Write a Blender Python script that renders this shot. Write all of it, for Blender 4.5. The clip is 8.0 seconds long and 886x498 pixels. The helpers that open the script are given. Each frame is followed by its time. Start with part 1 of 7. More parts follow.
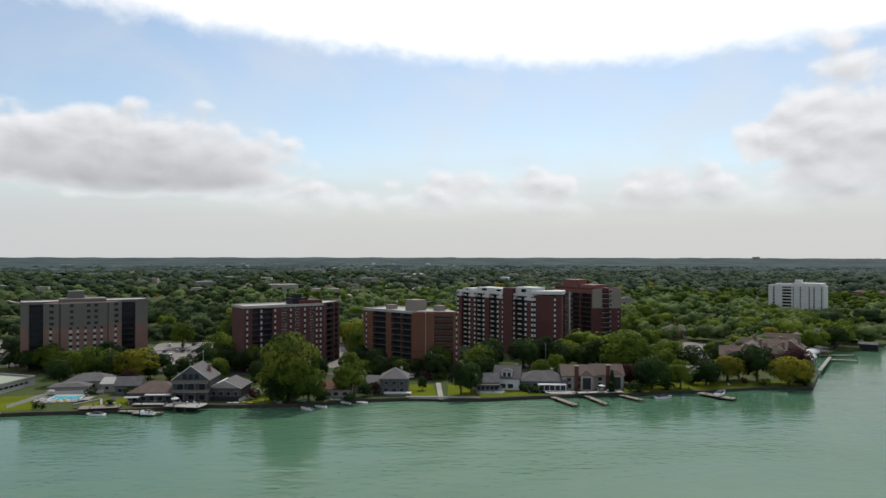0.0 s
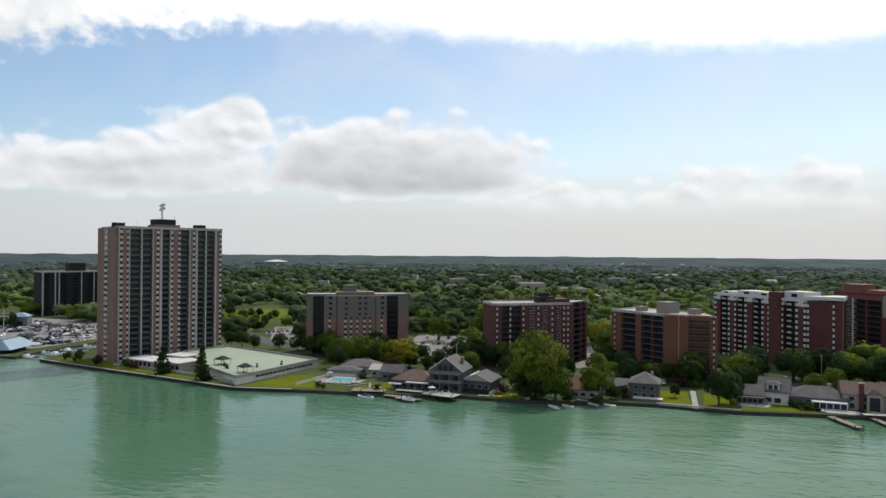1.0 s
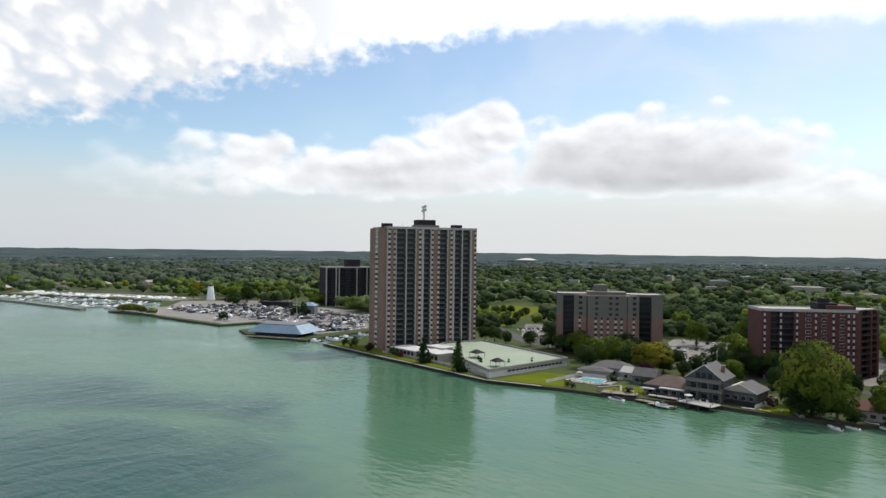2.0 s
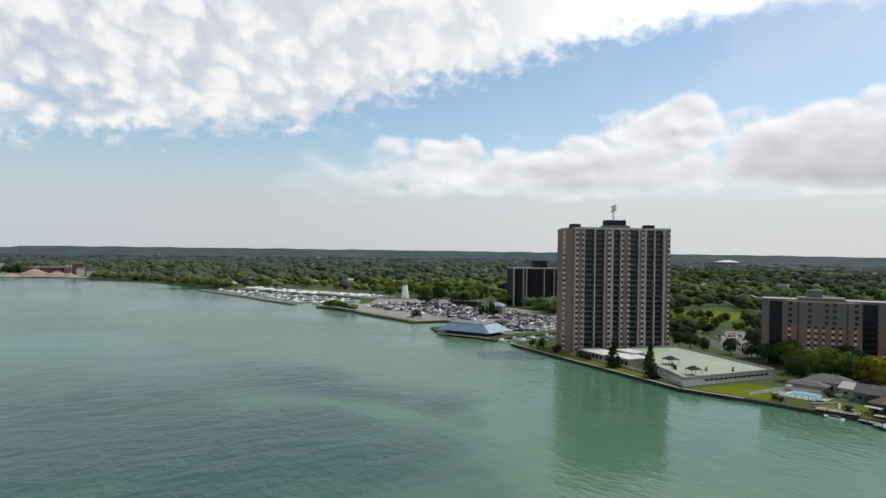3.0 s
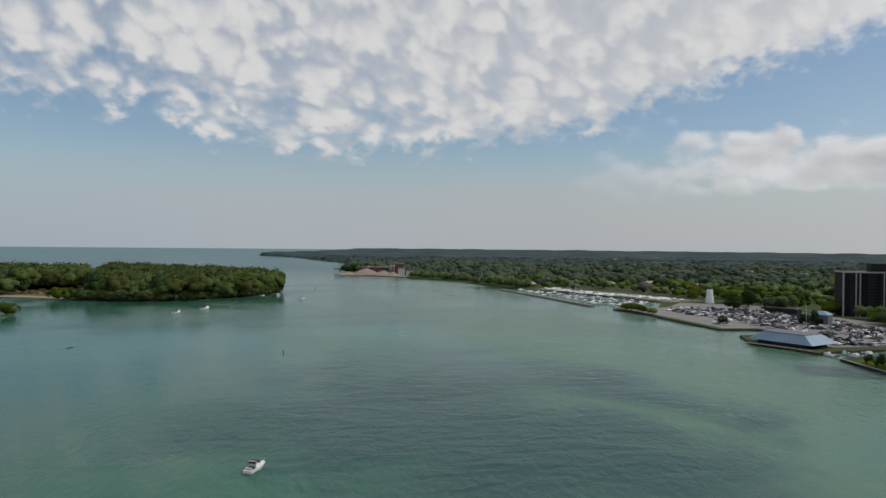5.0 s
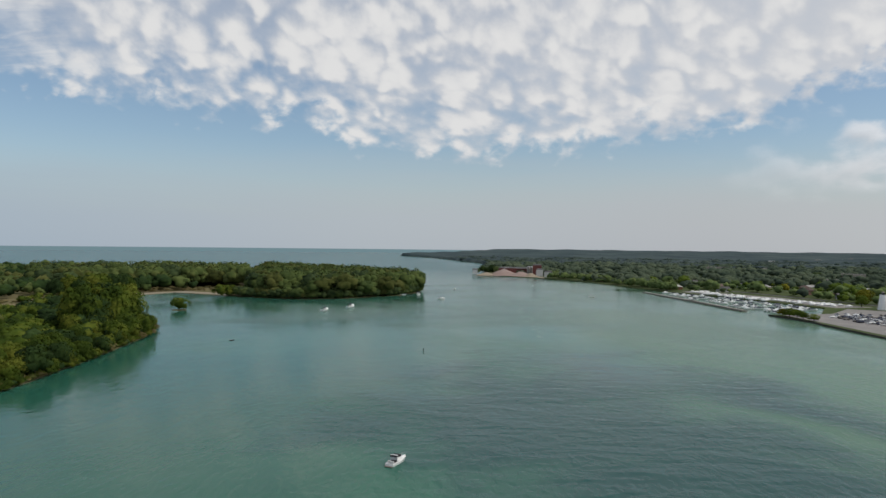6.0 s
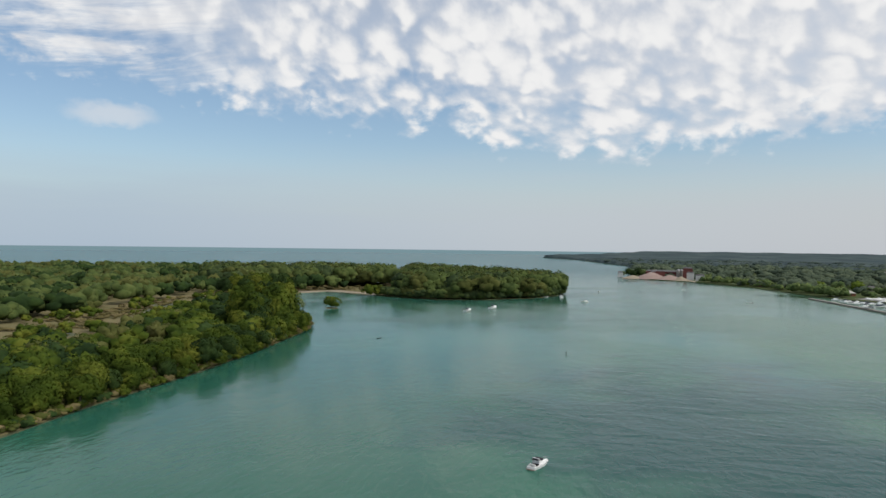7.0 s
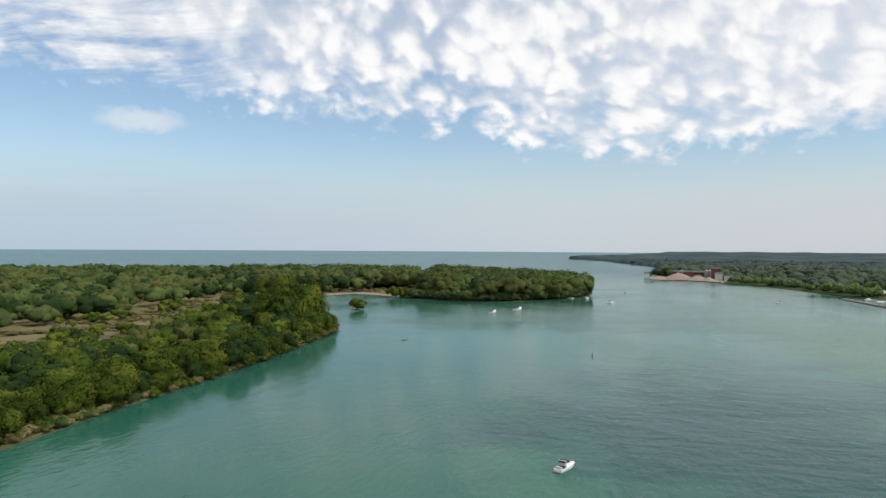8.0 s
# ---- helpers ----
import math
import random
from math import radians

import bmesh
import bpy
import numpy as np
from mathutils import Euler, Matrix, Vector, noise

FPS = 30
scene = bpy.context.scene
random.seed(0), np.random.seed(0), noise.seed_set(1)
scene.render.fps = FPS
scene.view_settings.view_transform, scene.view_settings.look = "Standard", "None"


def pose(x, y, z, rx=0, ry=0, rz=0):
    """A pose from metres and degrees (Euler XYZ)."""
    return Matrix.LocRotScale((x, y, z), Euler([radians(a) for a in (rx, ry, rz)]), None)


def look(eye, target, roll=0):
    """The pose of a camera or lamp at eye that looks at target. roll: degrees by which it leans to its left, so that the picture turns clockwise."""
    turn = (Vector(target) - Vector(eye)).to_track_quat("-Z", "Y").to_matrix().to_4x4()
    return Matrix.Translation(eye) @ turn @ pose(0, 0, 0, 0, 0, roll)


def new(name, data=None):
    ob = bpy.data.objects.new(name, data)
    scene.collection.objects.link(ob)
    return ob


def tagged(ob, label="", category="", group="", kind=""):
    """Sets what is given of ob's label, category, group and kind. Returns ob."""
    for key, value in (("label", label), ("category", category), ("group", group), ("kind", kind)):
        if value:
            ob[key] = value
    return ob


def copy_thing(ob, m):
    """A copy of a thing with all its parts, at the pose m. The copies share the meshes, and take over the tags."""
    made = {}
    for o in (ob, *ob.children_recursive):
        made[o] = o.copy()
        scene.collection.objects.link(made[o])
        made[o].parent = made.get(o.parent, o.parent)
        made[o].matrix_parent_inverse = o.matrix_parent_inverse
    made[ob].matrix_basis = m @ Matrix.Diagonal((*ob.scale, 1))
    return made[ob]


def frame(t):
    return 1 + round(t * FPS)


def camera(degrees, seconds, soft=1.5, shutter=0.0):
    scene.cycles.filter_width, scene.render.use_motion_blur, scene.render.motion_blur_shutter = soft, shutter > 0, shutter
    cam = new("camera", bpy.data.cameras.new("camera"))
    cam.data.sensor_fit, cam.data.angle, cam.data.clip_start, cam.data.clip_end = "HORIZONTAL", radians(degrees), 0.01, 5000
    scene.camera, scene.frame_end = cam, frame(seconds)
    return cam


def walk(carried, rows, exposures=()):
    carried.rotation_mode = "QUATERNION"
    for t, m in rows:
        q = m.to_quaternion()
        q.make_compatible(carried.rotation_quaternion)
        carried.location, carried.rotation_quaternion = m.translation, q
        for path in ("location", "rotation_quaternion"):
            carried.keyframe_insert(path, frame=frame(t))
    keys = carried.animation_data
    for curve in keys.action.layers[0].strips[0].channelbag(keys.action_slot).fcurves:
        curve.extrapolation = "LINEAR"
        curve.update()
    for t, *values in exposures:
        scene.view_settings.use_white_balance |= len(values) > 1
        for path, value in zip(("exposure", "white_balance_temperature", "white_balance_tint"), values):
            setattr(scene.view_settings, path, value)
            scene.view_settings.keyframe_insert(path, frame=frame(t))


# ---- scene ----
# camera: it hovers 55 m over the river and turns to its left
EYE = (0.0, 0.0, 55.0)
cam = camera(65.18, 8.0, soft=1.5)
PATH = [
    (0.0, 0.00, 0.48, -0.07),
    (0.5, 9.35, 0.44, -0.22),
    (1.0, 20.25, 0.34, -0.41),
    (1.5, 29.70, 0.22, -0.53),
    (2.0, 40.72, 0.05, -0.72),
    (2.2, 43.95, 0.00, -0.75),
    (3.3, 57.78, -0.08, -0.79),
    (3.5, 57.81, -0.08, -0.78),
    (4.0, 60.77, -0.13, -0.70),
    (4.5, 70.97, -0.20, -0.58),
    (5.0, 80.29, -0.24, -0.60),
    (5.2, 84.86, -0.29, -0.61),
    (6.3, 93.10, -0.26, -0.61),
    (6.5, 95.31, -0.25, -0.60),
    (7.0, 103.38, -0.28, -0.72),
    (7.5, 103.49, -0.23, -0.64),
    (8.0, 105.41, -0.16, -0.37),
]
walk(cam, [(t, pose(*EYE, 90 + p, r, y)) for t, y, p, r in PATH],
     exposures=[(0.0, -0.13), (1.0, 0.0), (1.5, 0.08), (2.0, 0.16), (3.5, -0.12), (4.0, -0.2), (4.5, -0.42), (5.0, -0.52), (6.5, -0.22), (7.0, -0.12), (7.5, -0.06), (8.0, 0.06)])


# ---- world, sun and exposure ----
def node(nt, kind, **sockets):
    n = nt.nodes.new(kind)
    for key, value in sockets.items():
        n.inputs[int(key[1:]) if key[0] == "i" and key[1:].isdigit() else key].default_value = value
    return n


def calc(nt, op, a, b=None, c=None, clamp=False):
    n = nt.nodes.new("ShaderNodeMath")
    n.operation, n.use_clamp = op, clamp
    for k, s in enumerate((a, b, c)):
        if s is None:
            continue
        if isinstance(s, (int, float)):
            n.inputs[k].default_value = s
        else:
            nt.links.new(s, n.inputs[k])
    return n.outputs[0]


def smooth(nt, value, lo, hi):
    n = nt.nodes.new("ShaderNodeMapRange")
    n.interpolation_type = "SMOOTHSTEP"
    n.inputs["From Min"].default_value, n.inputs["From Max"].default_value = lo, hi
    nt.links.new(value, n.inputs["Value"])
    return n.outputs["Result"]


def ramp(nt, value, stops):
    n = nt.nodes.new("ShaderNodeValToRGB")
    e = n.color_ramp.elements
    while len(e) < len(stops):
        e.new(0.5)
    for k, (p, c) in enumerate(stops):
        e[k].position = p
        e[k].color = (c, c, c, 1) if isinstance(c, (int, float)) else (*c, 1)
    nt.links.new(value, n.inputs[0])
    return n.outputs[0]


def blend(nt, fac, a, b):
    n = nt.nodes.new("ShaderNodeMix")
    n.data_type = "RGBA"
    for s, k in ((fac, 0), (a, 6), (b, 7)):
        if isinstance(s, (int, float)):
            n.inputs[k].default_value = s
        elif isinstance(s, tuple):
            n.inputs[k].default_value = (*s, 1)
        else:
            nt.links.new(s, n.inputs[k])
    return n.outputs[2]


def vec(nt, x, y, z=0.0):
    n = nt.nodes.new("ShaderNodeCombineXYZ")
    for k, s in enumerate((x, y, z)):
        if isinstance(s, (int, float)):
            n.inputs[k].default_value = s
        else:
            nt.links.new(s, n.inputs[k])
    return n.outputs[0]


def fbm(nt, where, scale, detail=4.0, rough=0.55, distort=0.0):
    n = node(nt, "ShaderNodeTexNoise", Scale=scale, Detail=detail, Roughness=rough, Distortion=distort)
    if where is not None:
        nt.links.new(where, n.inputs["Vector"])
    return n.outputs[0]


SUN_AZ, SUN_EL = -12.0, 53.0       # degrees to the left of +y, and above the horizon
world = bpy.data.worlds.new("sky")
scene.world = world
world.use_nodes = True
nt = world.node_tree
nt.nodes.clear()
sky = nt.nodes.new("ShaderNodeTexSky")
sky.sky_type, sky.sun_disc = "NISHITA", False
sky.sun_elevation, sky.sun_rotation = radians(SUN_EL), radians(-SUN_AZ)
sky.altitude, sky.air_density, sky.dust_density, sky.ozone_density = 200, 1.0, 1.2, 1.0
coord = nt.nodes.new("ShaderNodeTexCoord")
split = nt.nodes.new("ShaderNodeSeparateXYZ")
nt.links.new(coord.outputs["Generated"], split.inputs[0])
dx, dy, dz = split.outputs
az = calc(nt, "MULTIPLY", calc(nt, "ARCTAN2", calc(nt, "MULTIPLY", dx, -1.0), dy), 180 / math.pi)
el = calc(nt, "MULTIPLY", calc(nt, "ARCSINE", dz), 180 / math.pi)
fac = calc(nt, "DIVIDE", calc(nt, "ADD", az, 60.0), 210.0, clamp=True)


def by_az(rows, scale=20.0):
    return calc(nt, "MULTIPLY", ramp(nt, fac, [((a + 60) / 210, v / scale) for a, v in rows]), scale)


# the high sheet: solid and white round the sun, breaking into a mackerel sky over the lake
edge = by_az([(-60, 15.5), (-30, 15.6), (-13, 15.0), (1, 15.8), (15, 16.9), (26, 18.0), (33, 17.6), (44, 16.5), (52, 14.2),
              (62, 11.9), (68, 9.6), (77, 8.6), (90, 7.4), (98, 7.9), (103, 10.3), (119, 10.7), (126, 11.8), (137, 12.6), (150, 12.0)])
flat = vec(nt, calc(nt, "MULTIPLY", az, 0.22), calc(nt, "MULTIPLY", el, 0.30))
wisp = fbm(nt, flat, 1.3, 4, 0.55, 0.3)
shred = fbm(nt, flat, 3.4, 3, 0.5, 0.2)
broken = calc(nt, "MAXIMUM", smooth(nt, az, 40.0, 104.0), smooth(nt, az, -50.0, -85.0))
open_sky = calc(nt, "MAXIMUM", smooth(nt, el, 30.0, 46.0), calc(nt, "MAXIMUM", smooth(nt, az, 138.0, 160.0), smooth(nt, az, -55.0, -90.0)))
broken = calc(nt, "MAXIMUM", broken, open_sky)
lift = calc(nt, "MULTIPLY", calc(nt, "SUBTRACT", wisp, 0.5), calc(nt, "ADD", calc(nt, "MULTIPLY", broken, 5.5), 2.0))
lift = calc(nt, "ADD", lift, calc(nt, "MULTIPLY", calc(nt, "SUBTRACT", shred, 0.5), calc(nt, "ADD", calc(nt, "MULTIPLY", smooth(nt, az, 22.0, 48.0), 3.6), 0.8)))
above = calc(nt, "ADD", calc(nt, "SUBTRACT", el, edge), lift)
sheet = smooth(nt, above, -0.8, 1.5)
fray = calc(nt, "MULTIPLY", smooth(nt, above, 6.0, 0.0), broken)
# puffs shrink towards the horizon, as a level layer of them does
rise_ = calc(nt, "MULTIPLY", calc(nt, "LOGARITHM", calc(nt, "MAXIMUM", calc(nt, "ADD", el, 2.0), 1.0), math.e), 5.2)
where = vec(nt, calc(nt, "MULTIPLY", az, 0.26), calc(nt, "SUBTRACT", rise_, calc(nt, "MULTIPLY", az, 0.05)), 3.0)
grain = fbm(nt, where, 1.1, 2, 0.5)
shift = nt.nodes.new("ShaderNodeVectorMath")
shift.operation = "ADD"
nt.links.new(where, shift.inputs[0])
nt.links.new(vec(nt, calc(nt, "MULTIPLY", grain, 1.0), calc(nt, "MULTIPLY", fbm(nt, where, 1.7, 2), 0.9)), shift.inputs[1])
puff = nt.nodes.new("ShaderNodeTexVoronoi")
puff.feature = "SMOOTH_F1"
puff.inputs["Scale"].default_value, puff.inputs["Smoothness"].default_value = 2.0, 0.6
nt.links.new(shift.outputs[0], puff.inputs["Vector"])
tuft = fbm(nt, where, 3.4, 3, 0.5)
broad = fbm(nt, where, 0.55, 3, 0.5)
cells = calc(nt, "ADD", calc(nt, "ADD", calc(nt, "MULTIPLY", broad, 0.42), calc(nt, "MULTIPLY", tuft, 0.34)), calc(nt, "MULTIPLY", calc(nt, "SUBTRACT", 0.58, puff.outputs["Distance"]), 0.62))
holes = calc(nt, "ADD", calc(nt, "MULTIPLY", open_sky, 0.16), calc(nt, "ADD", calc(nt, "MULTIPLY", smooth(nt, az, 80.0, 118.0), 0.06), calc(nt, "MULTIPLY", fray, 0.08)))
cell_cover = smooth(nt, calc(nt, "SUBTRACT", cells, holes), 0.12, 0.52)
streak = smooth(nt, fbm(nt, vec(nt, calc(nt, "MULTIPLY", az, 0.10), calc(nt, "MULTIPLY", calc(nt, "ADD", el, calc(nt, "MULTIPLY", az, 0.16)), 0.55), 9.0), 1.0, 5, 0.6, 0.3), 0.36, 0.62)
combed = smooth(nt, az, 117.0, 126.0)
cell_cover = calc(nt, "ADD", calc(nt, "MULTIPLY", cell_cover, calc(nt, "SUBTRACT", 1.0, combed)), calc(nt, "MULTIPLY", streak, combed))
veil_min = calc(nt, "MINIMUM", calc(nt, "ADD", 0.58, calc(nt, "ADD", calc(nt, "MULTIPLY", open_sky, 0.36), calc(nt, "MULTIPLY", fray, 0.42))), 1.0)
thin = calc(nt, "SUBTRACT", 1.0, calc(nt, "MULTIPLY", broken, calc(nt, "MULTIPLY", veil_min, calc(nt, "SUBTRACT", 1.0, cell_cover))))
sheet_mask = calc(nt, "MULTIPLY", sheet, thin)
glow = calc(nt, "SUBTRACT", smooth(nt, az, 62.0, 30.0), broken, clamp=True)
sheet_white = blend(nt, smooth(nt, cells, 0.30, 0.66), (7.5, 7.7, 8.1), (9.4, 9.4, 9.4))
sheet_white = blend(nt, glow, sheet_white, (13.0, 13.0, 12.6))

# cumulus, heap by heap: bearing, height of its foot, half width, rise, body and shade
HEAPS = [(24.5, 5.9, 14.5, 5.6, 1.0, 1.0), (38.0, 9.4, 6.4, 2.8, 0.85, 0.2), (45.0, 5.6, 12.5, 4.0, 0.8, 0.6), (55.2, 6.8, 4.0, 2.5, 0.85, 0.15), (63.0, 5.0, 9.0, 4.2, 0.35, 1.0),
         (-4.0, 3.8, 12.5, 3.3, 0.75, 0.2), (11.5, 4.4, 9.0, 1.7, 0.6, 0.1), (-19.5, 3.4, 9.0, 3.6, 0.8, 0.6), (-31.5, 3.6, 8.6, 12.4, 0.95, 0.6), (-25.7, 8.2, 3.2, 3.0, 0.8, 0.1),
         (-46.0, 4.2, 11.0, 8.0, 0.9, 0.6)]
heap_at = vec(nt, calc(nt, "MULTIPLY", az, 0.30), calc(nt, "MULTIPLY", el, 0.46), 7.0)
heap_up = vec(nt, calc(nt, "MULTIPLY", calc(nt, "SUBTRACT", az, 0.30), 0.30), calc(nt, "MULTIPLY", calc(nt, "ADD", el, 0.55), 0.46), 7.0)


def billows(at_):
    v = nt.nodes.new("ShaderNodeTexVoronoi")
    v.feature = "SMOOTH_F1"
    v.inputs["Scale"].default_value, v.inputs["Smoothness"].default_value = 1.25, 0.5
    nt.links.new(at_, v.inputs["Vector"])
    return calc(nt, "ADD", calc(nt, "MULTIPLY", fbm(nt, at_, 0.8, 5, 0.52, 0.25), 0.75), calc(nt, "MULTIPLY", calc(nt, "SUBTRACT", 0.85, v.outputs["Distance"]), 0.36))


rough_ = billows(heap_at)
rough_up = billows(heap_up)
body, dim = None, None
for a_, foot_, wide_, tall_, full_, shade_ in HEAPS:
    u_ = calc(nt, "DIVIDE", calc(nt, "SUBTRACT", az, a_), wide_)
    v_ = calc(nt, "SUBTRACT", el, foot_)
    up_ = calc(nt, "DIVIDE", v_, tall_)
    w_ = calc(nt, "MAXIMUM", up_, calc(nt, "DIVIDE", v_, -1.7))
    one_ = calc(nt, "MULTIPLY", calc(nt, "SUBTRACT", calc(nt, "SUBTRACT", 1.0, calc(nt, "MULTIPLY", u_, u_)), calc(nt, "MULTIPLY", w_, w_)), full_)
    dark_ = calc(nt, "MULTIPLY", calc(nt, "MULTIPLY", calc(nt, "SUBTRACT", 0.95, up_, clamp=True), calc(nt, "MULTIPLY", one_, 1.6, clamp=True)), shade_)
    body = one_ if body is None else calc(nt, "SMOOTH_MAX", body, one_, 0.15)
    dim = dark_ if dim is None else calc(nt, "SMOOTH_MAX", dim, dark_, 0.15)
thick = calc(nt, "ADD", body, calc(nt, "MULTIPLY", calc(nt, "SUBTRACT", rough_, 0.50), 2.1))
cumulus = calc(nt, "MULTIPLY", smooth(nt, thick, 0.0, 0.48), smooth(nt, calc(nt, "ADD", el, calc(nt, "MULTIPLY", calc(nt, "SUBTRACT", wisp, 0.5), 1.6)), 2.6, 5.8))
relief = calc(nt, "MULTIPLY", calc(nt, "SUBTRACT", rough_, rough_up), 1.1)
relief = calc(nt, "MULTIPLY", calc(nt, "MINIMUM", calc(nt, "MAXIMUM", relief, -0.16), 0.16), calc(nt, "SUBTRACT", 1.0, calc(nt, "MULTIPLY", dim, 0.7)))
shade = calc(nt, "MULTIPLY", dim, calc(nt, "ADD", 0.13, calc(nt, "MULTIPLY", smooth(nt, thick, 0.2, 1.1), 0.20)))
tone = calc(nt, "MINIMUM", calc(nt, "ADD", calc(nt, "SUBTRACT", calc(nt, "ADD", 0.91, calc(nt, "MULTIPLY", smooth(nt, thick, 0.8, 0.2), 0.08)), shade), relief), 1.04)
cum_col = vec(nt, tone, tone, calc(nt, "ADD", tone, 0.012))
tint = nt.nodes.new("ShaderNodeVectorMath")
tint.operation = "MULTIPLY"
nt.links.new(cum_col, tint.inputs[0])
tint.inputs[1].default_value = (9.35, 9.42, 9.55)

# pale band of haze that rests on the horizon
haze_col = ramp(nt, fac, [(0.0, (.70, .70, .70)), (0.30, (.68, .69, .69)), (0.50, (.66, .68, .70)), (0.62, (.58, .61, .65)), (0.75, (.55, .61, .67)), (0.9, (.46, .56, .67))])
hz = nt.nodes.new("ShaderNodeVectorMath")
hz.operation = "SCALE"
nt.links.new(haze_col, hz.inputs[0])
hz.inputs["Scale"].default_value = 10.0
veil = fbm(nt, vec(nt, calc(nt, "MULTIPLY", az, 0.06), calc(nt, "MULTIPLY", el, 0.5), 2.0), 1.0, 4)
haze = smooth(nt, calc(nt, "ADD", el, calc(nt, "MULTIPLY", calc(nt, "SUBTRACT", veil, 0.5), 3.0)), 9.0, 1.5)

blue = nt.nodes.new("ShaderNodeVectorMath")
blue.operation = "MULTIPLY"
nt.links.new(sky.outputs[0], blue.inputs[0])
blue.inputs[1].default_value = (1.28, 1.34, 1.34)
ice = calc(nt, "MULTIPLY", smooth(nt, az, 62.0, 8.0), calc(nt, "ADD", 0.10, calc(nt, "MULTIPLY", smooth(nt, fbm(nt, flat, 0.5, 4, 0.55, 0.4), 0.35, 0.7), 0.34)))
col = blend(nt, ice, blue.outputs[0], (8.2, 8.4, 8.5))
col = blend(nt, calc(nt, "MULTIPLY", haze, 0.93), col, hz.outputs[0])
col = blend(nt, sheet_mask, col, sheet_white)
soft_cum = calc(nt, "MULTIPLY", calc(nt, "MULTIPLY", cumulus, 0.95), smooth(nt, az, 73.0, 55.0))
col = blend(nt, soft_cum, col, tint.outputs[0])
# one thin scrap of cloud over the lake
scrap_u = calc(nt, "DIVIDE", calc(nt, "SUBTRACT", az, 129.0), 3.8)
scrap_v = calc(nt, "ADD", calc(nt, "DIVIDE", calc(nt, "SUBTRACT", el, 9.4), 1.1), calc(nt, "MULTIPLY", calc(nt, "SUBTRACT", shred, 0.5), 1.2))
scrap = smooth(nt, calc(nt, "ADD", calc(nt, "MULTIPLY", scrap_u, scrap_u), calc(nt, "MULTIPLY", scrap_v, scrap_v)), 1.0, 0.0)
col = blend(nt, calc(nt, "MULTIPLY", scrap, 0.55), col, (8.2, 8.2, 8.3))
# the open lake beyond the sheet of water
col = blend(nt, smooth(nt, el, -0.33, -0.38), col, (2.0, 3.1, 3.5))
bg = node(nt, "ShaderNodeBackground", Strength=0.1)
nt.links.new(col, bg.inputs[0])
outw = nt.nodes.new("ShaderNodeOutputWorld")
nt.links.new(bg.outputs[0], outw.inputs[0])

sun = new("sun", bpy.data.lights.new("sun", "SUN"))
sun.data.energy, sun.data.angle, sun.data.color = 3.0, radians(0.6), (1.0, 0.95, 0.86)
sun.matrix_world = look((0, 0, 500), (500 * math.sin(radians(SUN_AZ)), -500 * math.cos(radians(SUN_AZ)), 500 - 500 * math.tan(radians(SUN_EL))))

from mathutils.geometry import tessellate_polygon


# ---- materials ----
def material(name, a, b, rough=0.8, scale=0.5, fine=6.0, bump=0.15, metal=0.0, spec=0.4, by_object=0.0, by_piece=0.0):
    """Two tones mixed by coarse and fine grain in the world's metres, with a little relief."""
    m = bpy.data.materials.new(name)
    m.use_nodes = True
    t = m.node_tree
    p = t.nodes["Principled BSDF"]
    geo = t.nodes.new("ShaderNodeNewGeometry")
    big = fbm(t, geo.outputs["Position"], scale, 3)
    small = fbm(t, geo.outputs["Position"], fine, 3)
    f = calc(t, "ADD", calc(t, "MULTIPLY", big, 0.65), calc(t, "MULTIPLY", small, 0.35))
    f = calc(t, "ADD", calc(t, "MULTIPLY", calc(t, "SUBTRACT", f, 0.5), 2.2), 0.5)
    if by_object:
        info = t.nodes.new("ShaderNodeObjectInfo")
        f = calc(t, "ADD", f, calc(t, "MULTIPLY", calc(t, "SUBTRACT", info.outputs["Random"], 0.5), by_object))
    if by_piece:
        f = calc(t, "ADD", f, calc(t, "MULTIPLY", calc(t, "SUBTRACT", geo.outputs["Random Per Island"], 0.5), by_piece))
    f = calc(t, "ADD", f, 0.0, clamp=True)
    t.links.new(blend(t, f, a, b), p.inputs["Base Color"])
    p.inputs["Roughness"].default_value, p.inputs["Metallic"].default_value = rough, metal
    p.inputs["Specular IOR Level"].default_value = spec
    if bump:
        n = node(t, "ShaderNodeBump", Strength=bump, Distance=0.1)
        t.links.new(small, n.inputs["Height"])
        t.links.new(n.outputs[0], p.inputs["Normal"])
    return m


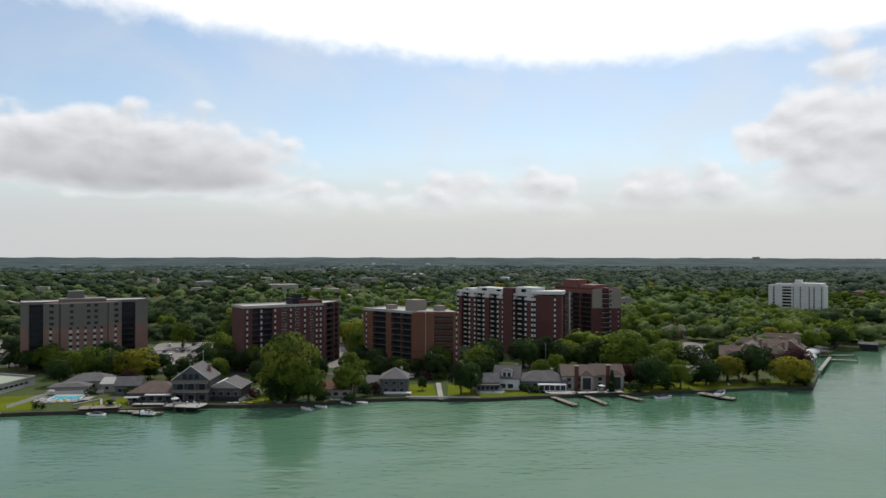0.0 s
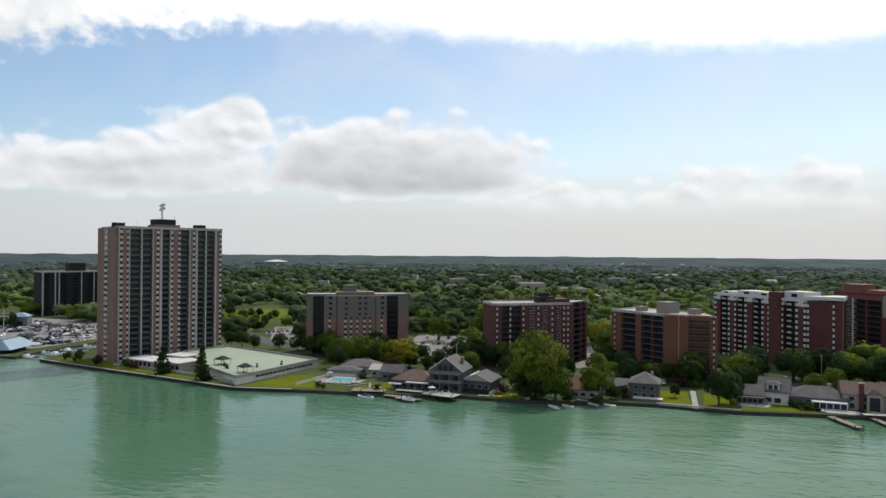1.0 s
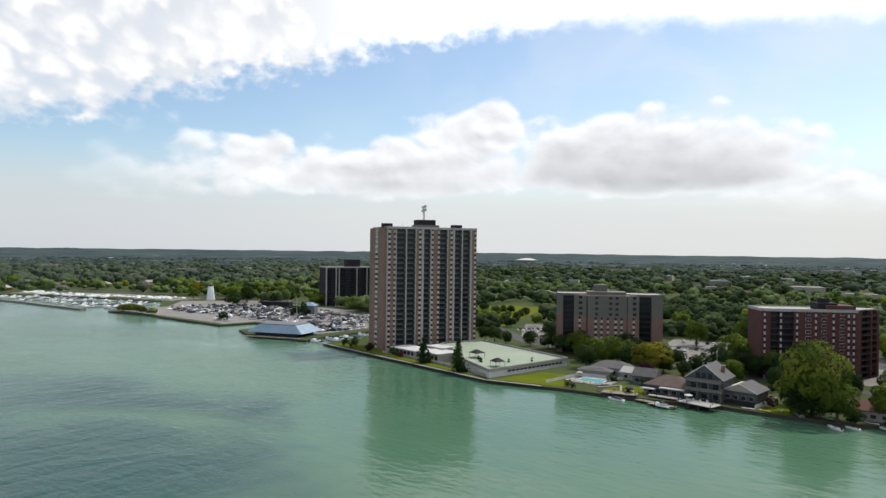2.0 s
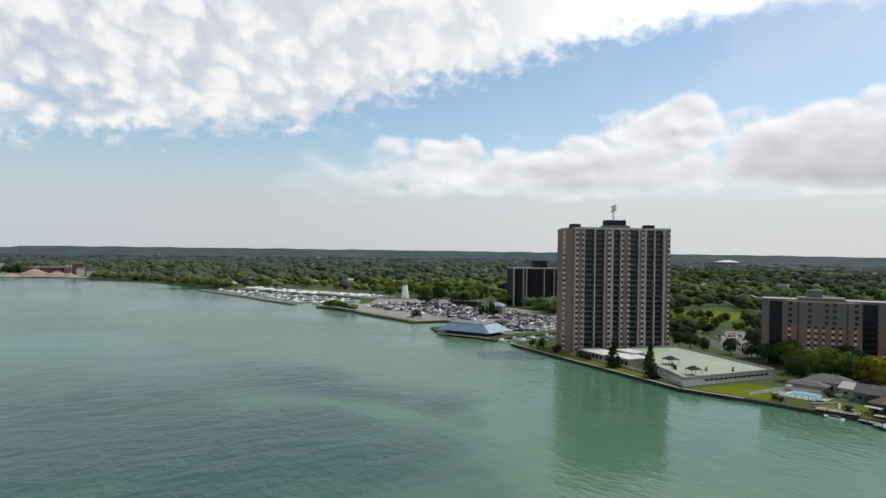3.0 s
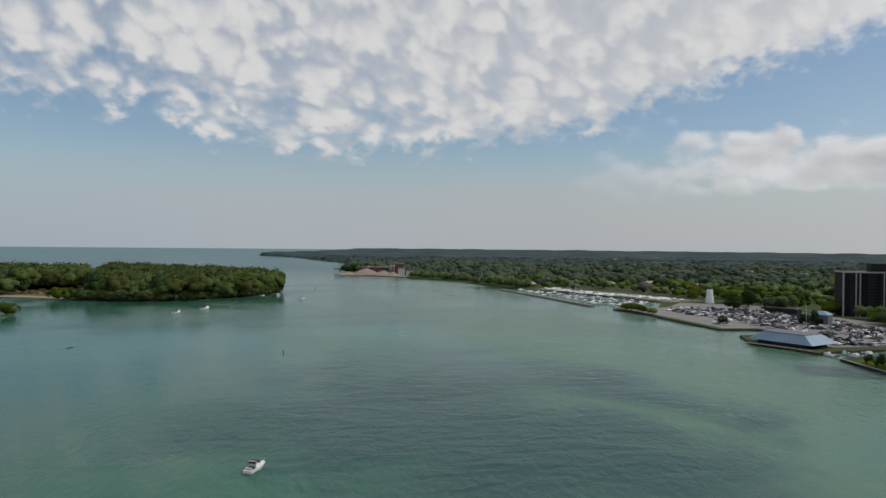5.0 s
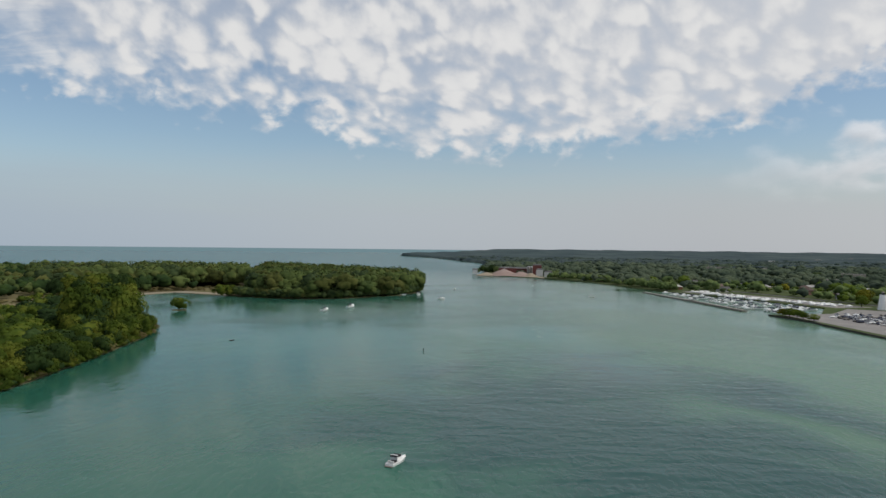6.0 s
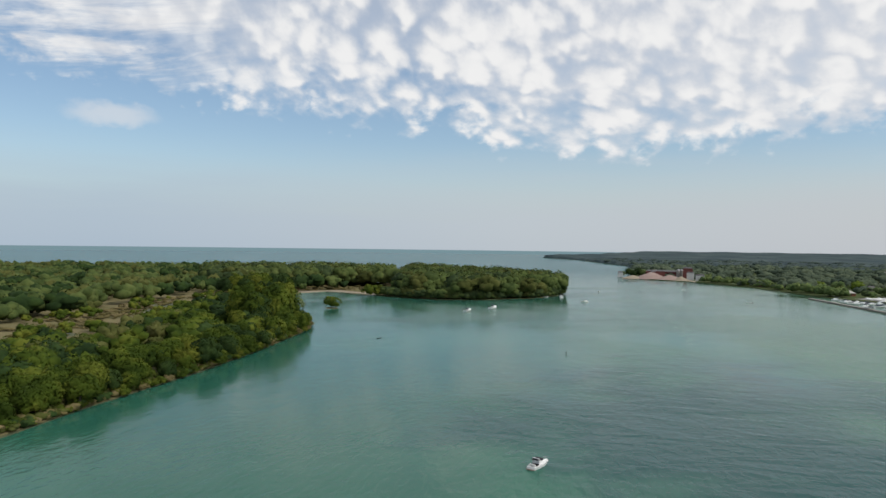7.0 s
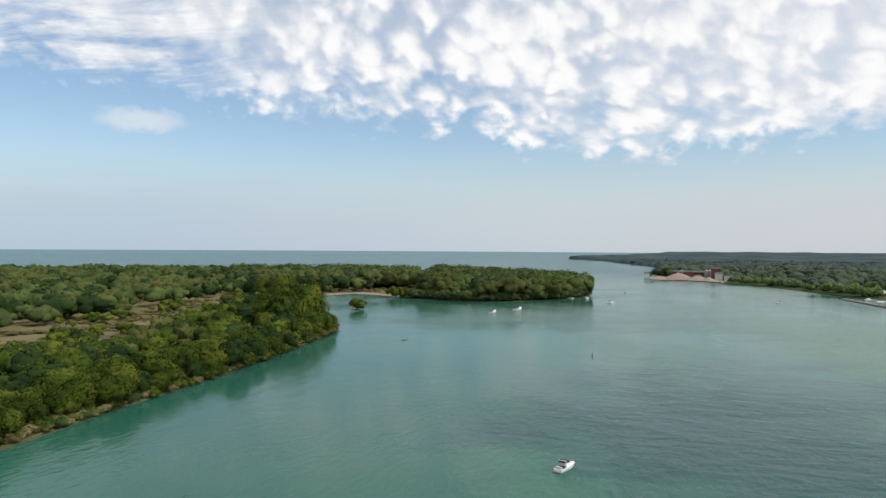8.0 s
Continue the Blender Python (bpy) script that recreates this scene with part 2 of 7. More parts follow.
def foliage(name, dark, mid, light, through_light=0.3, spread=0.085):
    m = bpy.data.materials.new(name)
    m.use_nodes = True
    t = m.node_tree
    t.nodes.clear()
    geo = t.nodes.new("ShaderNodeNewGeometry")
    info = t.nodes.new("ShaderNodeObjectInfo")
    f = calc(t, "MULTIPLY", geo.outputs["Random Per Island"], 0.08)
    f = calc(t, "ADD", f, calc(t, "MULTIPLY", smooth(t, fbm(t, geo.outputs["Position"], spread, 3), 0.33, 0.67), 0.66))
    f = calc(t, "ADD", f, calc(t, "MULTIPLY", info.outputs["Random"], 0.25))
    f = calc(t, "SUBTRACT", f, 0.02, clamp=True)
    c = ramp(t, f, [(0.0, dark), (0.5, mid), (1.0, light)])
    d = node(t, "ShaderNodeBsdfPrincipled", Roughness=0.9)
    d.inputs["Specular IOR Level"].default_value = 0.06
    tr = t.nodes.new("ShaderNodeBsdfTranslucent")
    mix = node(t, "ShaderNodeMixShader", Fac=through_light)
    t.links.new(c, d.inputs["Base Color"])
    t.links.new(c, tr.inputs["Color"])
    t.links.new(d.outputs[0], mix.inputs[1])
    t.links.new(tr.outputs[0], mix.inputs[2])
    o = t.nodes.new("ShaderNodeOutputMaterial")
    t.links.new(mix.outputs[0], o.inputs[0])
    return m


def water_material():
    m = bpy.data.materials.new("river_water")
    m.use_nodes = True
    t = m.node_tree
    p = t.nodes["Principled BSDF"]
    geo = t.nodes.new("ShaderNodeNewGeometry")
    pos = geo.outputs["Position"]
    silt = smooth(t, fbm(t, pos, 0.006, 4, 0.55, 0.6), 0.35, 0.68)
    wind = smooth(t, fbm(t, pos, 0.0045, 3, 0.5, 1.0), 0.42, 0.62)
    xyz = t.nodes.new("ShaderNodeSeparateXYZ")
    t.links.new(pos, xyz.inputs[0])
    bank = calc(t, "ADD", xyz.outputs[1], calc(t, "MULTIPLY", calc(t, "SUBTRACT", fbm(t, pos, 0.008, 3), 0.5), 160.0))
    channel = smooth(t, bank, 150.0, 20.0)
    shallow = blend(t, silt, (0.056, 0.131, 0.080), (0.076, 0.159, 0.099))
    deep = blend(t, silt, (0.019, 0.092, 0.064), (0.034, 0.124, 0.083))
    # a gust has ruffled the middle of the stream; its lost reflection is painted as darker water
    gx = calc(t, "DIVIDE", calc(t, "ADD", xyz.outputs[0], 236.0), 145.0)
    gy = calc(t, "DIVIDE", calc(t, "SUBTRACT", xyz.outputs[1], 48.0), 112.0)
    gust = calc(t, "SUBTRACT", 1.0, calc(t, "ADD", calc(t, "MULTIPLY", gx, gx), calc(t, "MULTIPLY", gy, gy)))
    ruffled = smooth(t, calc(t, "ADD", gust, calc(t, "MULTIPLY", calc(t, "SUBTRACT", fbm(t, pos, 0.012, 4, 0.55, 0.8), 0.5), 3.0)), 0.0, 1.1)
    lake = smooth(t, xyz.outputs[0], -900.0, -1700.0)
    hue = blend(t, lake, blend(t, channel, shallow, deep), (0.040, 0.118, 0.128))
    t.links.new(blend(t, ruffled, hue, (0.012, 0.060, 0.058)), p.inputs["Base Color"])
    p.inputs["Specular IOR Level"].default_value = 0.0
    gloss = t.nodes.new("ShaderNodeBsdfGlossy")
    t.links.new(calc(t, "ADD", 0.10, calc(t, "MULTIPLY", wind, 0.12)), gloss.inputs["Roughness"])
    stretch = t.nodes.new("ShaderNodeMapping")
    stretch.inputs["Scale"].default_value = (0.8, 1.6, 1.0)
    t.links.new(pos, stretch.inputs["Vector"])
    chop = t.nodes.new("ShaderNodeMapping")
    chop.inputs["Rotation"].default_value = (0, 0, 0.18)
    chop.inputs["Scale"].default_value = (1.0, 0.42, 1.0)
    t.links.new(pos, chop.inputs["Vector"])
    h = calc(t, "ADD", fbm(t, stretch.outputs[0], 0.30, 3, 0.5, 0.4), calc(t, "MULTIPLY", fbm(t, stretch.outputs[0], 0.06, 3, 0.5, 0.5), 1.6))
    h = calc(t, "ADD", h, calc(t, "MULTIPLY", calc(t, "MULTIPLY", fbm(t, chop.outputs[0], 0.12, 2, 0.45, 0.6), ruffled), 2.4))
    b = node(t, "ShaderNodeBump", Distance=0.55)
    t.links.new(calc(t, "ADD", 0.20, calc(t, "MULTIPLY", wind, 0.45)), b.inputs["Strength"])
    t.links.new(h, b.inputs["Height"])
    t.links.new(b.outputs[0], p.inputs["Normal"])
    t.links.new(b.outputs[0], gloss.inputs["Normal"])
    fres = node(t, "ShaderNodeFresnel", IOR=1.33)
    t.links.new(b.outputs[0], fres.inputs["Normal"])
    mix = t.nodes.new("ShaderNodeMixShader")
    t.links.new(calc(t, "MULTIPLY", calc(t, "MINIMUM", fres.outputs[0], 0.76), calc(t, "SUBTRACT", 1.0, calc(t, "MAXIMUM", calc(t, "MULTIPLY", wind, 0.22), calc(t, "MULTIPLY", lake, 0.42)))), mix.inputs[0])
    t.links.new(p.outputs[0], mix.inputs[1])
    t.links.new(gloss.outputs[0], mix.inputs[2])
    t.links.new(mix.outputs[0], t.nodes["Material Output"].inputs["Surface"])
    return m


def glass_material(name, tint, rough=0.06):
    m = bpy.data.materials.new(name)
    m.use_nodes = True
    p = m.node_tree.nodes["Principled BSDF"]
    p.inputs["Base Color"].default_value = (*tint, 1)
    p.inputs["Roughness"].default_value = rough
    p.inputs["Specular IOR Level"].default_value = 0.28
    return m


WATER = water_material()
GLASS = glass_material("window_glass", (0.018, 0.022, 0.028))
POOL = glass_material("pool_water", (0.10, 0.42, 0.55))
GROUND = material("grass_and_soil", (0.036, 0.060, 0.018), (0.082, 0.094, 0.044), 0.95, 0.02, 0.6, 0.1, spec=0.04)
LAWN = material("mown_lawn", (0.074, 0.098, 0.006), (0.122, 0.140, 0.011), 0.95, 0.08, 2.0, 0.1, spec=0.03)
MEADOW = material("dry_reeds", (0.075, 0.080, 0.030), (0.205, 0.168, 0.098), 0.95, 0.03, 0.5, 0.2, spec=0.03)
ASPHALT = material("asphalt", (0.040, 0.040, 0.042), (0.068, 0.066, 0.064), 0.9, 0.1, 2.0, 0.05)
PAVING = material("pale_paving", (0.132, 0.123, 0.114), (0.220, 0.207, 0.189), 0.9, 0.1, 1.5, 0.05)
CONCRETE = material("weathered_concrete", (0.194, 0.185, 0.172), (0.317, 0.304, 0.282), 0.85, 0.2, 2.0, 0.1)
# dark piles, kept near black to paint the shadow line under the bank
SEAWALL = material("dark_steel_sheet_piles", (0.020, 0.019, 0.016), (0.050, 0.045, 0.034), 0.85, 0.3, 2.0, 0.2)
SAND = material("sand", (0.180, 0.149, 0.108), (0.288, 0.243, 0.180), 0.95, 0.1, 1.0, 0.1)
BRICK_BROWN = material("brown_brick", (0.160, 0.094, 0.076), (0.222, 0.137, 0.109), 0.9, 0.15, 3.0, 0.1)
BRICK_RED = material("dark_red_brick", (0.065, 0.022, 0.022), (0.105, 0.038, 0.035), 0.9, 0.15, 3.0, 0.1)
BRICK_ORANGE = material("orange_brick", (0.122, 0.051, 0.031), (0.170, 0.071, 0.043), 0.9, 0.15, 3.0, 0.1)
CLADDING = material("grey_cladding", (0.108, 0.100, 0.090), (0.148, 0.138, 0.124), 0.8, 0.1, 1.5, 0.05)
TAUPE = material("taupe_stucco", (0.182, 0.161, 0.133), (0.238, 0.210, 0.175), 0.85, 0.1, 1.5, 0.05)
WHITE_WALL = material("white_painted_wall", (0.442, 0.442, 0.433), (0.561, 0.557, 0.544), 0.7, 0.3, 2.0, 0.05)
CREAM = material("cream_siding", (0.253, 0.231, 0.198), (0.319, 0.297, 0.259), 0.7, 0.3, 2.0, 0.05)
BLUE_GREY = material("blue_grey_siding", (0.100, 0.110, 0.130), (0.145, 0.155, 0.175), 0.7, 0.3, 2.0, 0.05)
DARK_SIDING = material("weathered_dark_grey_siding", (0.048, 0.050, 0.054), (0.082, 0.084, 0.090), 0.8, 0.3, 3.0, 0.1)
PIER = material("pale_concrete_pier", (0.285, 0.270, 0.255), (0.395, 0.375, 0.355), 0.8, 0.2, 2.0, 0.05)
SPANDREL = material("off_white_panel", (0.371, 0.342, 0.308), (0.528, 0.489, 0.445), 0.7, 0.4, 3.0, 0.0, by_object=0.5)
RAILING = material("smoked_balcony_panel", (0.012, 0.017, 0.019), (0.036, 0.044, 0.046), 0.6, 0.4, 3.0, 0.0, by_object=0.6)
DARK_PANEL = material("dark_bronze_panel", (0.015, 0.015, 0.018), (0.032, 0.029, 0.034), 0.75, 0.3, 2.0, 0.0, spec=0.12)
FLAT_ROOF = material("gravel_roof", (0.260, 0.252, 0.240), (0.400, 0.388, 0.368), 0.9, 0.1, 1.5, 0.1)
TERRACE = material("pale_green_terrace", (0.215, 0.275, 0.20), (0.31, 0.35, 0.275), 0.9, 0.05, 0.8, 0.05)
SHINGLE_GREY = material("grey_shingle", (0.062, 0.059, 0.062), (0.118, 0.112, 0.115), 0.9, 0.4, 4.0, 0.25, by_object=0.5)
SHINGLE_BROWN = material("brown_shingle", (0.066, 0.045, 0.037), (0.120, 0.084, 0.069), 0.9, 0.4, 4.0, 0.25, by_object=0.5)
SHINGLE_RED = material("red_brown_shingle", (0.096, 0.042, 0.030), (0.144, 0.069, 0.051), 0.9, 0.4, 4.0, 0.25)
BLUE_ROOF = material("blue_metal_roof", (0.130, 0.215, 0.310), (0.200, 0.295, 0.390), 0.5, 0.2, 1.0, 0.05, spec=0.6)
WOOD = material("weathered_wood", (0.140, 0.119, 0.098), (0.252, 0.224, 0.189), 0.9, 0.5, 4.0, 0.2)
BARK = material("bark", (0.038, 0.032, 0.025), (0.077, 0.063, 0.049), 0.95, 0.8, 5.0, 0.3)
WHITE_GEL = material("white_gelcoat", (0.68, 0.68, 0.68), (0.80, 0.80, 0.80), 0.25, 0.5, 3.0, 0.0, spec=0.6)
CANVAS = material("navy_canvas", (0.016, 0.020, 0.036), (0.032, 0.040, 0.064), 0.8, 0.8, 5.0, 0.05)
TEAL = material("teal_canvas", (0.06, 0.30, 0.28), (0.10, 0.40, 0.37), 0.7, 0.8, 5.0, 0.05)
RUBBER = material("black_rubber", (0.015, 0.015, 0.015), (0.03, 0.03, 0.03), 0.8, 1.0, 5.0, 0.0)
STEEL = material("galvanised_steel", (0.28, 0.28, 0.29), (0.42, 0.42, 0.43), 0.45, 0.8, 5.0, 0.0, metal=0.6)
RED_CLAD = material("red_metal_cladding", (0.120, 0.032, 0.028), (0.165, 0.050, 0.042), 0.6, 0.2, 2.0, 0.05)
STONE = material("limestone_boulders", (0.10, 0.095, 0.085), (0.22, 0.205, 0.18), 0.95, 0.6, 3.0, 0.3)
GRAVEL_RED = material("red_gravel", (0.190, 0.132, 0.112), (0.290, 0.220, 0.195), 0.95, 0.05, 0.8, 0.2)
FLOWER = material("yellow_plastic", (0.55, 0.36, 0.03), (0.65, 0.45, 0.05), 0.5, 1.0, 4.0, 0.0)
CAR_PAINTS = [material("car_paint_" + n, c, tuple(min(1, 1.15 * k) for k in c), 0.3, 0.5, 2.0, 0.0, spec=0.6) for n, c in
              (("white", (.66, .66, .66)), ("silver", (.36, .37, .38)), ("black", (.02, .02, .022)), ("red", (.26, .03, .03)), ("blue", (.04, .07, .16)), ("grey", (.12, .12, .125)))]
LEAF = foliage("summer_leaves", (0.036, 0.060, 0.010), (0.082, 0.122, 0.017), (0.156, 0.198, 0.029))
LEAF_DARK = foliage("deep_green_leaves", (0.014, 0.028, 0.010), (0.026, 0.048, 0.014), (0.048, 0.078, 0.020), 0.15)
LEAF_YELLOW = foliage("yellow_green_leaves", (0.095, 0.100, 0.012), (0.165, 0.160, 0.018), (0.26, 0.235, 0.03))
LEAF_RED = foliage("copper_leaves", (0.028, 0.012, 0.014), (0.05, 0.02, 0.022), (0.08, 0.035, 0.03), 0.15)
LEAF_ISLAND = foliage("island_leaves", (0.022, 0.042, 0.008), (0.066, 0.098, 0.014), (0.170, 0.185, 0.030))
# dull green; set thick in the town to paint a cloud shadow there
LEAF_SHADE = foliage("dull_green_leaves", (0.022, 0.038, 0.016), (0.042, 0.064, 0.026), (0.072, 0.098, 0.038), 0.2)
# distance haze is painted into the next three foliage colours
LEAF_FAR = foliage("distant_woods_haze", (0.026, 0.042, 0.050), (0.044, 0.066, 0.071), (0.074, 0.098, 0.094), 0.1, 0.0042)
LEAF_MIST = foliage("blue_haze_leaves", (0.040, 0.060, 0.054), (0.066, 0.090, 0.076), (0.100, 0.128, 0.096), 0.3, 0.008)
LEAF_HAZY = foliage("haze_painted_leaves", (0.064, 0.092, 0.066), (0.116, 0.150, 0.098), (0.175, 0.208, 0.126), 0.45, 0.012)
# haze over the town, mixed into the green as a paler grey
LEAF_TOWN = foliage("haze_paled_leaves", (0.050, 0.082, 0.030), (0.106, 0.154, 0.054), (0.185, 0.228, 0.080))
SILT = material("wet_olive_silt", (0.046, 0.062, 0.030), (0.095, 0.100, 0.050), 0.7, 0.15, 1.2, 0.1)
# paved concrete, paled to put the yard's sunlight into its colour
YARD = material("pale_yard_paving", (0.135, 0.128, 0.125), (0.240, 0.225, 0.212), 0.9, 0.05, 0.7, 0.05)
FOAM = material("thin_foam", (0.13, 0.20, 0.17), (0.25, 0.32, 0.29), 0.8, 0.2, 2.0, 0.0)
REED = foliage("reeds", (0.100, 0.090, 0.034), (0.165, 0.138, 0.062), (0.25, 0.20, 0.11))


# ---- mesh helpers ----
def at(bearing, distance):
    """A point of the plan, by its bearing to the left of +y in degrees and its distance from the origin."""
    a = radians(bearing)
    return (-distance * math.sin(a), distance * math.cos(a))


def block(bm, x, y, z, sx, sy, sz, top=1.0):
    """A box with its base centre at x, y, z; top narrows its upper face."""
    vs = [bm.verts.new((x + i * sx / 2 * k, y + j * sy / 2 * k, z + h)) for h, k in ((0, 1.0), (sz, top)) for i, j in ((-1, -1), (1, -1), (1, 1), (-1, 1))]
    for q in ((3, 2, 1, 0), (4, 5, 6, 7), (0, 1, 5, 4), (1, 2, 6, 5), (2, 3, 7, 6), (3, 0, 4, 7)):
        bm.faces.new([vs[k] for k in q])
    return bm


def prism(bm, outline, z0, z1):
    """A plate with any outline, from z0 to z1."""
    n = len(outline)
    lo = [bm.verts.new((x, y, z0)) for x, y in outline]
    hi = [bm.verts.new((x, y, z1)) for x, y in outline]
    area = sum(outline[k][0] * outline[(k + 1) % n][1] - outline[(k + 1) % n][0] * outline[k][1] for k in range(n))
    if area < 0:
        lo.reverse(), hi.reverse()
    flat_tris = tessellate_polygon([[Vector((v.co.x, v.co.y, 0)) for v in hi]])
    for t in flat_tris:
        a, b, c = t if (hi[t[1]].co - hi[t[0]].co).cross(hi[t[2]].co - hi[t[0]].co).z > 0 else t[::-1]
        bm.faces.new((hi[a], hi[b], hi[c]))
        bm.faces.new((lo[c], lo[b], lo[a]))
    for k in range(n):
        bm.faces.new((lo[k], lo[(k + 1) % n], hi[(k + 1) % n], hi[k]))
    return bm


def wall_along(bm, points, thick, z0, z1, closed=False):
    """A wall that follows a line of the plan."""
    pts = [Vector(p) for p in points]
    pairs = list(zip(pts, pts[1:] + (pts[:1] if closed else []))) if closed else list(zip(pts, pts[1:]))
    for a, b in pairs:
        d = (b - a).normalized()
        n = Vector((-d.y, d.x)) * thick / 2
        e = d * thick / 2
        prism(bm, [tuple(q) for q in (a - n - e, b - n + e, b + n + e, a + n - e)], z0, z1)
    return bm


def tube(bm, a, b, r0, r1, sides=8):
    a, b = Vector(a), Vector(b)
    q = (b - a).to_track_quat("Z", "Y")
    rings = [[bm.verts.new(c + q @ Vector((r * math.cos(2 * math.pi * k / sides), r * math.sin(2 * math.pi * k / sides), 0))) for k in range(sides)] for c, r in ((a, r0), (b, r1))]
    for k in range(sides):
        bm.faces.new((rings[0][k], rings[0][(k + 1) % sides], rings[1][(k + 1) % sides], rings[1][k]))
    bm.faces.new(rings[1])
    bm.faces.new(rings[0][::-1])
    return bm


def to_mesh(name, bm, mat):
    me = bpy.data.meshes.new(name)
    bm.to_mesh(me)
    bm.free()
    me.materials.append(mat)
    return me


def part(name, bm, mat, parent=None, label=""):
    """Links a bmesh (or a mesh that others share) as one object, under a thing or part if one is given."""
    me = bm if isinstance(bm, bpy.types.Mesh) else to_mesh(name, bm, mat)
    ob = new(name, me)
    ob.parent = parent
    return tagged(ob, label)


def piece(name, me, parent, x, y, z, rz=0.0):
    ob = new(name, me)
    ob.parent = parent
    ob.matrix_basis = pose(x, y, z, 0, 0, rz)
    return ob


def thing(name, label, category, x=0, y=0, z=0, rz=0, group=""):
    ob = new(name)
    ob.empty_display_size = 0.5
    ob.matrix_basis = pose(x, y, z, 0, 0, rz)
    return tagged(ob, label, category, group)


def setting(name, bm, mat, label, category):
    ob = part(name, bm, mat)
    return tagged(ob, label, category, kind="structure")


def from_arrays(name, verts, tris, mat, normals=None):
    me = bpy.data.meshes.new(name)
    me.vertices.add(len(verts))
    me.vertices.foreach_set("co", np.asarray(verts, np.float32).ravel())
    me.loops.add(tris.size)
    me.loops.foreach_set("vertex_index", tris.astype(np.int32).ravel())
    me.polygons.add(len(tris))
    me.polygons.foreach_set("loop_start", np.arange(0, tris.size, 3, dtype=np.int32))
    me.polygons.foreach_set("use_smooth", np.ones(len(tris), bool))
    if normals is not None:
        me.attributes.new("custom_normal", "FLOAT_VECTOR", "POINT").data.foreach_set("vector", np.asarray(normals, np.float32).ravel())
    me.update(calc_edges=True)
    me.materials.append(mat)
    return me


# ---- foliage as arrays of small leaves on rounded limbs ----
def icosphere(level):
    bm = bmesh.new()
    bmesh.ops.create_icosphere(bm, subdivisions=level, radius=1)
    v = np.array([q.co[:] for q in bm.verts])
    f = np.array([[q.index for q in t.verts] for t in bm.faces])
    bm.free()
    return v, f


ICO1 = icosphere(1)


def crown(rng, h, r, lumps, leaves, leaf, low=0.28, shape="round", core=0.86, cores=1, flutter=0.45, reach=(0.50, 0.74)):
    """Vertices and triangles of a crown: rough inner masses with leaf sprays standing out from them."""
    k = np.arange(lumps)
    if shape == "cone":
        zc = h * (low + (0.93 - low) * (k + 0.5) / lumps)
        wide = r * (1 - (zc / h - low) / (1.02 - low))
        rad = np.maximum(wide * 0.75, r * 0.16)
        a = rng.uniform(0, 6.28, lumps)
        c = np.c_[wide * 0.2 * np.cos(a), wide * 0.2 * np.sin(a), zc]
        radii = np.c_[rad, rad, np.maximum(rad * 0.8, h * 0.5 / lumps)]
    else:
        u = (k + 0.5) / lumps
        cz = 1 - 1.75 * u
        a = k * 2.39996 + rng.uniform(-0.4, 0.4, lumps)
        ring = np.sqrt(np.clip(1 - cz * cz, 0, 1))
        out = rng.uniform(*reach, lumps)
        half = h * (1 - low) / 2
        c = np.c_[r * out * ring * np.cos(a), r * out * ring * np.sin(a), h * low + half + half * 0.66 * cz * rng.uniform(0.8, 1.1, lumps)]
        rad = r * rng.uniform(0.30, 0.52, lumps)
        radii = np.c_[rad, rad, rad * rng.uniform(0.7, 1.0, lumps)]
        c[-1] = (0, 0, h * low + half)
        radii[-1] = (r * 0.66, r * 0.66, half * 0.72)
    vs, fs, ns, n = [], [], [], 0
    mid_ = np.array((0, 0, h * (0.42 + low / 2)))

    def outward(p, own):
        """Leaves take the light of the rounded mass that they belong to."""
        far_ = (p - mid_) / np.array((r, r, h * (1 - low) / 2))
        m = 0.8 * own + 0.6 * far_ / (np.linalg.norm(far_, axis=1)[:, None] + 1e-6) + rng.normal(size=p.shape) * 0.12
        return m / np.linalg.norm(m, axis=1)[:, None]

    for q in (range(0, lumps, 2) if shape == "cone" else range(lumps - cores, lumps)):
        v = ICO1[0] * rng.uniform(0.72, 1.06, (len(ICO1[0]), 1)) * radii[q] * core + c[q]
        vs.append(v)
        ns.append(outward(v, ICO1[0]))
        fs.append(ICO1[1] + n)
        n += len(v)
    if leaves:
        q = rng.integers(0, lumps, leaves)
        d = rng.normal(size=(leaves, 3))
        d += 1.1 * (c[q] - mid_) / (np.linalg.norm(c[q] - mid_, axis=1)[:, None] + 0.3)
        d[:, 2] += 0.2
        d /= np.linalg.norm(d, axis=1)[:, None]
        p = c[q] + d * radii[q] * rng.uniform(0.85, 1.12, (leaves, 1))
        nrm = d + rng.normal(size=(leaves, 3)) * flutter
        nrm /= np.linalg.norm(nrm, axis=1)[:, None]
        s = np.cross(nrm, rng.normal(size=(leaves, 3)))
        s /= np.linalg.norm(s, axis=1)[:, None]
        t = np.cross(nrm, s)
        size = leaf * rng.uniform(0.6, 1.3, (leaves, 1))
        soft = outward(p, d)
        t = np.where(((nrm * soft).sum(1) < 0)[:, None], -t, t)
        tri = np.stack((p + s * size, p - s * size * 0.5 + t * size * 0.8, p - s * size * 0.6 - t * size * 0.75), 1)
        vs.append(tri.reshape(-1, 3))
        ns.append(np.repeat(soft, 3, axis=0))
        fs.append(np.arange(leaves * 3).reshape(-1, 3) + n)
    return np.concatenate(vs), np.concatenate(fs), np.concatenate(ns)


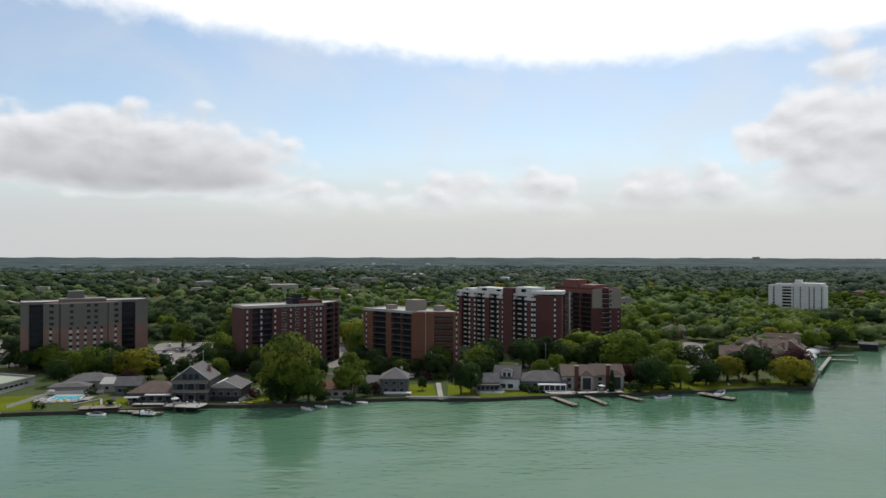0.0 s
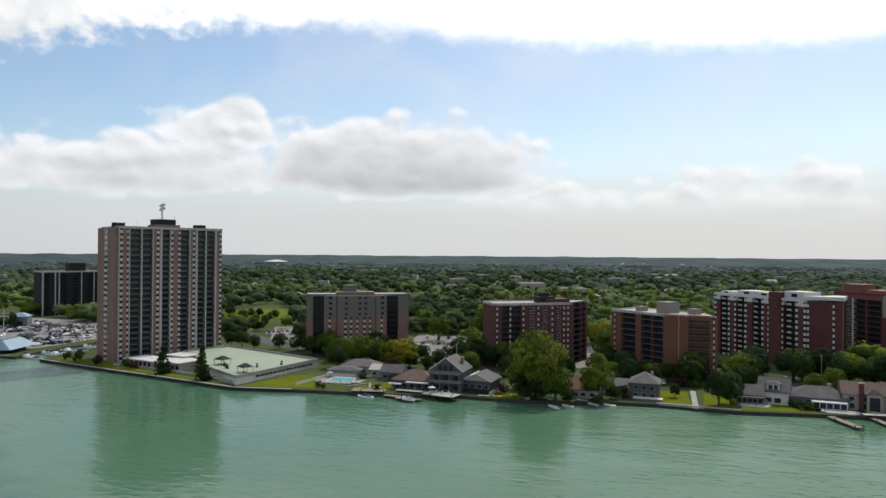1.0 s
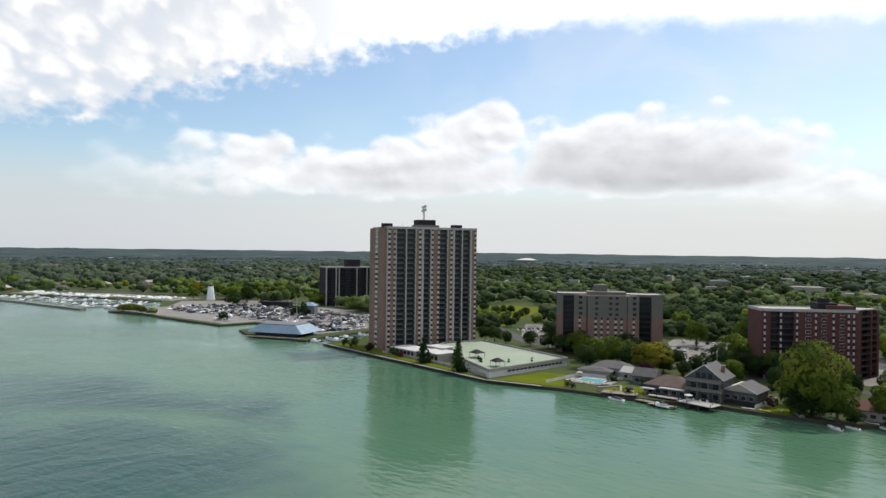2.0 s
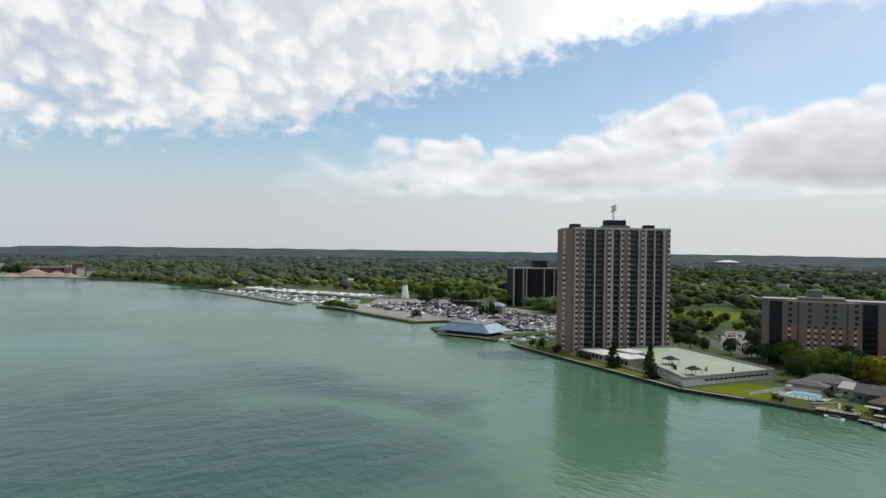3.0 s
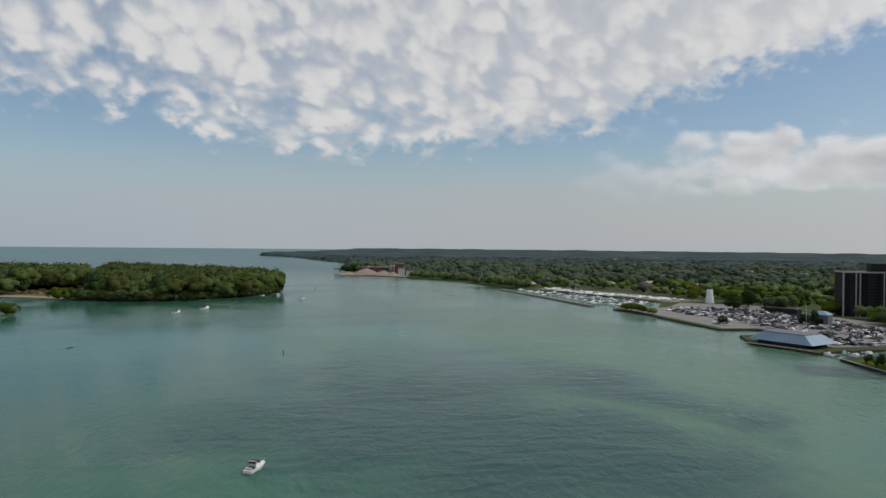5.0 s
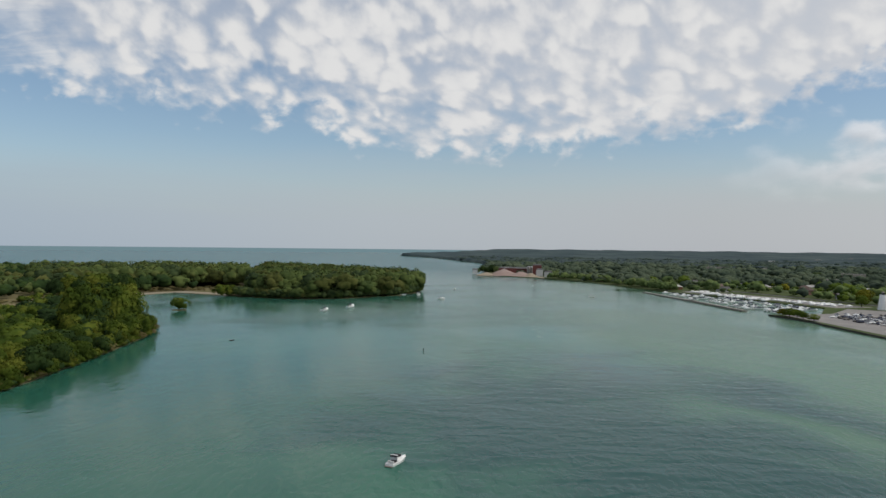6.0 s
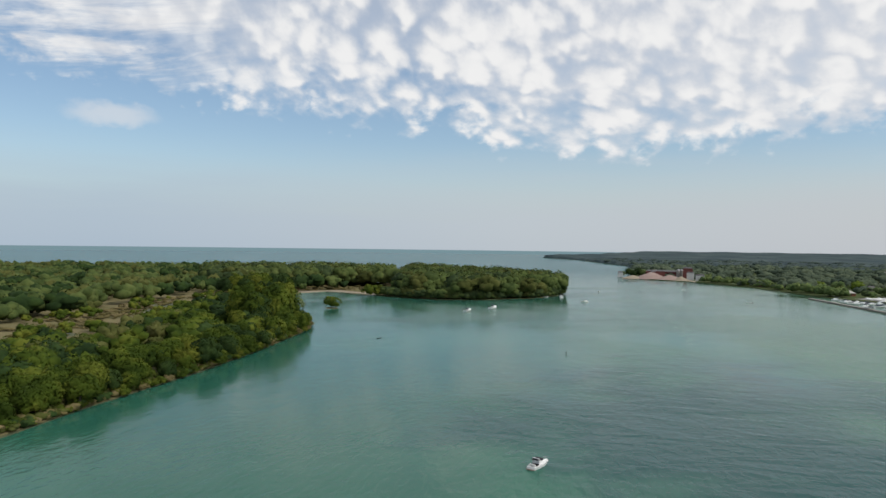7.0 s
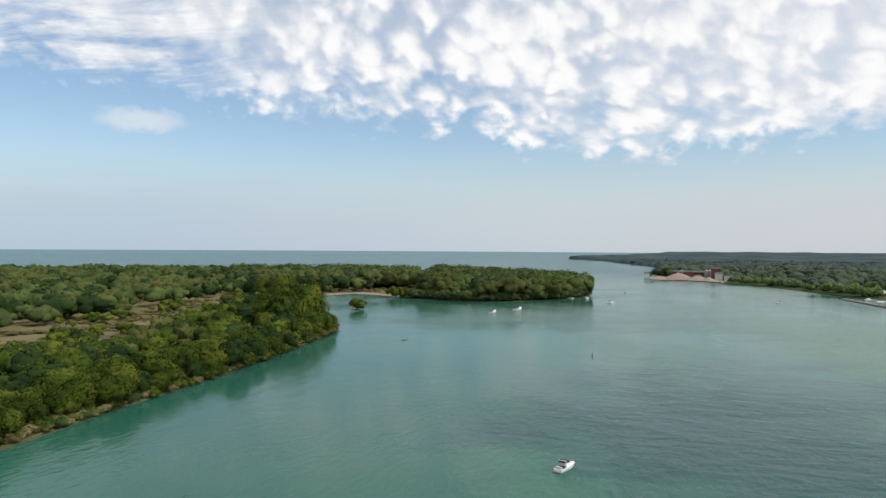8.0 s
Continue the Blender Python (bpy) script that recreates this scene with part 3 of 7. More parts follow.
def scatter(name, kinds, places, mat, rng):
    """One mesh of many plants; places are rows of x, y, z, width factor, height factor."""
    vs, fs, ns, n = [], [], [], 0
    which = rng.integers(0, len(kinds), len(places))
    turn = rng.uniform(0, 6.28, len(places))
    for k, (v, f, m) in enumerate(kinds):
        rows = places[which == k]
        if not len(rows):
            continue
        a = turn[which == k][:, None]
        for q, grow, out in ((v, True, vs), (m, False, ns)):
            x = q[None, :, 0] * np.cos(a) - q[None, :, 1] * np.sin(a)
            y = q[None, :, 0] * np.sin(a) + q[None, :, 1] * np.cos(a)
            z = q[None, :, 2] + 0 * a
            if grow:
                x, y, z = x * rows[:, 3:4] + rows[:, 0:1], y * rows[:, 3:4] + rows[:, 1:2], z * rows[:, 4:5] + rows[:, 2:3]
            out.append(np.stack((x, y, z), 2).reshape(-1, 3))
        fs.append((f[None] + (np.arange(len(rows)) * len(v))[:, None, None]).reshape(-1, 3) + n)
        n += len(rows) * len(v)
    return new(name, from_arrays(name, np.concatenate(vs), np.concatenate(fs), mat, np.concatenate(ns)))


def inside(poly, x, y):
    """Which of the points lie inside a closed outline."""
    hit = np.zeros(len(x), bool)
    for (ax, ay), (bx, by) in zip(poly, poly[1:] + poly[:1]):
        cross = ((ay > y) != (by > y)) & (x < (bx - ax) * (y - ay) / ((by - ay) or 1e-9) + ax)
        hit ^= cross
    return hit


# ---- water and land ----
RIM = 4985.0
WATER_Z, LAND_Z = 0.0, 1.15
bm = bmesh.new()
rings = [[bm.verts.new((r * math.sin(2 * math.pi * k / 96), r * math.cos(2 * math.pi * k / 96), WATER_Z)) for k in range(96)] for r in (60, 300, 1200, RIM)]
bm.faces.new(rings[0][::-1])
for a, b in zip(rings, rings[1:]):
    for k in range(96):
        bm.faces.new((a[k], a[(k + 1) % 96], b[(k + 1) % 96], b[k]))
bmesh.ops.recalc_face_normals(bm, faces=bm.faces)
for q in bm.faces:
    if q.normal.z < 0:
        q.normal_flip()
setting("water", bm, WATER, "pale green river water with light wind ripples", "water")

BANK = [(269, 422), (241, 400), (221, 391), (203, 374), (187, 359), (172, 318), (151, 284), (126, 283), (104, 276), (88, 275), (71, 270),
        (53, 268), (35, 265), (13, 260), (-9, 262), (-30, 259), (-49, 251), (-69, 249), (-83, 249), (-105, 243), (-123, 239), (-140, 237),
        (-173, 230), (-219, 238), (-255, 244), (-305, 253)]
CANAL = [(-314, 295), (-322, 350), (-338, 350), (-332, 312), (-328, 270), (-323, 254)]
MARINA = [(-372, 247), (-394, 256), (-398, 292), (-424, 288), (-427, 262), (-506, 260), (-524, 262), (-577, 252), (-588, 300), (-650, 335), (-770, 300),
          (-860, 250), (-905, 238), (-1058, 200), (-1118, 171), (-1203, 127), (-1300, 26)]
COAST = [(-1340, 40), (-1700, 62), (-2128, 62), (-2994, -128), (-3526, -323), (-3760, -300), (-4100, -60), (-4970, 250)]
FAR = [at(b, RIM) for b in (80, 70, 60, 50, 40, 30, 20, 10, 0, -10, -20, -30, -36)]
MAINLAND = BANK + CANAL + MARINA + COAST + FAR + [(600, 800)]
setting("ground", prism(bmesh.new(), MAINLAND, -2.0, LAND_Z), GROUND, "flat green land along the river", "ground")
setting("seawall", wall_along(bmesh.new(), BANK[5:], 0.5, -1.5, LAND_Z + 0.08), SEAWALL, "dark steel and timber seawall", "wall")
setting("canal_wall", wall_along(bmesh.new(), BANK[-1:] + CANAL + MARINA[:8], 0.6, -1.5, LAND_Z + 0.12), SEAWALL, "dark quay wall round the marina", "wall")
setting("seawall_cap", wall_along(bmesh.new(), [(-150, 234.4), (-173, 229.4), (-219, 237.4), (-255, 243.4), (-304, 252.4)], 1.1, LAND_Z + 0.085, LAND_Z + 0.3), CONCRETE, "pale concrete cap along the seawall", "wall")
setting("breakwater", wall_along(bmesh.new(), [(-615, 246), (-720, 236), (-846, 221)], 5.0, -1.5, 1.3), STONE, "long low stone breakwater", "breakwater")

ISLE_Z = 0.4
ISLAND = [(-40, -178), (-100, -168), (-149, -164), (-194, -167), (-264, -169), (-323, -174), (-398, -184), (-440, -198), (-455, -218), (-500, -262), (-590, -318),
          (-700, -345), (-752, -318), (-726, -268), (-715, -245), (-700, -214), (-684, -165), (-698, -122), (-750, -70), (-803, -50), (-880, -58), (-1040, -140), (-1230, -330),
          (-1360, -640), (-1300, -1000), (-1000, -1250), (-600, -1320), (-200, -1200), (60, -800), (40, -400)]
setting("island_ground", prism(bmesh.new(), ISLAND, -2.0, ISLE_Z), MEADOW, "low island with dry reeds between the woods", "ground")
SHELF = [(-40, -178), (-100, -168), (-149, -164), (-194, -167), (-264, -169), (-323, -174), (-398, -184), (-440, -198), (-455, -218)]
setting("island_beach", prism(bmesh.new(), [(x + 0.4, y + 1.2 + 0.9 * math.sin(x * 0.37)) for x, y in SHELF] + [(x, y - 4.0) for x, y in reversed(SHELF)], -1.6, 0.05), SILT, "narrow shelf of wet olive silt round the island", "beach")
setting("beach", prism(bmesh.new(), [(-590, -316), (-700, -341), (-748, -316), (-728, -262), (-716, -246), (-735, -244), (-772, -312), (-716, -362), (-600, -340)], -1.0, ISLE_Z + 0.12), SAND, "sandy beach at the head of the bay", "beach")
# marsh pools, coloured as dull mud so that they mirror no sky
for outline in ([(-420, -300), (-470, -318), (-520, -345), (-560, -372), (-530, -385), (-470, -350), (-415, -322)], [(-300, -292), (-345, -300), (-352, -316), (-310, -318), (-280, -306)],
                [(-590, -372), (-650, -372), (-690, -392), (-640, -400), (-600, -392)]):
    setting("marsh_pool", prism(bmesh.new(), outline, 0.1, ISLE_Z + 0.05), SILT, "dull marsh pool drawn in a mud colour", "ground")

# ground covers of the town
def cover(name, outline, mat, label, category, z=LAND_Z, thick=0.06):
    return setting(name, prism(bmesh.new(), outline, z - 0.3, z + thick), mat, label, category)


cover("road", [(330, 520), (200, 372), (120, 338), (40, 318), (-60, 308), (-150, 316), (-230, 338), (-300, 392), (-420, 418), (-600, 420), (-900, 330), (-900, 341), (-600, 431),
               (-418, 429), (-294, 402), (-226, 347), (-150, 325), (-60, 317), (40, 327), (116, 347), (193, 380), (322, 528)], ASPHALT, "two-lane riverside road of grey asphalt", "road", thick=0.09)
cover("parking_lot", [(-108, 326), (-150, 334), (-172, 420), (-120, 432), (-104, 380)], PAVING, "pale concrete parking lot between apartment blocks", "parking lot")
cover("parking_lot", [(-215, 345), (-240, 352), (-285, 425), (-262, 440), (-205, 385)], PAVING, "pale parking lot with a row of cars", "parking lot")
cover("parking_lot", [(-46, 330), (-58, 330), (-66, 420), (-44, 420)], PAVING, "pale parking lot between brick blocks", "parking lot")
cover("parking_lot", [(120, 352), (150, 362), (175, 420), (150, 430), (128, 390)], PAVING, "pale driveway court of the townhouses", "parking lot")
cover("forecourt", [(40, 332), (100, 348), (100, 356), (40, 342)], PAVING, "pale drive in front of the brick towers", "drive")
cover("marina_yard", [(-340, 262), (-368, 252), (-390, 262), (-402, 300), (-430, 292), (-432, 268), (-508, 266), (-574, 262), (-590, 310), (-640, 350), (-600, 405), (-430, 405), (-345, 360)], YARD, "paved yard of the marina, paled for its sunlight", "yard")
cover("marina_lot", [(-650, 345), (-770, 312), (-860, 268), (-880, 290), (-780, 350), (-660, 385)], YARD, "paved boat storage yard behind the breakwater", "yard")
cover("lawn", [(-142, 240), (-172, 233.5), (-166, 262), (-150, 266)], LAWN, "bright mown lawn beside the terrace wall", "lawn")
cover("lawn", [(-174, 234), (-219, 241), (-255, 247), (-300, 256), (-300, 264), (-250, 256), (-206, 247), (-178, 240)], LAWN, "narrow strip of lawn along the seawall", "lawn")
cover("lawn", [(-270, 360), (-300, 430), (-350, 560), (-400, 560), (-390, 480), (-330, 400)], LAWN, "broad park lawn among trees", "lawn")
cover("lawn", [(-11, 264), (-19, 263), (-17, 288), (-4, 288), (-2, 262)], LAWN, "open riverside lawn", "lawn")
cover("lawn", [(2, 263), (12, 262), (36, 267), (50, 269.5), (42, 274), (32, 282), (2, 288)], LAWN, "riverside lawn in front of white houses", "lawn")
cover("lawn", [(-63, 251), (-72, 251), (-68, 270), (-58, 266)], LAWN, "bright grass bank", "lawn")
cover("lawn", [(-112, 246), (-126, 242), (-133, 256), (-118, 262)], LAWN, "small back lawn by the river", "lawn")
cover("lawn", [(70, 272), (104, 278), (128, 286), (148, 287), (146, 296), (104, 296), (72, 286)], LAWN, "shaded riverside lawns", "lawn")
cover("pavement", [(0.4, 259.5), (-1.6, 259.5), (-3, 292), (-1, 292)], CONCRETE, "straight pale concrete path to the water", "path", thick=0.1)
cover("pavement", [(-14, 262.3), (-14, 261.2), (14, 260.4), (14, 261.4)], CONCRETE, "pale concrete cap of the seawall", "path", thick=0.5)

# distant woods: a lumpy canopy from the edge of the town to the horizon
rng = np.random.default_rng(11)
az_r = np.radians(np.linspace(-37, 99, 1150))
rr = 1850 * (4978 / 1850) ** np.linspace(0, 1, 110)
A, R = np.meshgrid(az_r, rr)
X, Y = -R * np.sin(A) + rng.normal(0, 2.0, A.shape), R * np.cos(A) + rng.normal(0, 2.0, A.shape)
rise = 27.0 * np.clip((R - 2600) / 2380, 0, 1) ** 2
Z = LAND_Z + rise + (8.0 + rng.uniform(-3.0, 3.0, A.shape) * np.clip(1 - (R - 1850) / 2200, 0.12, 1)) * (0.7 + 0.3 * np.sin(X / 63) * np.cos(Y / 47)) + 2.0
ok = inside(MAINLAND, X.ravel(), Y.ravel()).reshape(A.shape) & inside(MAINLAND, (X - 12 * np.sin(A)).ravel() * 0.985, (Y * 0.985).ravel()).reshape(A.shape)
ok &= ~((np.sin(X / 310 + 1.3) * np.sin(Y / 240) > 0.80) & (R < 2600))
Z = np.where(ok, Z, -0.5)
idx = np.arange(A.size).reshape(A.shape)
quad = np.stack((idx[:-1, :-1], idx[:-1, 1:], idx[1:, 1:], idx[1:, :-1]), 2).reshape(-1, 4)
quad = quad[ok.ravel()[quad].any(1)]
used = np.unique(quad)
remap = np.full(A.size, -1)
remap[used] = np.arange(len(used))
quad = remap[quad]
co = np.c_[X.ravel(), Y.ravel(), Z.ravel()][used]
# the canopy's base colour carries the haze of its distance
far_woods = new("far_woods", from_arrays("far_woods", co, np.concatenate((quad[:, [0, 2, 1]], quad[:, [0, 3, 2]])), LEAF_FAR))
tagged(far_woods, "endless tree canopy out to the horizon, haze painted into its green", "woods", kind="stuff")


# ---- apartment buildings ----
SHARED = {}


def plate(name, sx, sy, sz, mat, bevel=False):
    """A shared small box, centred on x, with its back on y = 0 and its foot on z = 0."""
    key = (name, round(sx, 2), round(sy, 2), round(sz, 2), mat.name)
    if key not in SHARED:
        SHARED[key] = to_mesh(name, block(bmesh.new(), 0, -sy / 2, 0, sx, sy, sz), mat)
    return SHARED[key]


def facade(house, cols, x, y, turn, z, storeys, sh, wall, recess=1.7, rail=RAILING, panel=SPANDREL, pier=PIER, wide=None, slab=PIER):
    """Bays of one face, from its left end: B wall, W wall with windows, V wall with wide windows, L balcony, P pier. Returns its length."""
    total = sum(w for _, w in cols)
    stretch = wide / total if wide else 1.0
    m = pose(x, y, 0, 0, 0, turn)
    top = storeys * sh
    s = 0.0

    def put(name, me, u, v, h):
        p = m @ Vector((u, v, h))
        return piece(name, me, house, p.x, p.y, p.z, turn)

    for kind, w in cols:
        w *= stretch
        c = s + w / 2
        if kind in "BWV":
            put("wall_bay", plate("wall_bay", w, recess, top, wall), c, recess, z)
        if kind == "P":
            put("pier", plate("pier", w, recess + 0.35, top + 0.4, pier), c, recess, z)
        for k in range(storeys):
            h = z + k * sh
            if kind == "W":
                put("spandrel_panel", plate("spandrel_panel", w * 0.72, 0.08, sh * 0.50, panel), c, -0.002, h + 0.05)
                put("window", plate("window", w * 0.72, 0.05, sh * 0.44, GLASS), c, -0.002, h + sh * 0.54)
            if kind == "V":
                put("window_frame", plate("window_frame", w * 0.84, 0.06, sh * 0.56, panel), c, -0.002, h + sh * 0.32)
                put("window", plate("window", w * 0.36, 0.05, sh * 0.46, GLASS), c - w * 0.2, -0.064, h + sh * 0.37)
                put("window", plate("window", w * 0.36, 0.05, sh * 0.46, GLASS), c + w * 0.2, -0.064, h + sh * 0.37)
            if kind == "X":
                put("balcony_slab", plate("balcony_slab", w, recess + 0.15, 0.2, DARK_PANEL), c, recess, h)
                put("balcony_door", plate("balcony_door", w * 0.97, 0.06, sh * 0.9, GLASS), c, recess - 0.004, h + 0.2)
            if kind == "L":
                edge_me = plate("balcony_slab", w, recess + 0.15, 0.24, slab)
                # floor face painted dark for the shade inside the balcony
                if len(edge_me.materials) == 1:
                    edge_me.materials.append(RAILING)
                    edge_me.polygons[1].material_index = 1
                put("balcony_slab", edge_me, c, recess, h)
                put("balcony_rail", plate("balcony_rail", w * 0.98, 0.07, 0.80, rail), c, -0.06, h + 0.29)
                put("balcony_door", plate("balcony_door", w * 0.97, 0.06, sh * 0.9, GLASS), c, recess - 0.004, h + 0.2)
        s += w
    return s


def apartment(name, label, left, right, z_top, deep, cols, storeys, wall, faces=(), **kw):
    """A slab block whose front runs from left to right, two points of the plan."""
    a, b = Vector(left), Vector(right)
    d = b - a
    ob = thing(name, label, "apartment building", a.x, a.y, LAND_Z, math.degrees(math.atan2(d.y, d.x)))
    length, rec, high = d.length, 1.7, z_top - LAND_Z
    part("core", block(bmesh.new(), length / 2, rec + (deep - rec) / 2, -0.5, length - 0.1, deep - rec, high + 0.5), wall, ob)
    part("roof", block(bmesh.new(), length / 2, deep / 2 + 0.2, high + 0.004, length - 0.6, deep - 0.8, 0.25), FLAT_ROOF, ob)
    rim = wall_along(bmesh.new(), [(0.1, 0.1), (length - 0.1, 0.1), (length - 0.1, deep - 0.1), (0.1, deep - 0.1)], 0.5, high - 0.5, high + 0.7, True)
    part("parapet", rim, kw.pop("rim", PIER), ob)
    z = 0.0
    for n, mat, c in (storeys if isinstance(storeys, list) else [(storeys, wall, cols)]):
        sh = high / (sum(q[0] for q in storeys) if isinstance(storeys, list) else storeys)
        facade(ob, c or cols, 0, 0, 0, z, n, sh, mat, wide=length, **kw)
        z += n * sh
    return ob, length, high


# the tall riverside tower
left, right = at(45.35, 367), at(37.95, 386)
tower_cols = [(k, w * {"P": 0.72, "L": 1.12}.get(k, 1.0)) for k, w in [("P", 2.5), ("W", 6), ("B", 5), ("W", 4), ("P", 2), ("L", 15.5), ("P", 3), ("L", 14.5), ("P", 2.5), ("B", 4.5), ("W", 6), ("P", 5.5), ("L", 11.5),
              ("P", 2.5), ("W", 4.5), ("B", 7.5), ("W", 5), ("L", 13), ("P", 2.5), ("B", 4), ("W", 5.5), ("P", 5), ("L", 12.5), ("P", 3), ("L", 13.5), ("P", 4.5), ("B", 5), ("W", 5)]]
tower, length, high = apartment("apartment_tower", "tall brown brick tower with dark balcony stacks beside the river", left, right, 66.3, 26, tower_cols, 24, BRICK_BROWN, pier=PIER, slab=CLADDING)
part("side_wall", block(bmesh.new(), length + 0.25, 13.5, 0, 0.4, 24, high - 0.8), BRICK_BROWN, tower)
facade(tower, [("B", 10), ("W", 6), ("B", 9.5)], -1.69, 26, -90, 0, 24, high / 24, BRICK_BROWN, wide=25.8)
pent = part("penthouse", block(bmesh.new(), length * 0.47, 9, high + 0.25, 10, 8, 4.6), DARK_PANEL, tower, "black plant room on the roof")
part("plinth", block(bmesh.new(), length * 0.48, 9, high + 0.25, 12.5, 10, 1.8), CLADDING, tower)
for u in (0.04, 0.82):
    part("stair_head", block(bmesh.new(), length * u, 7, high + 0.25, 4.8, 5, 2.2), DARK_PANEL, tower)
bm = bmesh.new()
mx, mz = length * 0.46, high + 4.85
for i, j in ((-.35, -.35), (.35, -.35), (.35, .35), (-.35, .35)):
    tube(bm, (mx + i, 9 + j, mz), (mx + i * .6, 9 + j * .6, mz + 7.4), 0.09, 0.07, 6)
for k in range(6):
    tube(bm, (mx - .33, 8.67, mz + k * 1.2), (mx + .3, 9.3, mz + k * 1.2 + 1.1), 0.05, 0.05, 5)
    tube(bm, (mx + .33, 8.67, mz + k * 1.2), (mx - .3, 9.3, mz + k * 1.2 + 1.1), 0.05, 0.05, 5)
mast = part("mast", bm, STEEL, tower, "steel lattice mast with drum aerials")
for k, h in ((-0.6, 5.0), (0.65, 5.7), (-0.55, 7.0), (0.6, 7.6)):
    part("drum_aerial", tube(bmesh.new(), (mx + k, 8.4, mz + h), (mx + k, 9.3, mz + h), 0.85, 0.8, 14), WHITE_WALL, mast)
part("aerial", tube(bmesh.new(), (length * 0.22, 9, high + 0.2), (length * 0.22, 9, high + 3.6), 0.12, 0.05, 6), STEEL, tower)
part("aerial", tube(bmesh.new(), (length * 0.60, 11, high + 4.8), (length * 0.60, 11, high + 7.0), 0.08, 0.05, 6), STEEL, tower)

# grey-topped block
lo_c = [("B", 7), ("W", 4), ("B", 3), ("W", 3), ("B", 4), ("W", 3), ("B", 5), ("W", 4), ("B", 3), ("W", 3), ("B", 4)]
hi_c = [("B", 9), ("V", 5), ("B", 13), ("V", 5), ("B", 3), ("V", 5), ("B", 10)]
blk, length, high = apartment("apartment_block", "brown brick block with grey clad upper storeys", at(31.35, 376), at(23.05, 379), 32.0, 19,
                              [("B", 3.5), ("L", 8), ("B", 31), ("L", 8.5), ("B", 6)], [(7, BRICK_BROWN, None), (4, CLADDING, None)], BRICK_BROWN, rim=CLADDING, rail=DARK_PANEL, slab=DARK_PANEL)
mid0, mid1 = length * 0.185, length * 0.765
part("bay_core", prism(bmesh.new(), [(mid0, 0.0), (mid0 + 6, -5.5), (mid1 - 6, -5.5), (mid1, 0.0)], 0, high + 0.2), BRICK_BROWN, blk)
facade(blk, lo_c, mid0 + 6, -7.2, 0, 0, 7, high / 11, BRICK_BROWN, wide=mid1 - mid0 - 12)
facade(blk, hi_c, mid0 + 6, -7.2, 0, 7 * high / 11, 4, high / 11, CLADDING, wide=mid1 - mid0 - 12, panel=CLADDING)
for x0, y0, turn, run in ((mid0 - 1.0, -1.6, -43, 8.3), (mid1 - 5.3, -7.2, 43, 8.3)):
    facade(blk, [("B", 3), ("W", 2), ("B", 3)], x0, y0, turn, 0, 7, high / 11, BRICK_BROWN, wide=run)
    facade(blk, [("B", 3), ("V", 3), ("B", 2)], x0, y0, turn, 7 * high / 11, 4, high / 11, CLADDING, wide=run, panel=CLADDING)
part("stair_block", block(bmesh.new(), length * 0.47, 4, high - 1, 20, 14, 2.8), CLADDING, blk)
part("lift_house", block(bmesh.new(), length * 0.42, 6, high + 1.8, 7, 6, 3.4), CLADDING, blk)

# dark red brick block
blk, length, high = apartment("apartment_block", "dark red brick block with white window panels", at(15.95, 331), at(9.75, 346), 30.6, 18,
                              [("B", 2.5), ("W", 4), ("B", 7), ("L", 14), ("W", 4), ("L", 18), ("B", 3), ("W", 4), ("B", 10), ("V", 10), ("B", 5), ("W", 4), ("B", 6), ("V", 9), ("B", 8), ("W", 4), ("B", 7),
                               ("V", 8), ("B", 4), ("W", 4), ("B", 4), ("W", 4), ("B", 4)], 11, BRICK_RED, rail=DARK_PANEL, slab=BRICK_RED)
facade(blk, [("B", 3), ("L", 8), ("B", 1.5), ("L", 4), ("B", 2)], length + 0.02, 0.0, 38, 0, 11, high / 11, BRICK_RED, wide=18, rail=DARK_PANEL, slab=BRICK_RED)
part("end_wing", prism(bmesh.new(), [(length - 1.05, 1.36), (length + 13.1, 12.4), (length + 6, 18), (length - 0.5, 17.5)], 0, high + 0.3), BRICK_RED, blk)
part("wing_deck", prism(bmesh.new(), [(length - 1.0, 1.0), (length + 13.6, 12.4), (length + 6, 18), (length - 0.5, 17.5)], high + 0.304, high + 0.6), FLAT_ROOF, blk)
part("lift_house", block(bmesh.new(), length * 0.72, 7, high + 0.2, 8, 8, 3.0), DARK_PANEL, blk)
part("lift_house", block(bmesh.new(), length * 0.715, 7, high + 3.2, 3.5, 4, 2.0), DARK_PANEL, blk)
part("upper_storey", block(bmesh.new(), length * 0.84, 7, high + 0.3, 12, 12, 2.0), BRICK_RED, blk)

# orange brick block
blk, length, high = apartment("apartment_block", "orange-brown brick block with deep balconies", at(6.55, 341), at(2.45, 318), 28.4, 20,
                              [("B", 4), ("W", 2), ("B", 9), ("L", 20), ("B", 8), ("L", 14), ("B", 1), ("L", 14), ("B", 3)], 10, BRICK_ORANGE, rail=DARK_PANEL, slab=CLADDING)
facade(blk, [("B", 14), ("P", 0.5), ("B", 9), ("L", 20), ("B", 3), ("W", 2), ("B", 2)], length + 0.02, -0.6, 37, 0, 10, high / 10, BRICK_ORANGE, wide=21.5, rail=DARK_PANEL, slab=CLADDING)
part("roof_wing", prism(bmesh.new(), [(length - 0.5, 0.8), (length + 15.6, 12.6), (length + 5, 20), (length - 0.5, 19.5)], 0, high + 0.3), BRICK_ORANGE, blk)
part("roof_deck", prism(bmesh.new(), [(length - 0.3, 1.2), (length + 15, 12.6), (length + 5, 19.5), (length - 0.3, 19.2)], high + 0.305, high + 0.6), FLAT_ROOF, blk)
part("lift_house", block(bmesh.new(), length * 0.80, 9, high + 0.2, 7, 7, 5.2), TAUPE, blk)
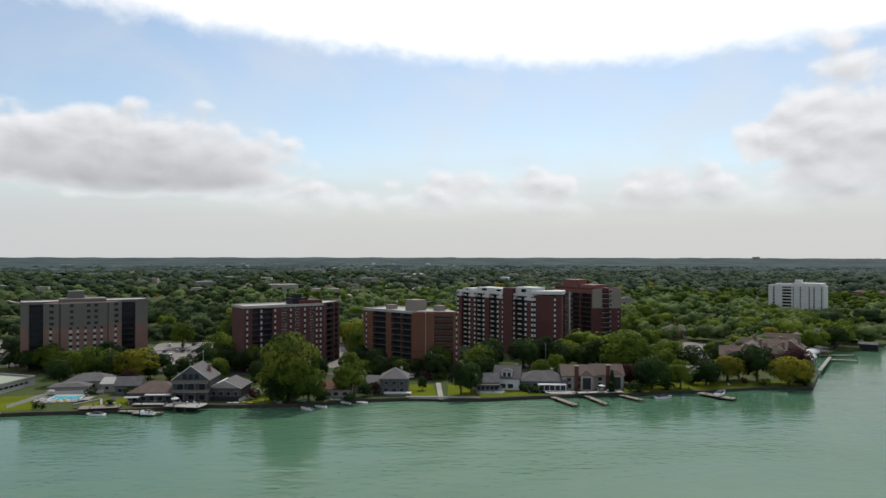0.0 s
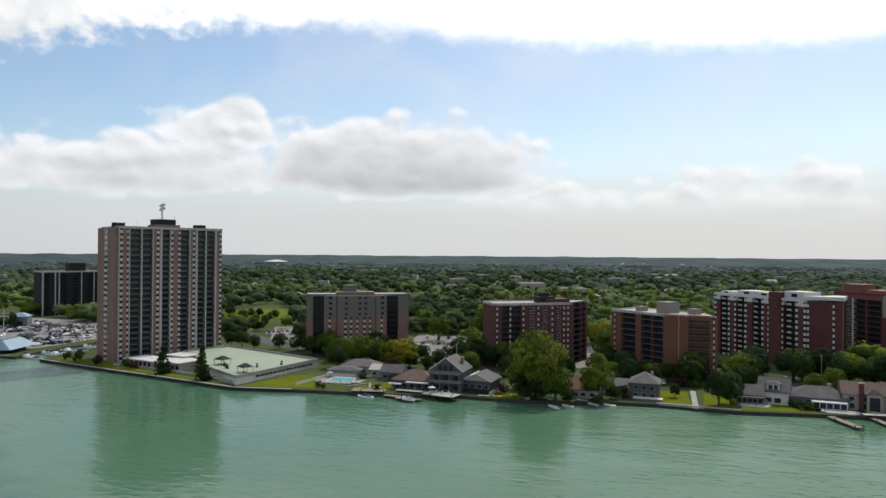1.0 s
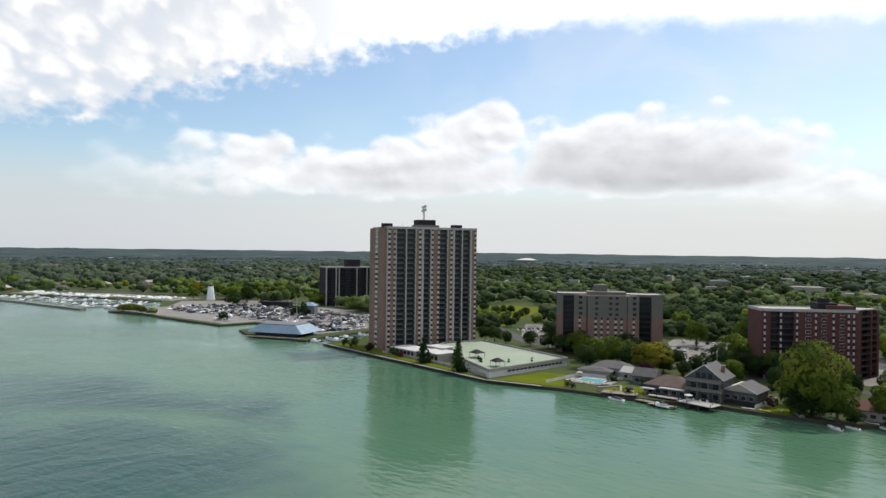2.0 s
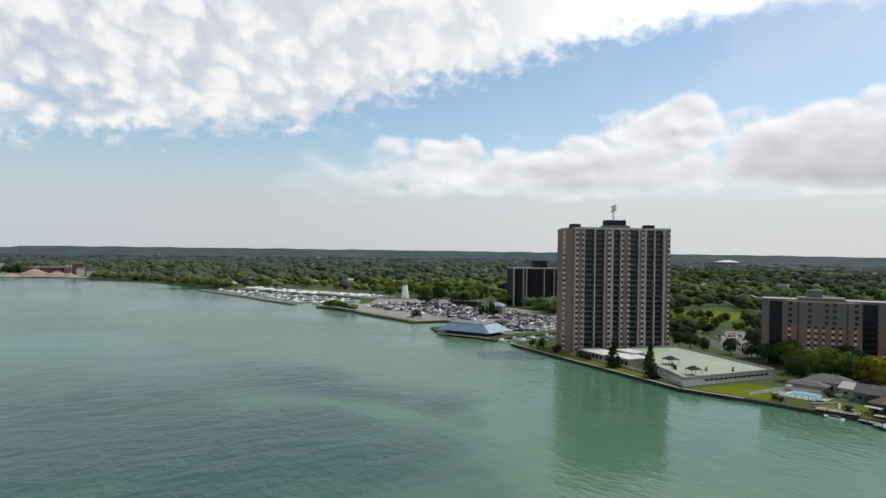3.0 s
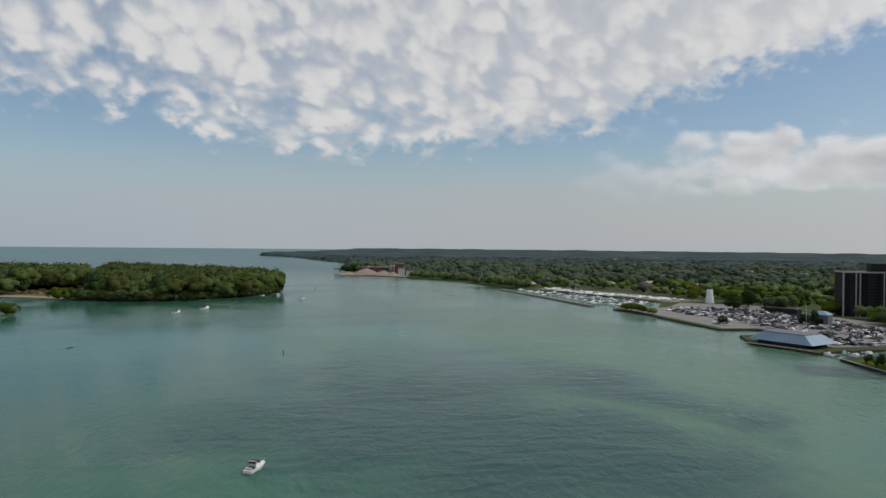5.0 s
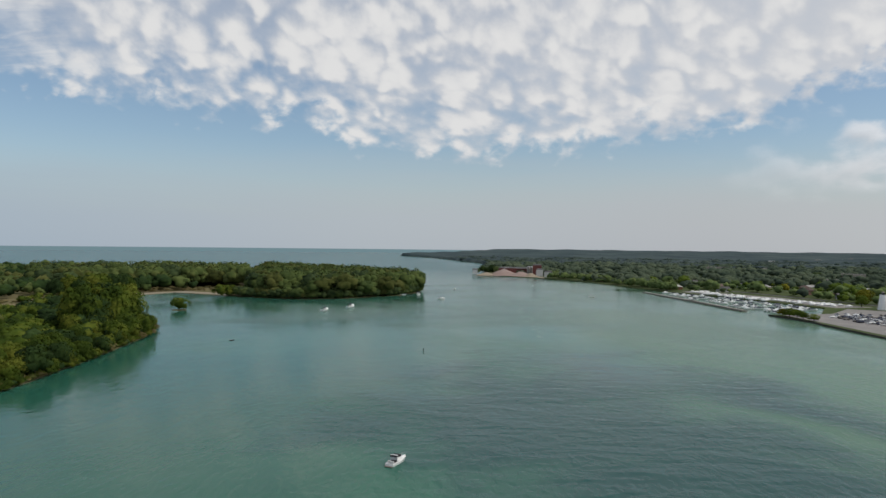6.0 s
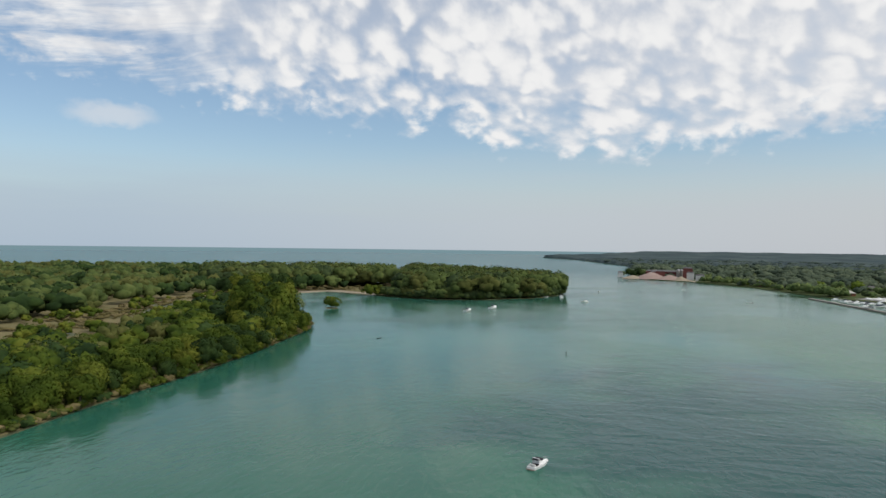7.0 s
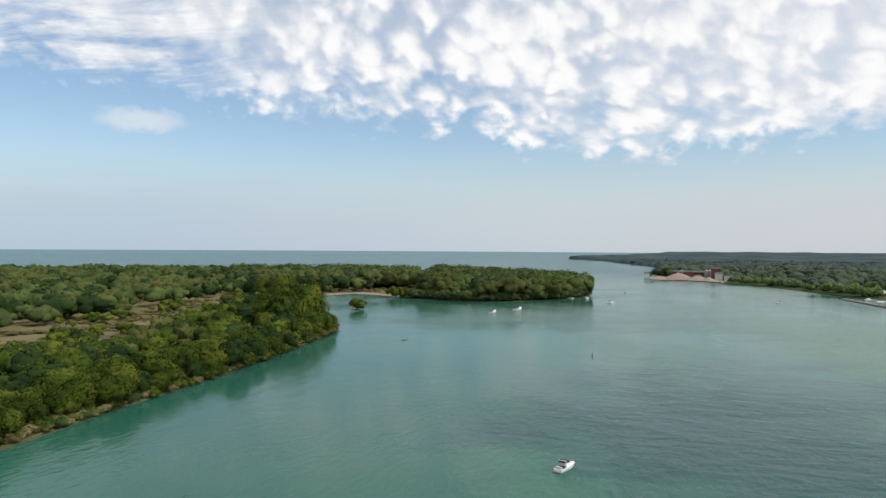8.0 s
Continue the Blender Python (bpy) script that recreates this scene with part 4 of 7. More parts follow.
part("lift_house", block(bmesh.new(), length * 0.35, 8, high + 0.2, 4, 4, 2.2), TAUPE, blk)
part("lift_house", block(bmesh.new(), length * 1.17, 12, high + 0.4, 4, 4, 2.6), TAUPE, blk)

# red brick block with white trim
trim = [("W", 1.8), ("B", 2.4), ("X", 1.6), ("L", 2.4), ("X", 1.2), ("W", 1.6), ("B", 2.6), ("W", 1.6), ("X", 1.3), ("L", 2.4), ("X", 1.4), ("W", 1.8), ("B", 3.2), ("X", 1.2), ("L", 2.4), ("X", 2.0), ("W", 1.6), ("B", 2.0), ("W", 1.8), ("B", 6),
        ("W", 1.6), ("X", 1.8), ("L", 2.6), ("X", 1.8), ("W", 1.8), ("B", 2.5), ("W", 1.8)]
white_trim = [(("P", w) if k == "B" else (k, w)) for k, w in trim]
blk, length, high = apartment("apartment_block", "red brick block with white upper storeys and white balcony fronts", at(-1.15, 412), at(-7.45, 367), 33.6, 20, trim,
                              [(11, BRICK_RED, None), (1, WHITE_WALL, None)], BRICK_RED, rim=WHITE_WALL, panel=WHITE_WALL, rail=SPANDREL, slab=DARK_PANEL)
facade(blk, [("W", 1.6), ("B", 13), ("W", 1.6), ("B", 4)], length + 0.02, 0.0, 38, 0, 12, high / 12, BRICK_RED, wide=14.5, panel=WHITE_WALL)
part("end_wing", prism(bmesh.new(), [(length - 0.5, 1.5), (length + 10, 10), (length + 3, 20), (length - 0.5, 19.5)], 0, high), BRICK_RED, blk)
part("wing_cornice", prism(bmesh.new(), [(length - 1.5, -0.9), (length + 12.2, 9.4), (length + 4, 20.6), (length - 1.5, 20)], high + 0.71, high + 2.4), WHITE_WALL, blk)
part("stair_block", block(bmesh.new(), length * 0.70, 6, 0, 7.5, 13.5, high + 3.4), BRICK_RED, blk)
for u, w, h in ((0.12, 8, 1.6), (0.36, 13, 2.6), (0.55, 12, 2.4), (0.86, 12, 3.8)):
    top_room = part("roof_house", block(bmesh.new(), length * u, 6.6, high + 0.26, w, 10, h), WHITE_WALL, blk)
    part("roof_window", plate("roof_window", w * 0.3, 0.06, h * 0.45, GLASS), GLASS, top_room).matrix_basis = pose(length * u, 1.59, high + 0.6 + h * 0.2)

# red block with taupe upper storeys behind it
blk, length, high = apartment("apartment_block", "red brick block with taupe upper storeys and a red roof house", at(-9.2, 442), at(-12.15, 418), 34.9, 22,
                              [("B", 3), ("L", 5), ("V", 4), ("P", 1), ("L", 7), ("B", 1), ("L", 8), ("B", 1)], [(11, BRICK_RED, None), (1, RED_CLAD, [("B", 30)])], BRICK_RED, rail=DARK_PANEL, rim=BRICK_RED, slab=BRICK_RED)
facade(blk, [("B", 8), ("L", 6), ("W", 1.5), ("B", 5), ("W", 1.5), ("B", 1.5)], length + 0.02, 0.0, 58, 0, 8, high / 12, BRICK_RED, wide=17, rail=DARK_PANEL, panel=TAUPE)
facade(blk, [("B", 8), ("L", 6), ("V", 2), ("B", 7.5)], length + 0.02, 0.0, 58, 8 * high / 12, 4, high / 12, TAUPE, wide=17, rail=DARK_PANEL)
part("end_wing", prism(bmesh.new(), [(length - 0.5, 2.0), (length + 7.6, 15.2), (length + 2, 22), (length - 0.5, 21.5)], 0, high + 0.4), BRICK_RED, blk)
part("roof_house", block(bmesh.new(), length * 0.28, 8, high + 0.26, 12, 9, 4.6), RED_CLAD, blk, "red clad roof house")
part("roof_house", block(bmesh.new(), length * 0.75, 8, high + 0.26, 12, 9, 2.0), RED_CLAD, blk)
for k in range(6):
    part("roof_aerial", tube(bmesh.new(), (length * 0.28 - 5 + 2 * k, 4, high + 4.8), (length * 0.28 - 5 + 2 * k, 4, high + 6.2 + (k % 2)), 0.12, 0.08, 5), STEEL, blk)

# white block further up the river
blk, length, high = apartment("apartment_block", "white rendered block with a dark balcony stack", at(-25.15, 640), at(-28.8, 632), 29.6, 18,
                              [("B", 3), ("W", 2), ("B", 5), ("L", 7), ("B", 1), ("W", 1), ("B", 4), ("W", 1.4), ("B", 5), ("W", 1.4), ("B", 2), ("W", 1.4), ("B", 4), ("W", 1.4), ("B", 1)], 11, WHITE_WALL, rail=WHITE_WALL, rim=WHITE_WALL, panel=CREAM)
part("stair_block", block(bmesh.new(), length * 0.70, 10.5, 0, 22, 16, high + 2.6), WHITE_WALL, blk)
part("lift_house", block(bmesh.new(), length * 0.52, 8, high + 0.2, 5, 6, 5.0), WHITE_WALL, blk)
part("lift_house", block(bmesh.new(), length * 0.25, 8, high + 0.2, 12, 6, 1.8), WHITE_WALL, blk)

# dark block behind the tower
blk, length, high = apartment("apartment_block", "nearly black block with thin pale concrete fins", at(50.25, 652), at(46.2, 668), 37.2, 22,
                              [("P", .7), ("L", 4), ("V", 4), ("P", .9), ("B", 2), ("P", .9), ("L", 5), ("V", 5), ("L", 4), ("B", 2), ("P", .7), ("V", 4), ("L", 5), ("P", .7), ("L", 4), ("V", 4), ("P", .7)], 14, DARK_PANEL, rail=DARK_PANEL, panel=DARK_PANEL, slab=DARK_PANEL)
part("lift_house", block(bmesh.new(), length * 0.56, 8, high + 0.2, 13, 9, 7.0), DARK_PANEL, blk)

# terrace beside the tower
terrace = thing("terrace", "raised pale green roof terrace with a concrete parapet", "terrace", 0, 0, LAND_Z)
deck = [(-175, 234), (-168, 286), (-235, 308), (-244, 288), (-240, 275), (-222, 267), (-198, 247)]
part("podium", prism(bmesh.new(), deck, -0.3, 3.0), WHITE_WALL, terrace)
part("deck", prism(bmesh.new(), [(-175.3, 236), (-169, 285), (-234.6, 306.6), (-242.8, 287.6), (-239, 275.8), (-221.6, 268.2), (-197.6, 248.6)], 3.004, 3.1), TERRACE, terrace, "worn pale green deck coating")
part("parapet", wall_along(bmesh.new(), deck, 0.5, 2.6, 3.9, True), CONCRETE, terrace)
wall_face = Vector((7, 52)).normalized()
for k in range(14):
    p = Vector((-175, 234)) + wall_face * (12 + 2.7 * k)
    part("vent_opening", plate("vent_opening", 2.0, 0.08, 0.8, DARK_PANEL), DARK_PANEL, terrace).matrix_basis = pose(p.x + 0.28, p.y, 1.5, 0, 0, 82.3)


def gazebo(x, y, z, size, label):
    g = thing("gazebo", label, "gazebo", x, y, z, random.uniform(0, 90), "gazebos on the terrace")
    part("canopy", block(bmesh.new(), 0, 0, 2.3, size, size, 1.5, 0.12), DARK_PANEL, g)
    for i in (-1, 1):
        for j in (-1, 1):
            part("post", tube(bmesh.new(), (i * size * .42, j * size * .42, 0), (i * size * .42, j * size * .42, 2.4), 0.09, 0.09, 6), DARK_PANEL, g)
    return g


gazebo(-201, 259, LAND_Z + 3.1, 6.0, "dark square gazebo on the pale green terrace")
gazebo(-179, 245.5, LAND_Z + 3.1, 5.4, "small dark canopy on the pale green terrace")
for k, (x, y) in enumerate(((-193, 251), (-191, 249.5), (-197, 255), (-182, 258), (-176, 268))):
    c = thing("patio_planter", "dark planter with a small shrub on the terrace", "planter", x, y, LAND_Z + 3.1)
    part("pot", block(bmesh.new(), 0, 0, 0, 0.8, 0.8, 0.7), DARK_PANEL, c)
    v, f, m = crown(np.random.default_rng(k), 1.8, 0.7, 3, 40, 0.3, low=0.35)
    part("shrub", from_arrays("shrub", v, f, LEAF_DARK, m), LEAF_DARK, c)

# low clubhouse at the foot of the tower
club = thing("pool_house", "low pool house with white flat roofs at the tower's foot", "pool house", -234, 257, LAND_Z, -9)
for x, y, w, d, h in ((-8, 0, 20, 11, 3.2), (10.5, 1.5, 15, 13, 3.6), (2, 10, 12, 7, 4.4)):
    part("wall", block(bmesh.new(), x, y, 0, w, d, h), CREAM, club)
    part("roof", block(bmesh.new(), x, y, h + 0.004, w + 1.2, d + 1.2, 0.4), WHITE_WALL, club)
    for k in range(int(w // 3)):
        piece("window", plate("window", 1.8, 0.06, 1.8, GLASS), club, x - w / 2 + 1.8 + 3 * k, y - d / 2 - 0.004, 0.9)
fw = thing("terrace_wall", "low pale concrete wall along the strip of lawn", "wall", 0, 0, LAND_Z)
part("run", wall_along(bmesh.new(), [(-257, 252), (-235, 249.5), (-213, 245.5), (-196, 241), (-178, 235.5)], 0.5, -0.2, 1.3), CONCRETE, fw)


# ---- houses on the bank ----
HOUSE_AT = []


def house(name, label, x, y, rz, w, d, h, rise, ridge, wall, roof, windows=(), chimney=None, gable=None, z=LAND_Z, group="", over=0.5, plain=False):
    """A dwelling; its front is on local -y. ridge: x (along the front), y (gable to the front), h (hipped). windows: rows of u, z, width, height."""
    ob = thing(name, label, "house", x, y, z, rz, group)
    HOUSE_AT.append((x, y, max(w, d) * 0.62))
    part("wall", block(bmesh.new(), 0, 0, -0.3, w, d, h + 0.3), wall, ob)
    a, b = w / 2 + over, d / 2 + over
    bm = bmesh.new()
    if ridge == "h":
        k = min(a, b) * 0.98
        top = [(-(a - k), 0), (a - k, 0)] if a > b else [(0, -(b - k)), (0, b - k)]
    elif ridge == "x":
        top = [(-a, 0), (a, 0)]
    else:
        top = [(0, -b), (0, b)]
    lo = [bm.verts.new((i * a, j * b, h - 0.15)) for i, j in ((-1, -1), (1, -1), (1, 1), (-1, 1))]
    mid = [bm.verts.new((i * a, j * b, h + 0.1)) for i, j in ((-1, -1), (1, -1), (1, 1), (-1, 1))]
    t = [bm.verts.new((*p, h + rise)) for p in top]
    bm.faces.new(lo[::-1])
    for k in range(4):
        bm.faces.new((lo[k], lo[(k + 1) % 4], mid[(k + 1) % 4], mid[k]))
    along_x = ridge == "x" or (ridge == "h" and a > b)
    quads = [(mid[0], mid[1], t[1], t[0]), (mid[2], mid[3], t[0], t[1]), (mid[1], mid[2], t[1]), (mid[3], mid[0], t[0])] if along_x else \
            [(mid[1], mid[2], t[1], t[0]), (mid[3], mid[0], t[0], t[1]), (mid[0], mid[1], t[0]), (mid[2], mid[3], t[1])]
    for q in quads:
        bm.faces.new(q)
    part("roof", bm, roof, ob)
    if ridge == "y":
        g = bmesh.new()
        vs = [g.verts.new(p) for p in ((-w / 2, -b - 0.02, h + 0.12), (w / 2, -b - 0.02, h + 0.12), (0, -b - 0.02, h + rise * 0.95))]
        face = g.faces.new(vs)
        ext = bmesh.ops.extrude_face_region(g, geom=[face])
        bmesh.ops.translate(g, verts=[q for q in ext["geom"] if isinstance(q, bmesh.types.BMVert)], vec=(0, -0.06, 0))
        part("gable", g, gable or wall, ob)
        for s in (-1, 1):
            g = bmesh.new()
            tube(g, (s * a, -b - 0.1, h), (0, -b - 0.1, h + rise + 0.05), 0.16, 0.16, 4)
            part("barge_board", g, WHITE_WALL, ob)
    for u, zz, ww, hh in windows:
        if plain:
            piece("window", plate("window", ww, 0.06, hh, GLASS), ob, u, -d / 2 - 0.004, zz)
            continue
        fr = part("window", block(bmesh.new(), u, -d / 2 - 0.05, zz, ww, 0.1, hh), PIER, ob)
        part("pane", block(bmesh.new(), u, -d / 2 - 0.13, zz + 0.08, ww - 0.16, 0.05, hh - 0.16), GLASS, fr)
    if chimney:
        cx, cy, cw, ch, cm = chimney
        c = part("chimney", block(bmesh.new(), cx, cy, 0, cw, cw * 0.8, ch), cm, ob)
        part("chimney_cap", block(bmesh.new(), cx, cy, ch, cw * 1.15, cw * 0.95, 0.2), CONCRETE, c)
    return ob


def row_of(n, z, w, h, span):
    return [(-span / 2 + span * (k + 0.5) / n, z, w, h) for k in range(n)]


h = house("house", "low grey-roofed bungalow with wide eaves by the pool", -142, 281, 10, 17, 11, 3.4, 2.6, "h", CREAM, SHINGLE_GREY, row_of(4, 1.0, 1.8, 1.4, 15))
part("wing_wall", block(bmesh.new(), -5, -8, -0.3, 14, 7, 2.9), CREAM, h)
part("wing_roof", block(bmesh.new(), -5, -8, 2.6, 15.5, 8.5, 1.1, 0.35), SHINGLE_GREY, h)
house("house", "grey-roofed cottage with a pale metal porch roof", -130, 276, 6, 8, 9, 3.2, 2.0, "x", CREAM, FLAT_ROOF, row_of(2, 1.0, 1.4, 1.3, 7))
house("house", "small dark-roofed house with a row of windows", -122, 271, 8, 9, 8, 3.3, 3.0, "x", BLUE_GREY, SHINGLE_GREY, row_of(3, 0.9, 1.8, 1.5, 8))
h = house("house", "broad brown-roofed house with long white awnings", -106, 258, 3, 17, 12, 3.6, 3.4, "h", DARK_SIDING, SHINGLE_BROWN, row_of(5, 0.8, 2.0, 1.6, 15))
part("awning", block(bmesh.new(), 2.6, -7.2, 3.0, 9.0, 2.0, 0.35), WHITE_WALL, h, "long white awning")
part("awning", block(bmesh.new(), -6.4, -7.6, 2.2, 5.2, 2.0, 0.35), WHITE_WALL, h, "white awning")
h = house("house", "tall grey gabled house with balconies over the water", -92.5, 261, 2, 13.2, 13, 7.8, 5.2, "y", DARK_SIDING, SHINGLE_GREY,
          row_of(3, 0.6, 2.2, 2.0, 12) + row_of(3, 4.2, 2.4, 2.2, 12), (4.2, 1.5, 1.2, 12.2, BRICK_BROWN), gable=DARK_SIDING)
for z in (3.5, 6.9):
    part("balcony", block(bmesh.new(), 0, -7.6, z, 13.0, 2.2, 0.25), WOOD, h)
    part("balcony_rail", wall_along(bmesh.new(), [(-6.4, -6.5), (-6.4, -8.6), (6.4, -8.6), (6.4, -6.5)], 0.08, z + 0.255, z + 1.2), CLADDING, h)
for u in (-6.2, -2, 2, 6.2):
    part("post", block(bmesh.new(), u, -8.4, 0, 0.25, 0.25, 6.9), CLADDING, h)
for u in (-2.2, 0, 2.2):
    piece("attic_window", plate("attic_window", 1.5, 0.06, 1.9, GLASS), h, u, -7.16, 8.2)
h = house("house", "low grey house with a pale gable edge", -80.5, 263, -2, 12, 12, 4.4, 2.8, "y", DARK_SIDING, SHINGLE_GREY, row_of(4, 1.6, 1.7, 1.5, 11), gable=CREAM)
part("skylight_strip", block(bmesh.new(), -2.2, 0.5, 5.95, 2.4, 11, 0.18), WHITE_WALL, h, "bright metal roof strip")
part("porch", block(bmesh.new(), 0, -7.2, 0, 12, 2.4, 1.2), DARK_PANEL, h)
house("house", "small white-roofed garage under the big tree", -52, 272, 0, 9, 8, 3.0, 1.2, "x", CREAM, FLAT_ROOF, row_of(2, 0.9, 1.4, 1.2, 7))
house("house", "red-brown roofed bungalow between trees", -40.5, 266, 3, 11, 10, 3.2, 2.8, "x", CREAM, SHINGLE_RED, row_of(3, 0.9, 1.8, 1.3, 10))
house("house", "grey-roofed house behind a willow", -30, 276, 0, 9, 9, 3.6, 2.4, "x", CREAM, SHINGLE_GREY, row_of(2, 0.9, 1.8, 1.3, 7))
h = house("house", "two-storey blue-grey house with a hipped roof", -18.8, 273, 0, 10.5, 11, 6.0, 3.6, "h", DARK_SIDING, SHINGLE_GREY, row_of(3, 0.8, 1.8, 1.7, 9) + row_of(3, 3.7, 1.6, 1.5, 9), (2.4, 2, 0.9, 9.2, CREAM))
part("porch_roof", block(bmesh.new(), 1.5, -7.4, 0.9, 10.5, 3.0, 0.3), WHITE_WALL, h, "white porch deck")
part("porch_base", block(bmesh.new(), 1.5, -7.3, 0, 9.5, 2.6, 0.9), BLUE_GREY, h)
h = house("house", "low grey house with a glazed porch", 17.2, 277, 4, 9, 9, 3.6, 3.2, "x", BLUE_GREY, SHINGLE_GREY, row_of(5, 0.9, 1.5, 1.5, 8.6))
part("deck", block(bmesh.new(), 0.8, -6.4, 0, 10, 3.6, 0.55), WHITE_WALL, h)
part("terrace_roof", block(bmesh.new(), 0, -5.4, 3.0, 9.4, 2.0, 0.25), CLADDING, h)
h = house("house", "white storey-and-a-half house with a roof dormer", 26.4, 282, -10, 10, 11, 4.6, 4.4, "x", WHITE_WALL, SHINGLE_GREY, row_of(2, 0.8, 2.2, 1.7, 6), (3.5, 1, 0.8, 9.2, BRICK_BROWN))
dm = part("dormer", block(bmesh.new(), 0, -3.4, 5.0, 4.2, 3.4, 2.4), WHITE_WALL, h, "white dormer")
part("dormer_roof", block(bmesh.new(), 0, -3.4, 7.404, 4.9, 4.2, 0.9, 0.3), SHINGLE_GREY, dm)
for u in (-0.9, 0.9):
    piece("dormer_window", plate("dormer_window", 1.3, 0.06, 1.5, GLASS), dm, u, -5.104, 5.4)
h = house("house", "long grey-roofed house beside the swimming pool", 40.5, 283, -2, 19, 12, 3.4, 3.4, "h", BLUE_GREY, SHINGLE_GREY, row_of(5, 0.8, 2.2, 1.8, 16), (4, 1, 0.9, 7.4, CREAM))
part("sun_room", block(bmesh.new(), 3, -7.6, 0, 11, 3.4, 2.7), WHITE_WALL, h)
for k in range(5):
    piece("sun_room_window", plate("sun_room_window", 1.8, 0.06, 1.9, GLASS), h, -1.2 + 2.1 * k, -9.304, 0.5)
for x, y, w, n, lab in ((54.5, 283, 13, 3, "cream house with a brown roof and a brick chimney"), (67, 285, 12, 3, "cream house with a steep roof and tall red chimney")):
    h = house("house", lab, x, y, -3, w, 12, 5.4, 3.8, "x", CREAM, SHINGLE_BROWN, row_of(n, 0.7, 2.0, 1.8, w - 1.5) + row_of(n, 3.3, 1.8, 1.5, w - 1.5), (-w / 2 + 5.6 if n else 0, -6.6, 1.5, 9.6, BRICK_RED))
    part("gable_front", block(bmesh.new(), w * 0.22, -7, 0, 4.6, 3, 6.0), CREAM, h)
    part("gable_glass", block(bmesh.new(), w * 0.22, -8.53, 0.6, 3.2, 0.06, 4.6), GLASS, h)
    part("gable_roof", block(bmesh.new(), w * 0.22, -6.4, 6.0, 5.6, 4.6, 1.9, 0.15), SHINGLE_BROWN, h)
house("house", "low grey bungalow among trees", 112, 302, -8, 13, 10, 3.4, 2.4, "x", BLUE_GREY, FLAT_ROOF, row_of(3, 0.8, 1.8, 1.5, 11))
# townhouses with many small brown roofs
for k, (x, y, w, rz, st) in enumerate(((141, 333, 15, -20, 6.2), (152, 341, 13, -24, 7.4), (162, 338, 12, -30, 6.4), (168, 354, 14, -30, 7.0), (181, 360, 12, -34, 6.0), (156, 357, 15, -22, 7.6), (186, 384, 15, -30, 6.6), (203, 398, 14, -30, 5.4))):
    h = house("townhouse", "brown-roofed townhouse with dormers and brick chimney", x, y, rz, w, 12, st, 4.2, "xyh"[k % 3], CREAM if k % 2 else BRICK_BROWN, SHINGLE_BROWN, row_of(3, 0.8, 1.7, 1.6, w - 2) + row_of(3, 3.5, 1.5, 1.3, w - 2),
              (w * 0.28, 1.5, 1.3, st + 5.2, BRICK_BROWN), group="brown-roofed townhouses")
    for u in (-0.25, 0.2):
        d_ = part("dormer", block(bmesh.new(), u * w, -3.6, st + 0.4, 1.9, 3.0, 1.8), CREAM, h)
        part("dormer_roof", block(bmesh.new(), u * w, -3.6, st + 2.204, 2.5, 3.6, 0.9, 0.25), SHINGLE_BROWN, d_)
house("house", "blue-grey roofed boat house by the cove", 232, 425, -32, 14, 12, 5.0, 4.0, "x", BLUE_GREY, SHINGLE_GREY, row_of(3, 1.0, 1.7, 1.5, 12))
house("house", "long brown-roofed house up the river", 270, 462, -34, 24, 13, 4.6, 3.8, "h", CREAM, SHINGLE_BROWN, row_of(5, 1.0, 1.9, 1.5, 21))
house("boat_house", "low dark boat house over the water", 246, 401, -32, 9, 6, 3.0, 1.2, "x", DARK_PANEL, SHINGLE_GREY, z=0.8)


# ---- trees ----
rng = np.random.default_rng(5)
NEAR = [crown(rng, 12.0, rng.uniform(5.2, 5.9), 20, 2000, 0.41, low=rng.uniform(0.0, 0.10), cores=4, flutter=0.4) for k in range(6)]
GRAND = [crown(rng, 12.0, 5.4, 19, 7000, 0.26, low=0.0, core=0.8, cores=3, flutter=0.6, reach=(0.5, 0.95))]
BUSH = [crown(rng, 4.0, 2.6, 9, 560, 0.28, low=-0.12, cores=2) for k in range(3)]
CONE = [crown(rng, 12.0, 3.1, 9, 900, 0.42, low=0.06, shape="cone") for k in range(2)]
TREE_MESH = {}


def trunk_mesh(kind):
    if ("trunk", kind) not in TREE_MESH:
        bm = bmesh.new()
        r = random.Random(kind)
        if kind >= 100:
            tube(bm, (0, 0, -0.3), (0, 0, 10), 0.28, 0.06, 8)
        else:
            tube(bm, (0, 0, -0.3), (0.1, 0.05, 4.2), 0.42, 0.30, 9)
            tube(bm, (0.1, 0.05, 4.0), (0.3, -0.1, 8.6), 0.30, 0.10, 8)
            for k in range(5):
                a = k * 1.3 + r.random()
                tube(bm, (0.1, 0.05, 3.2 + 0.5 * k), (2.6 * math.cos(a), 2.6 * math.sin(a), 6.0 + 0.6 * k), 0.17, 0.05, 6)
        TREE_MESH[("trunk", kind)] = to_mesh("trunk", bm, BARK)
    return TREE_MESH[("trunk", kind)]


def crown_mesh(store, k, mat):
    key = (id(store), k, mat.name)
    if key not in TREE_MESH:
        TREE_MESH[key] = from_arrays("crown", *store[k][:2], mat, store[k][2])
    return TREE_MESH[key]


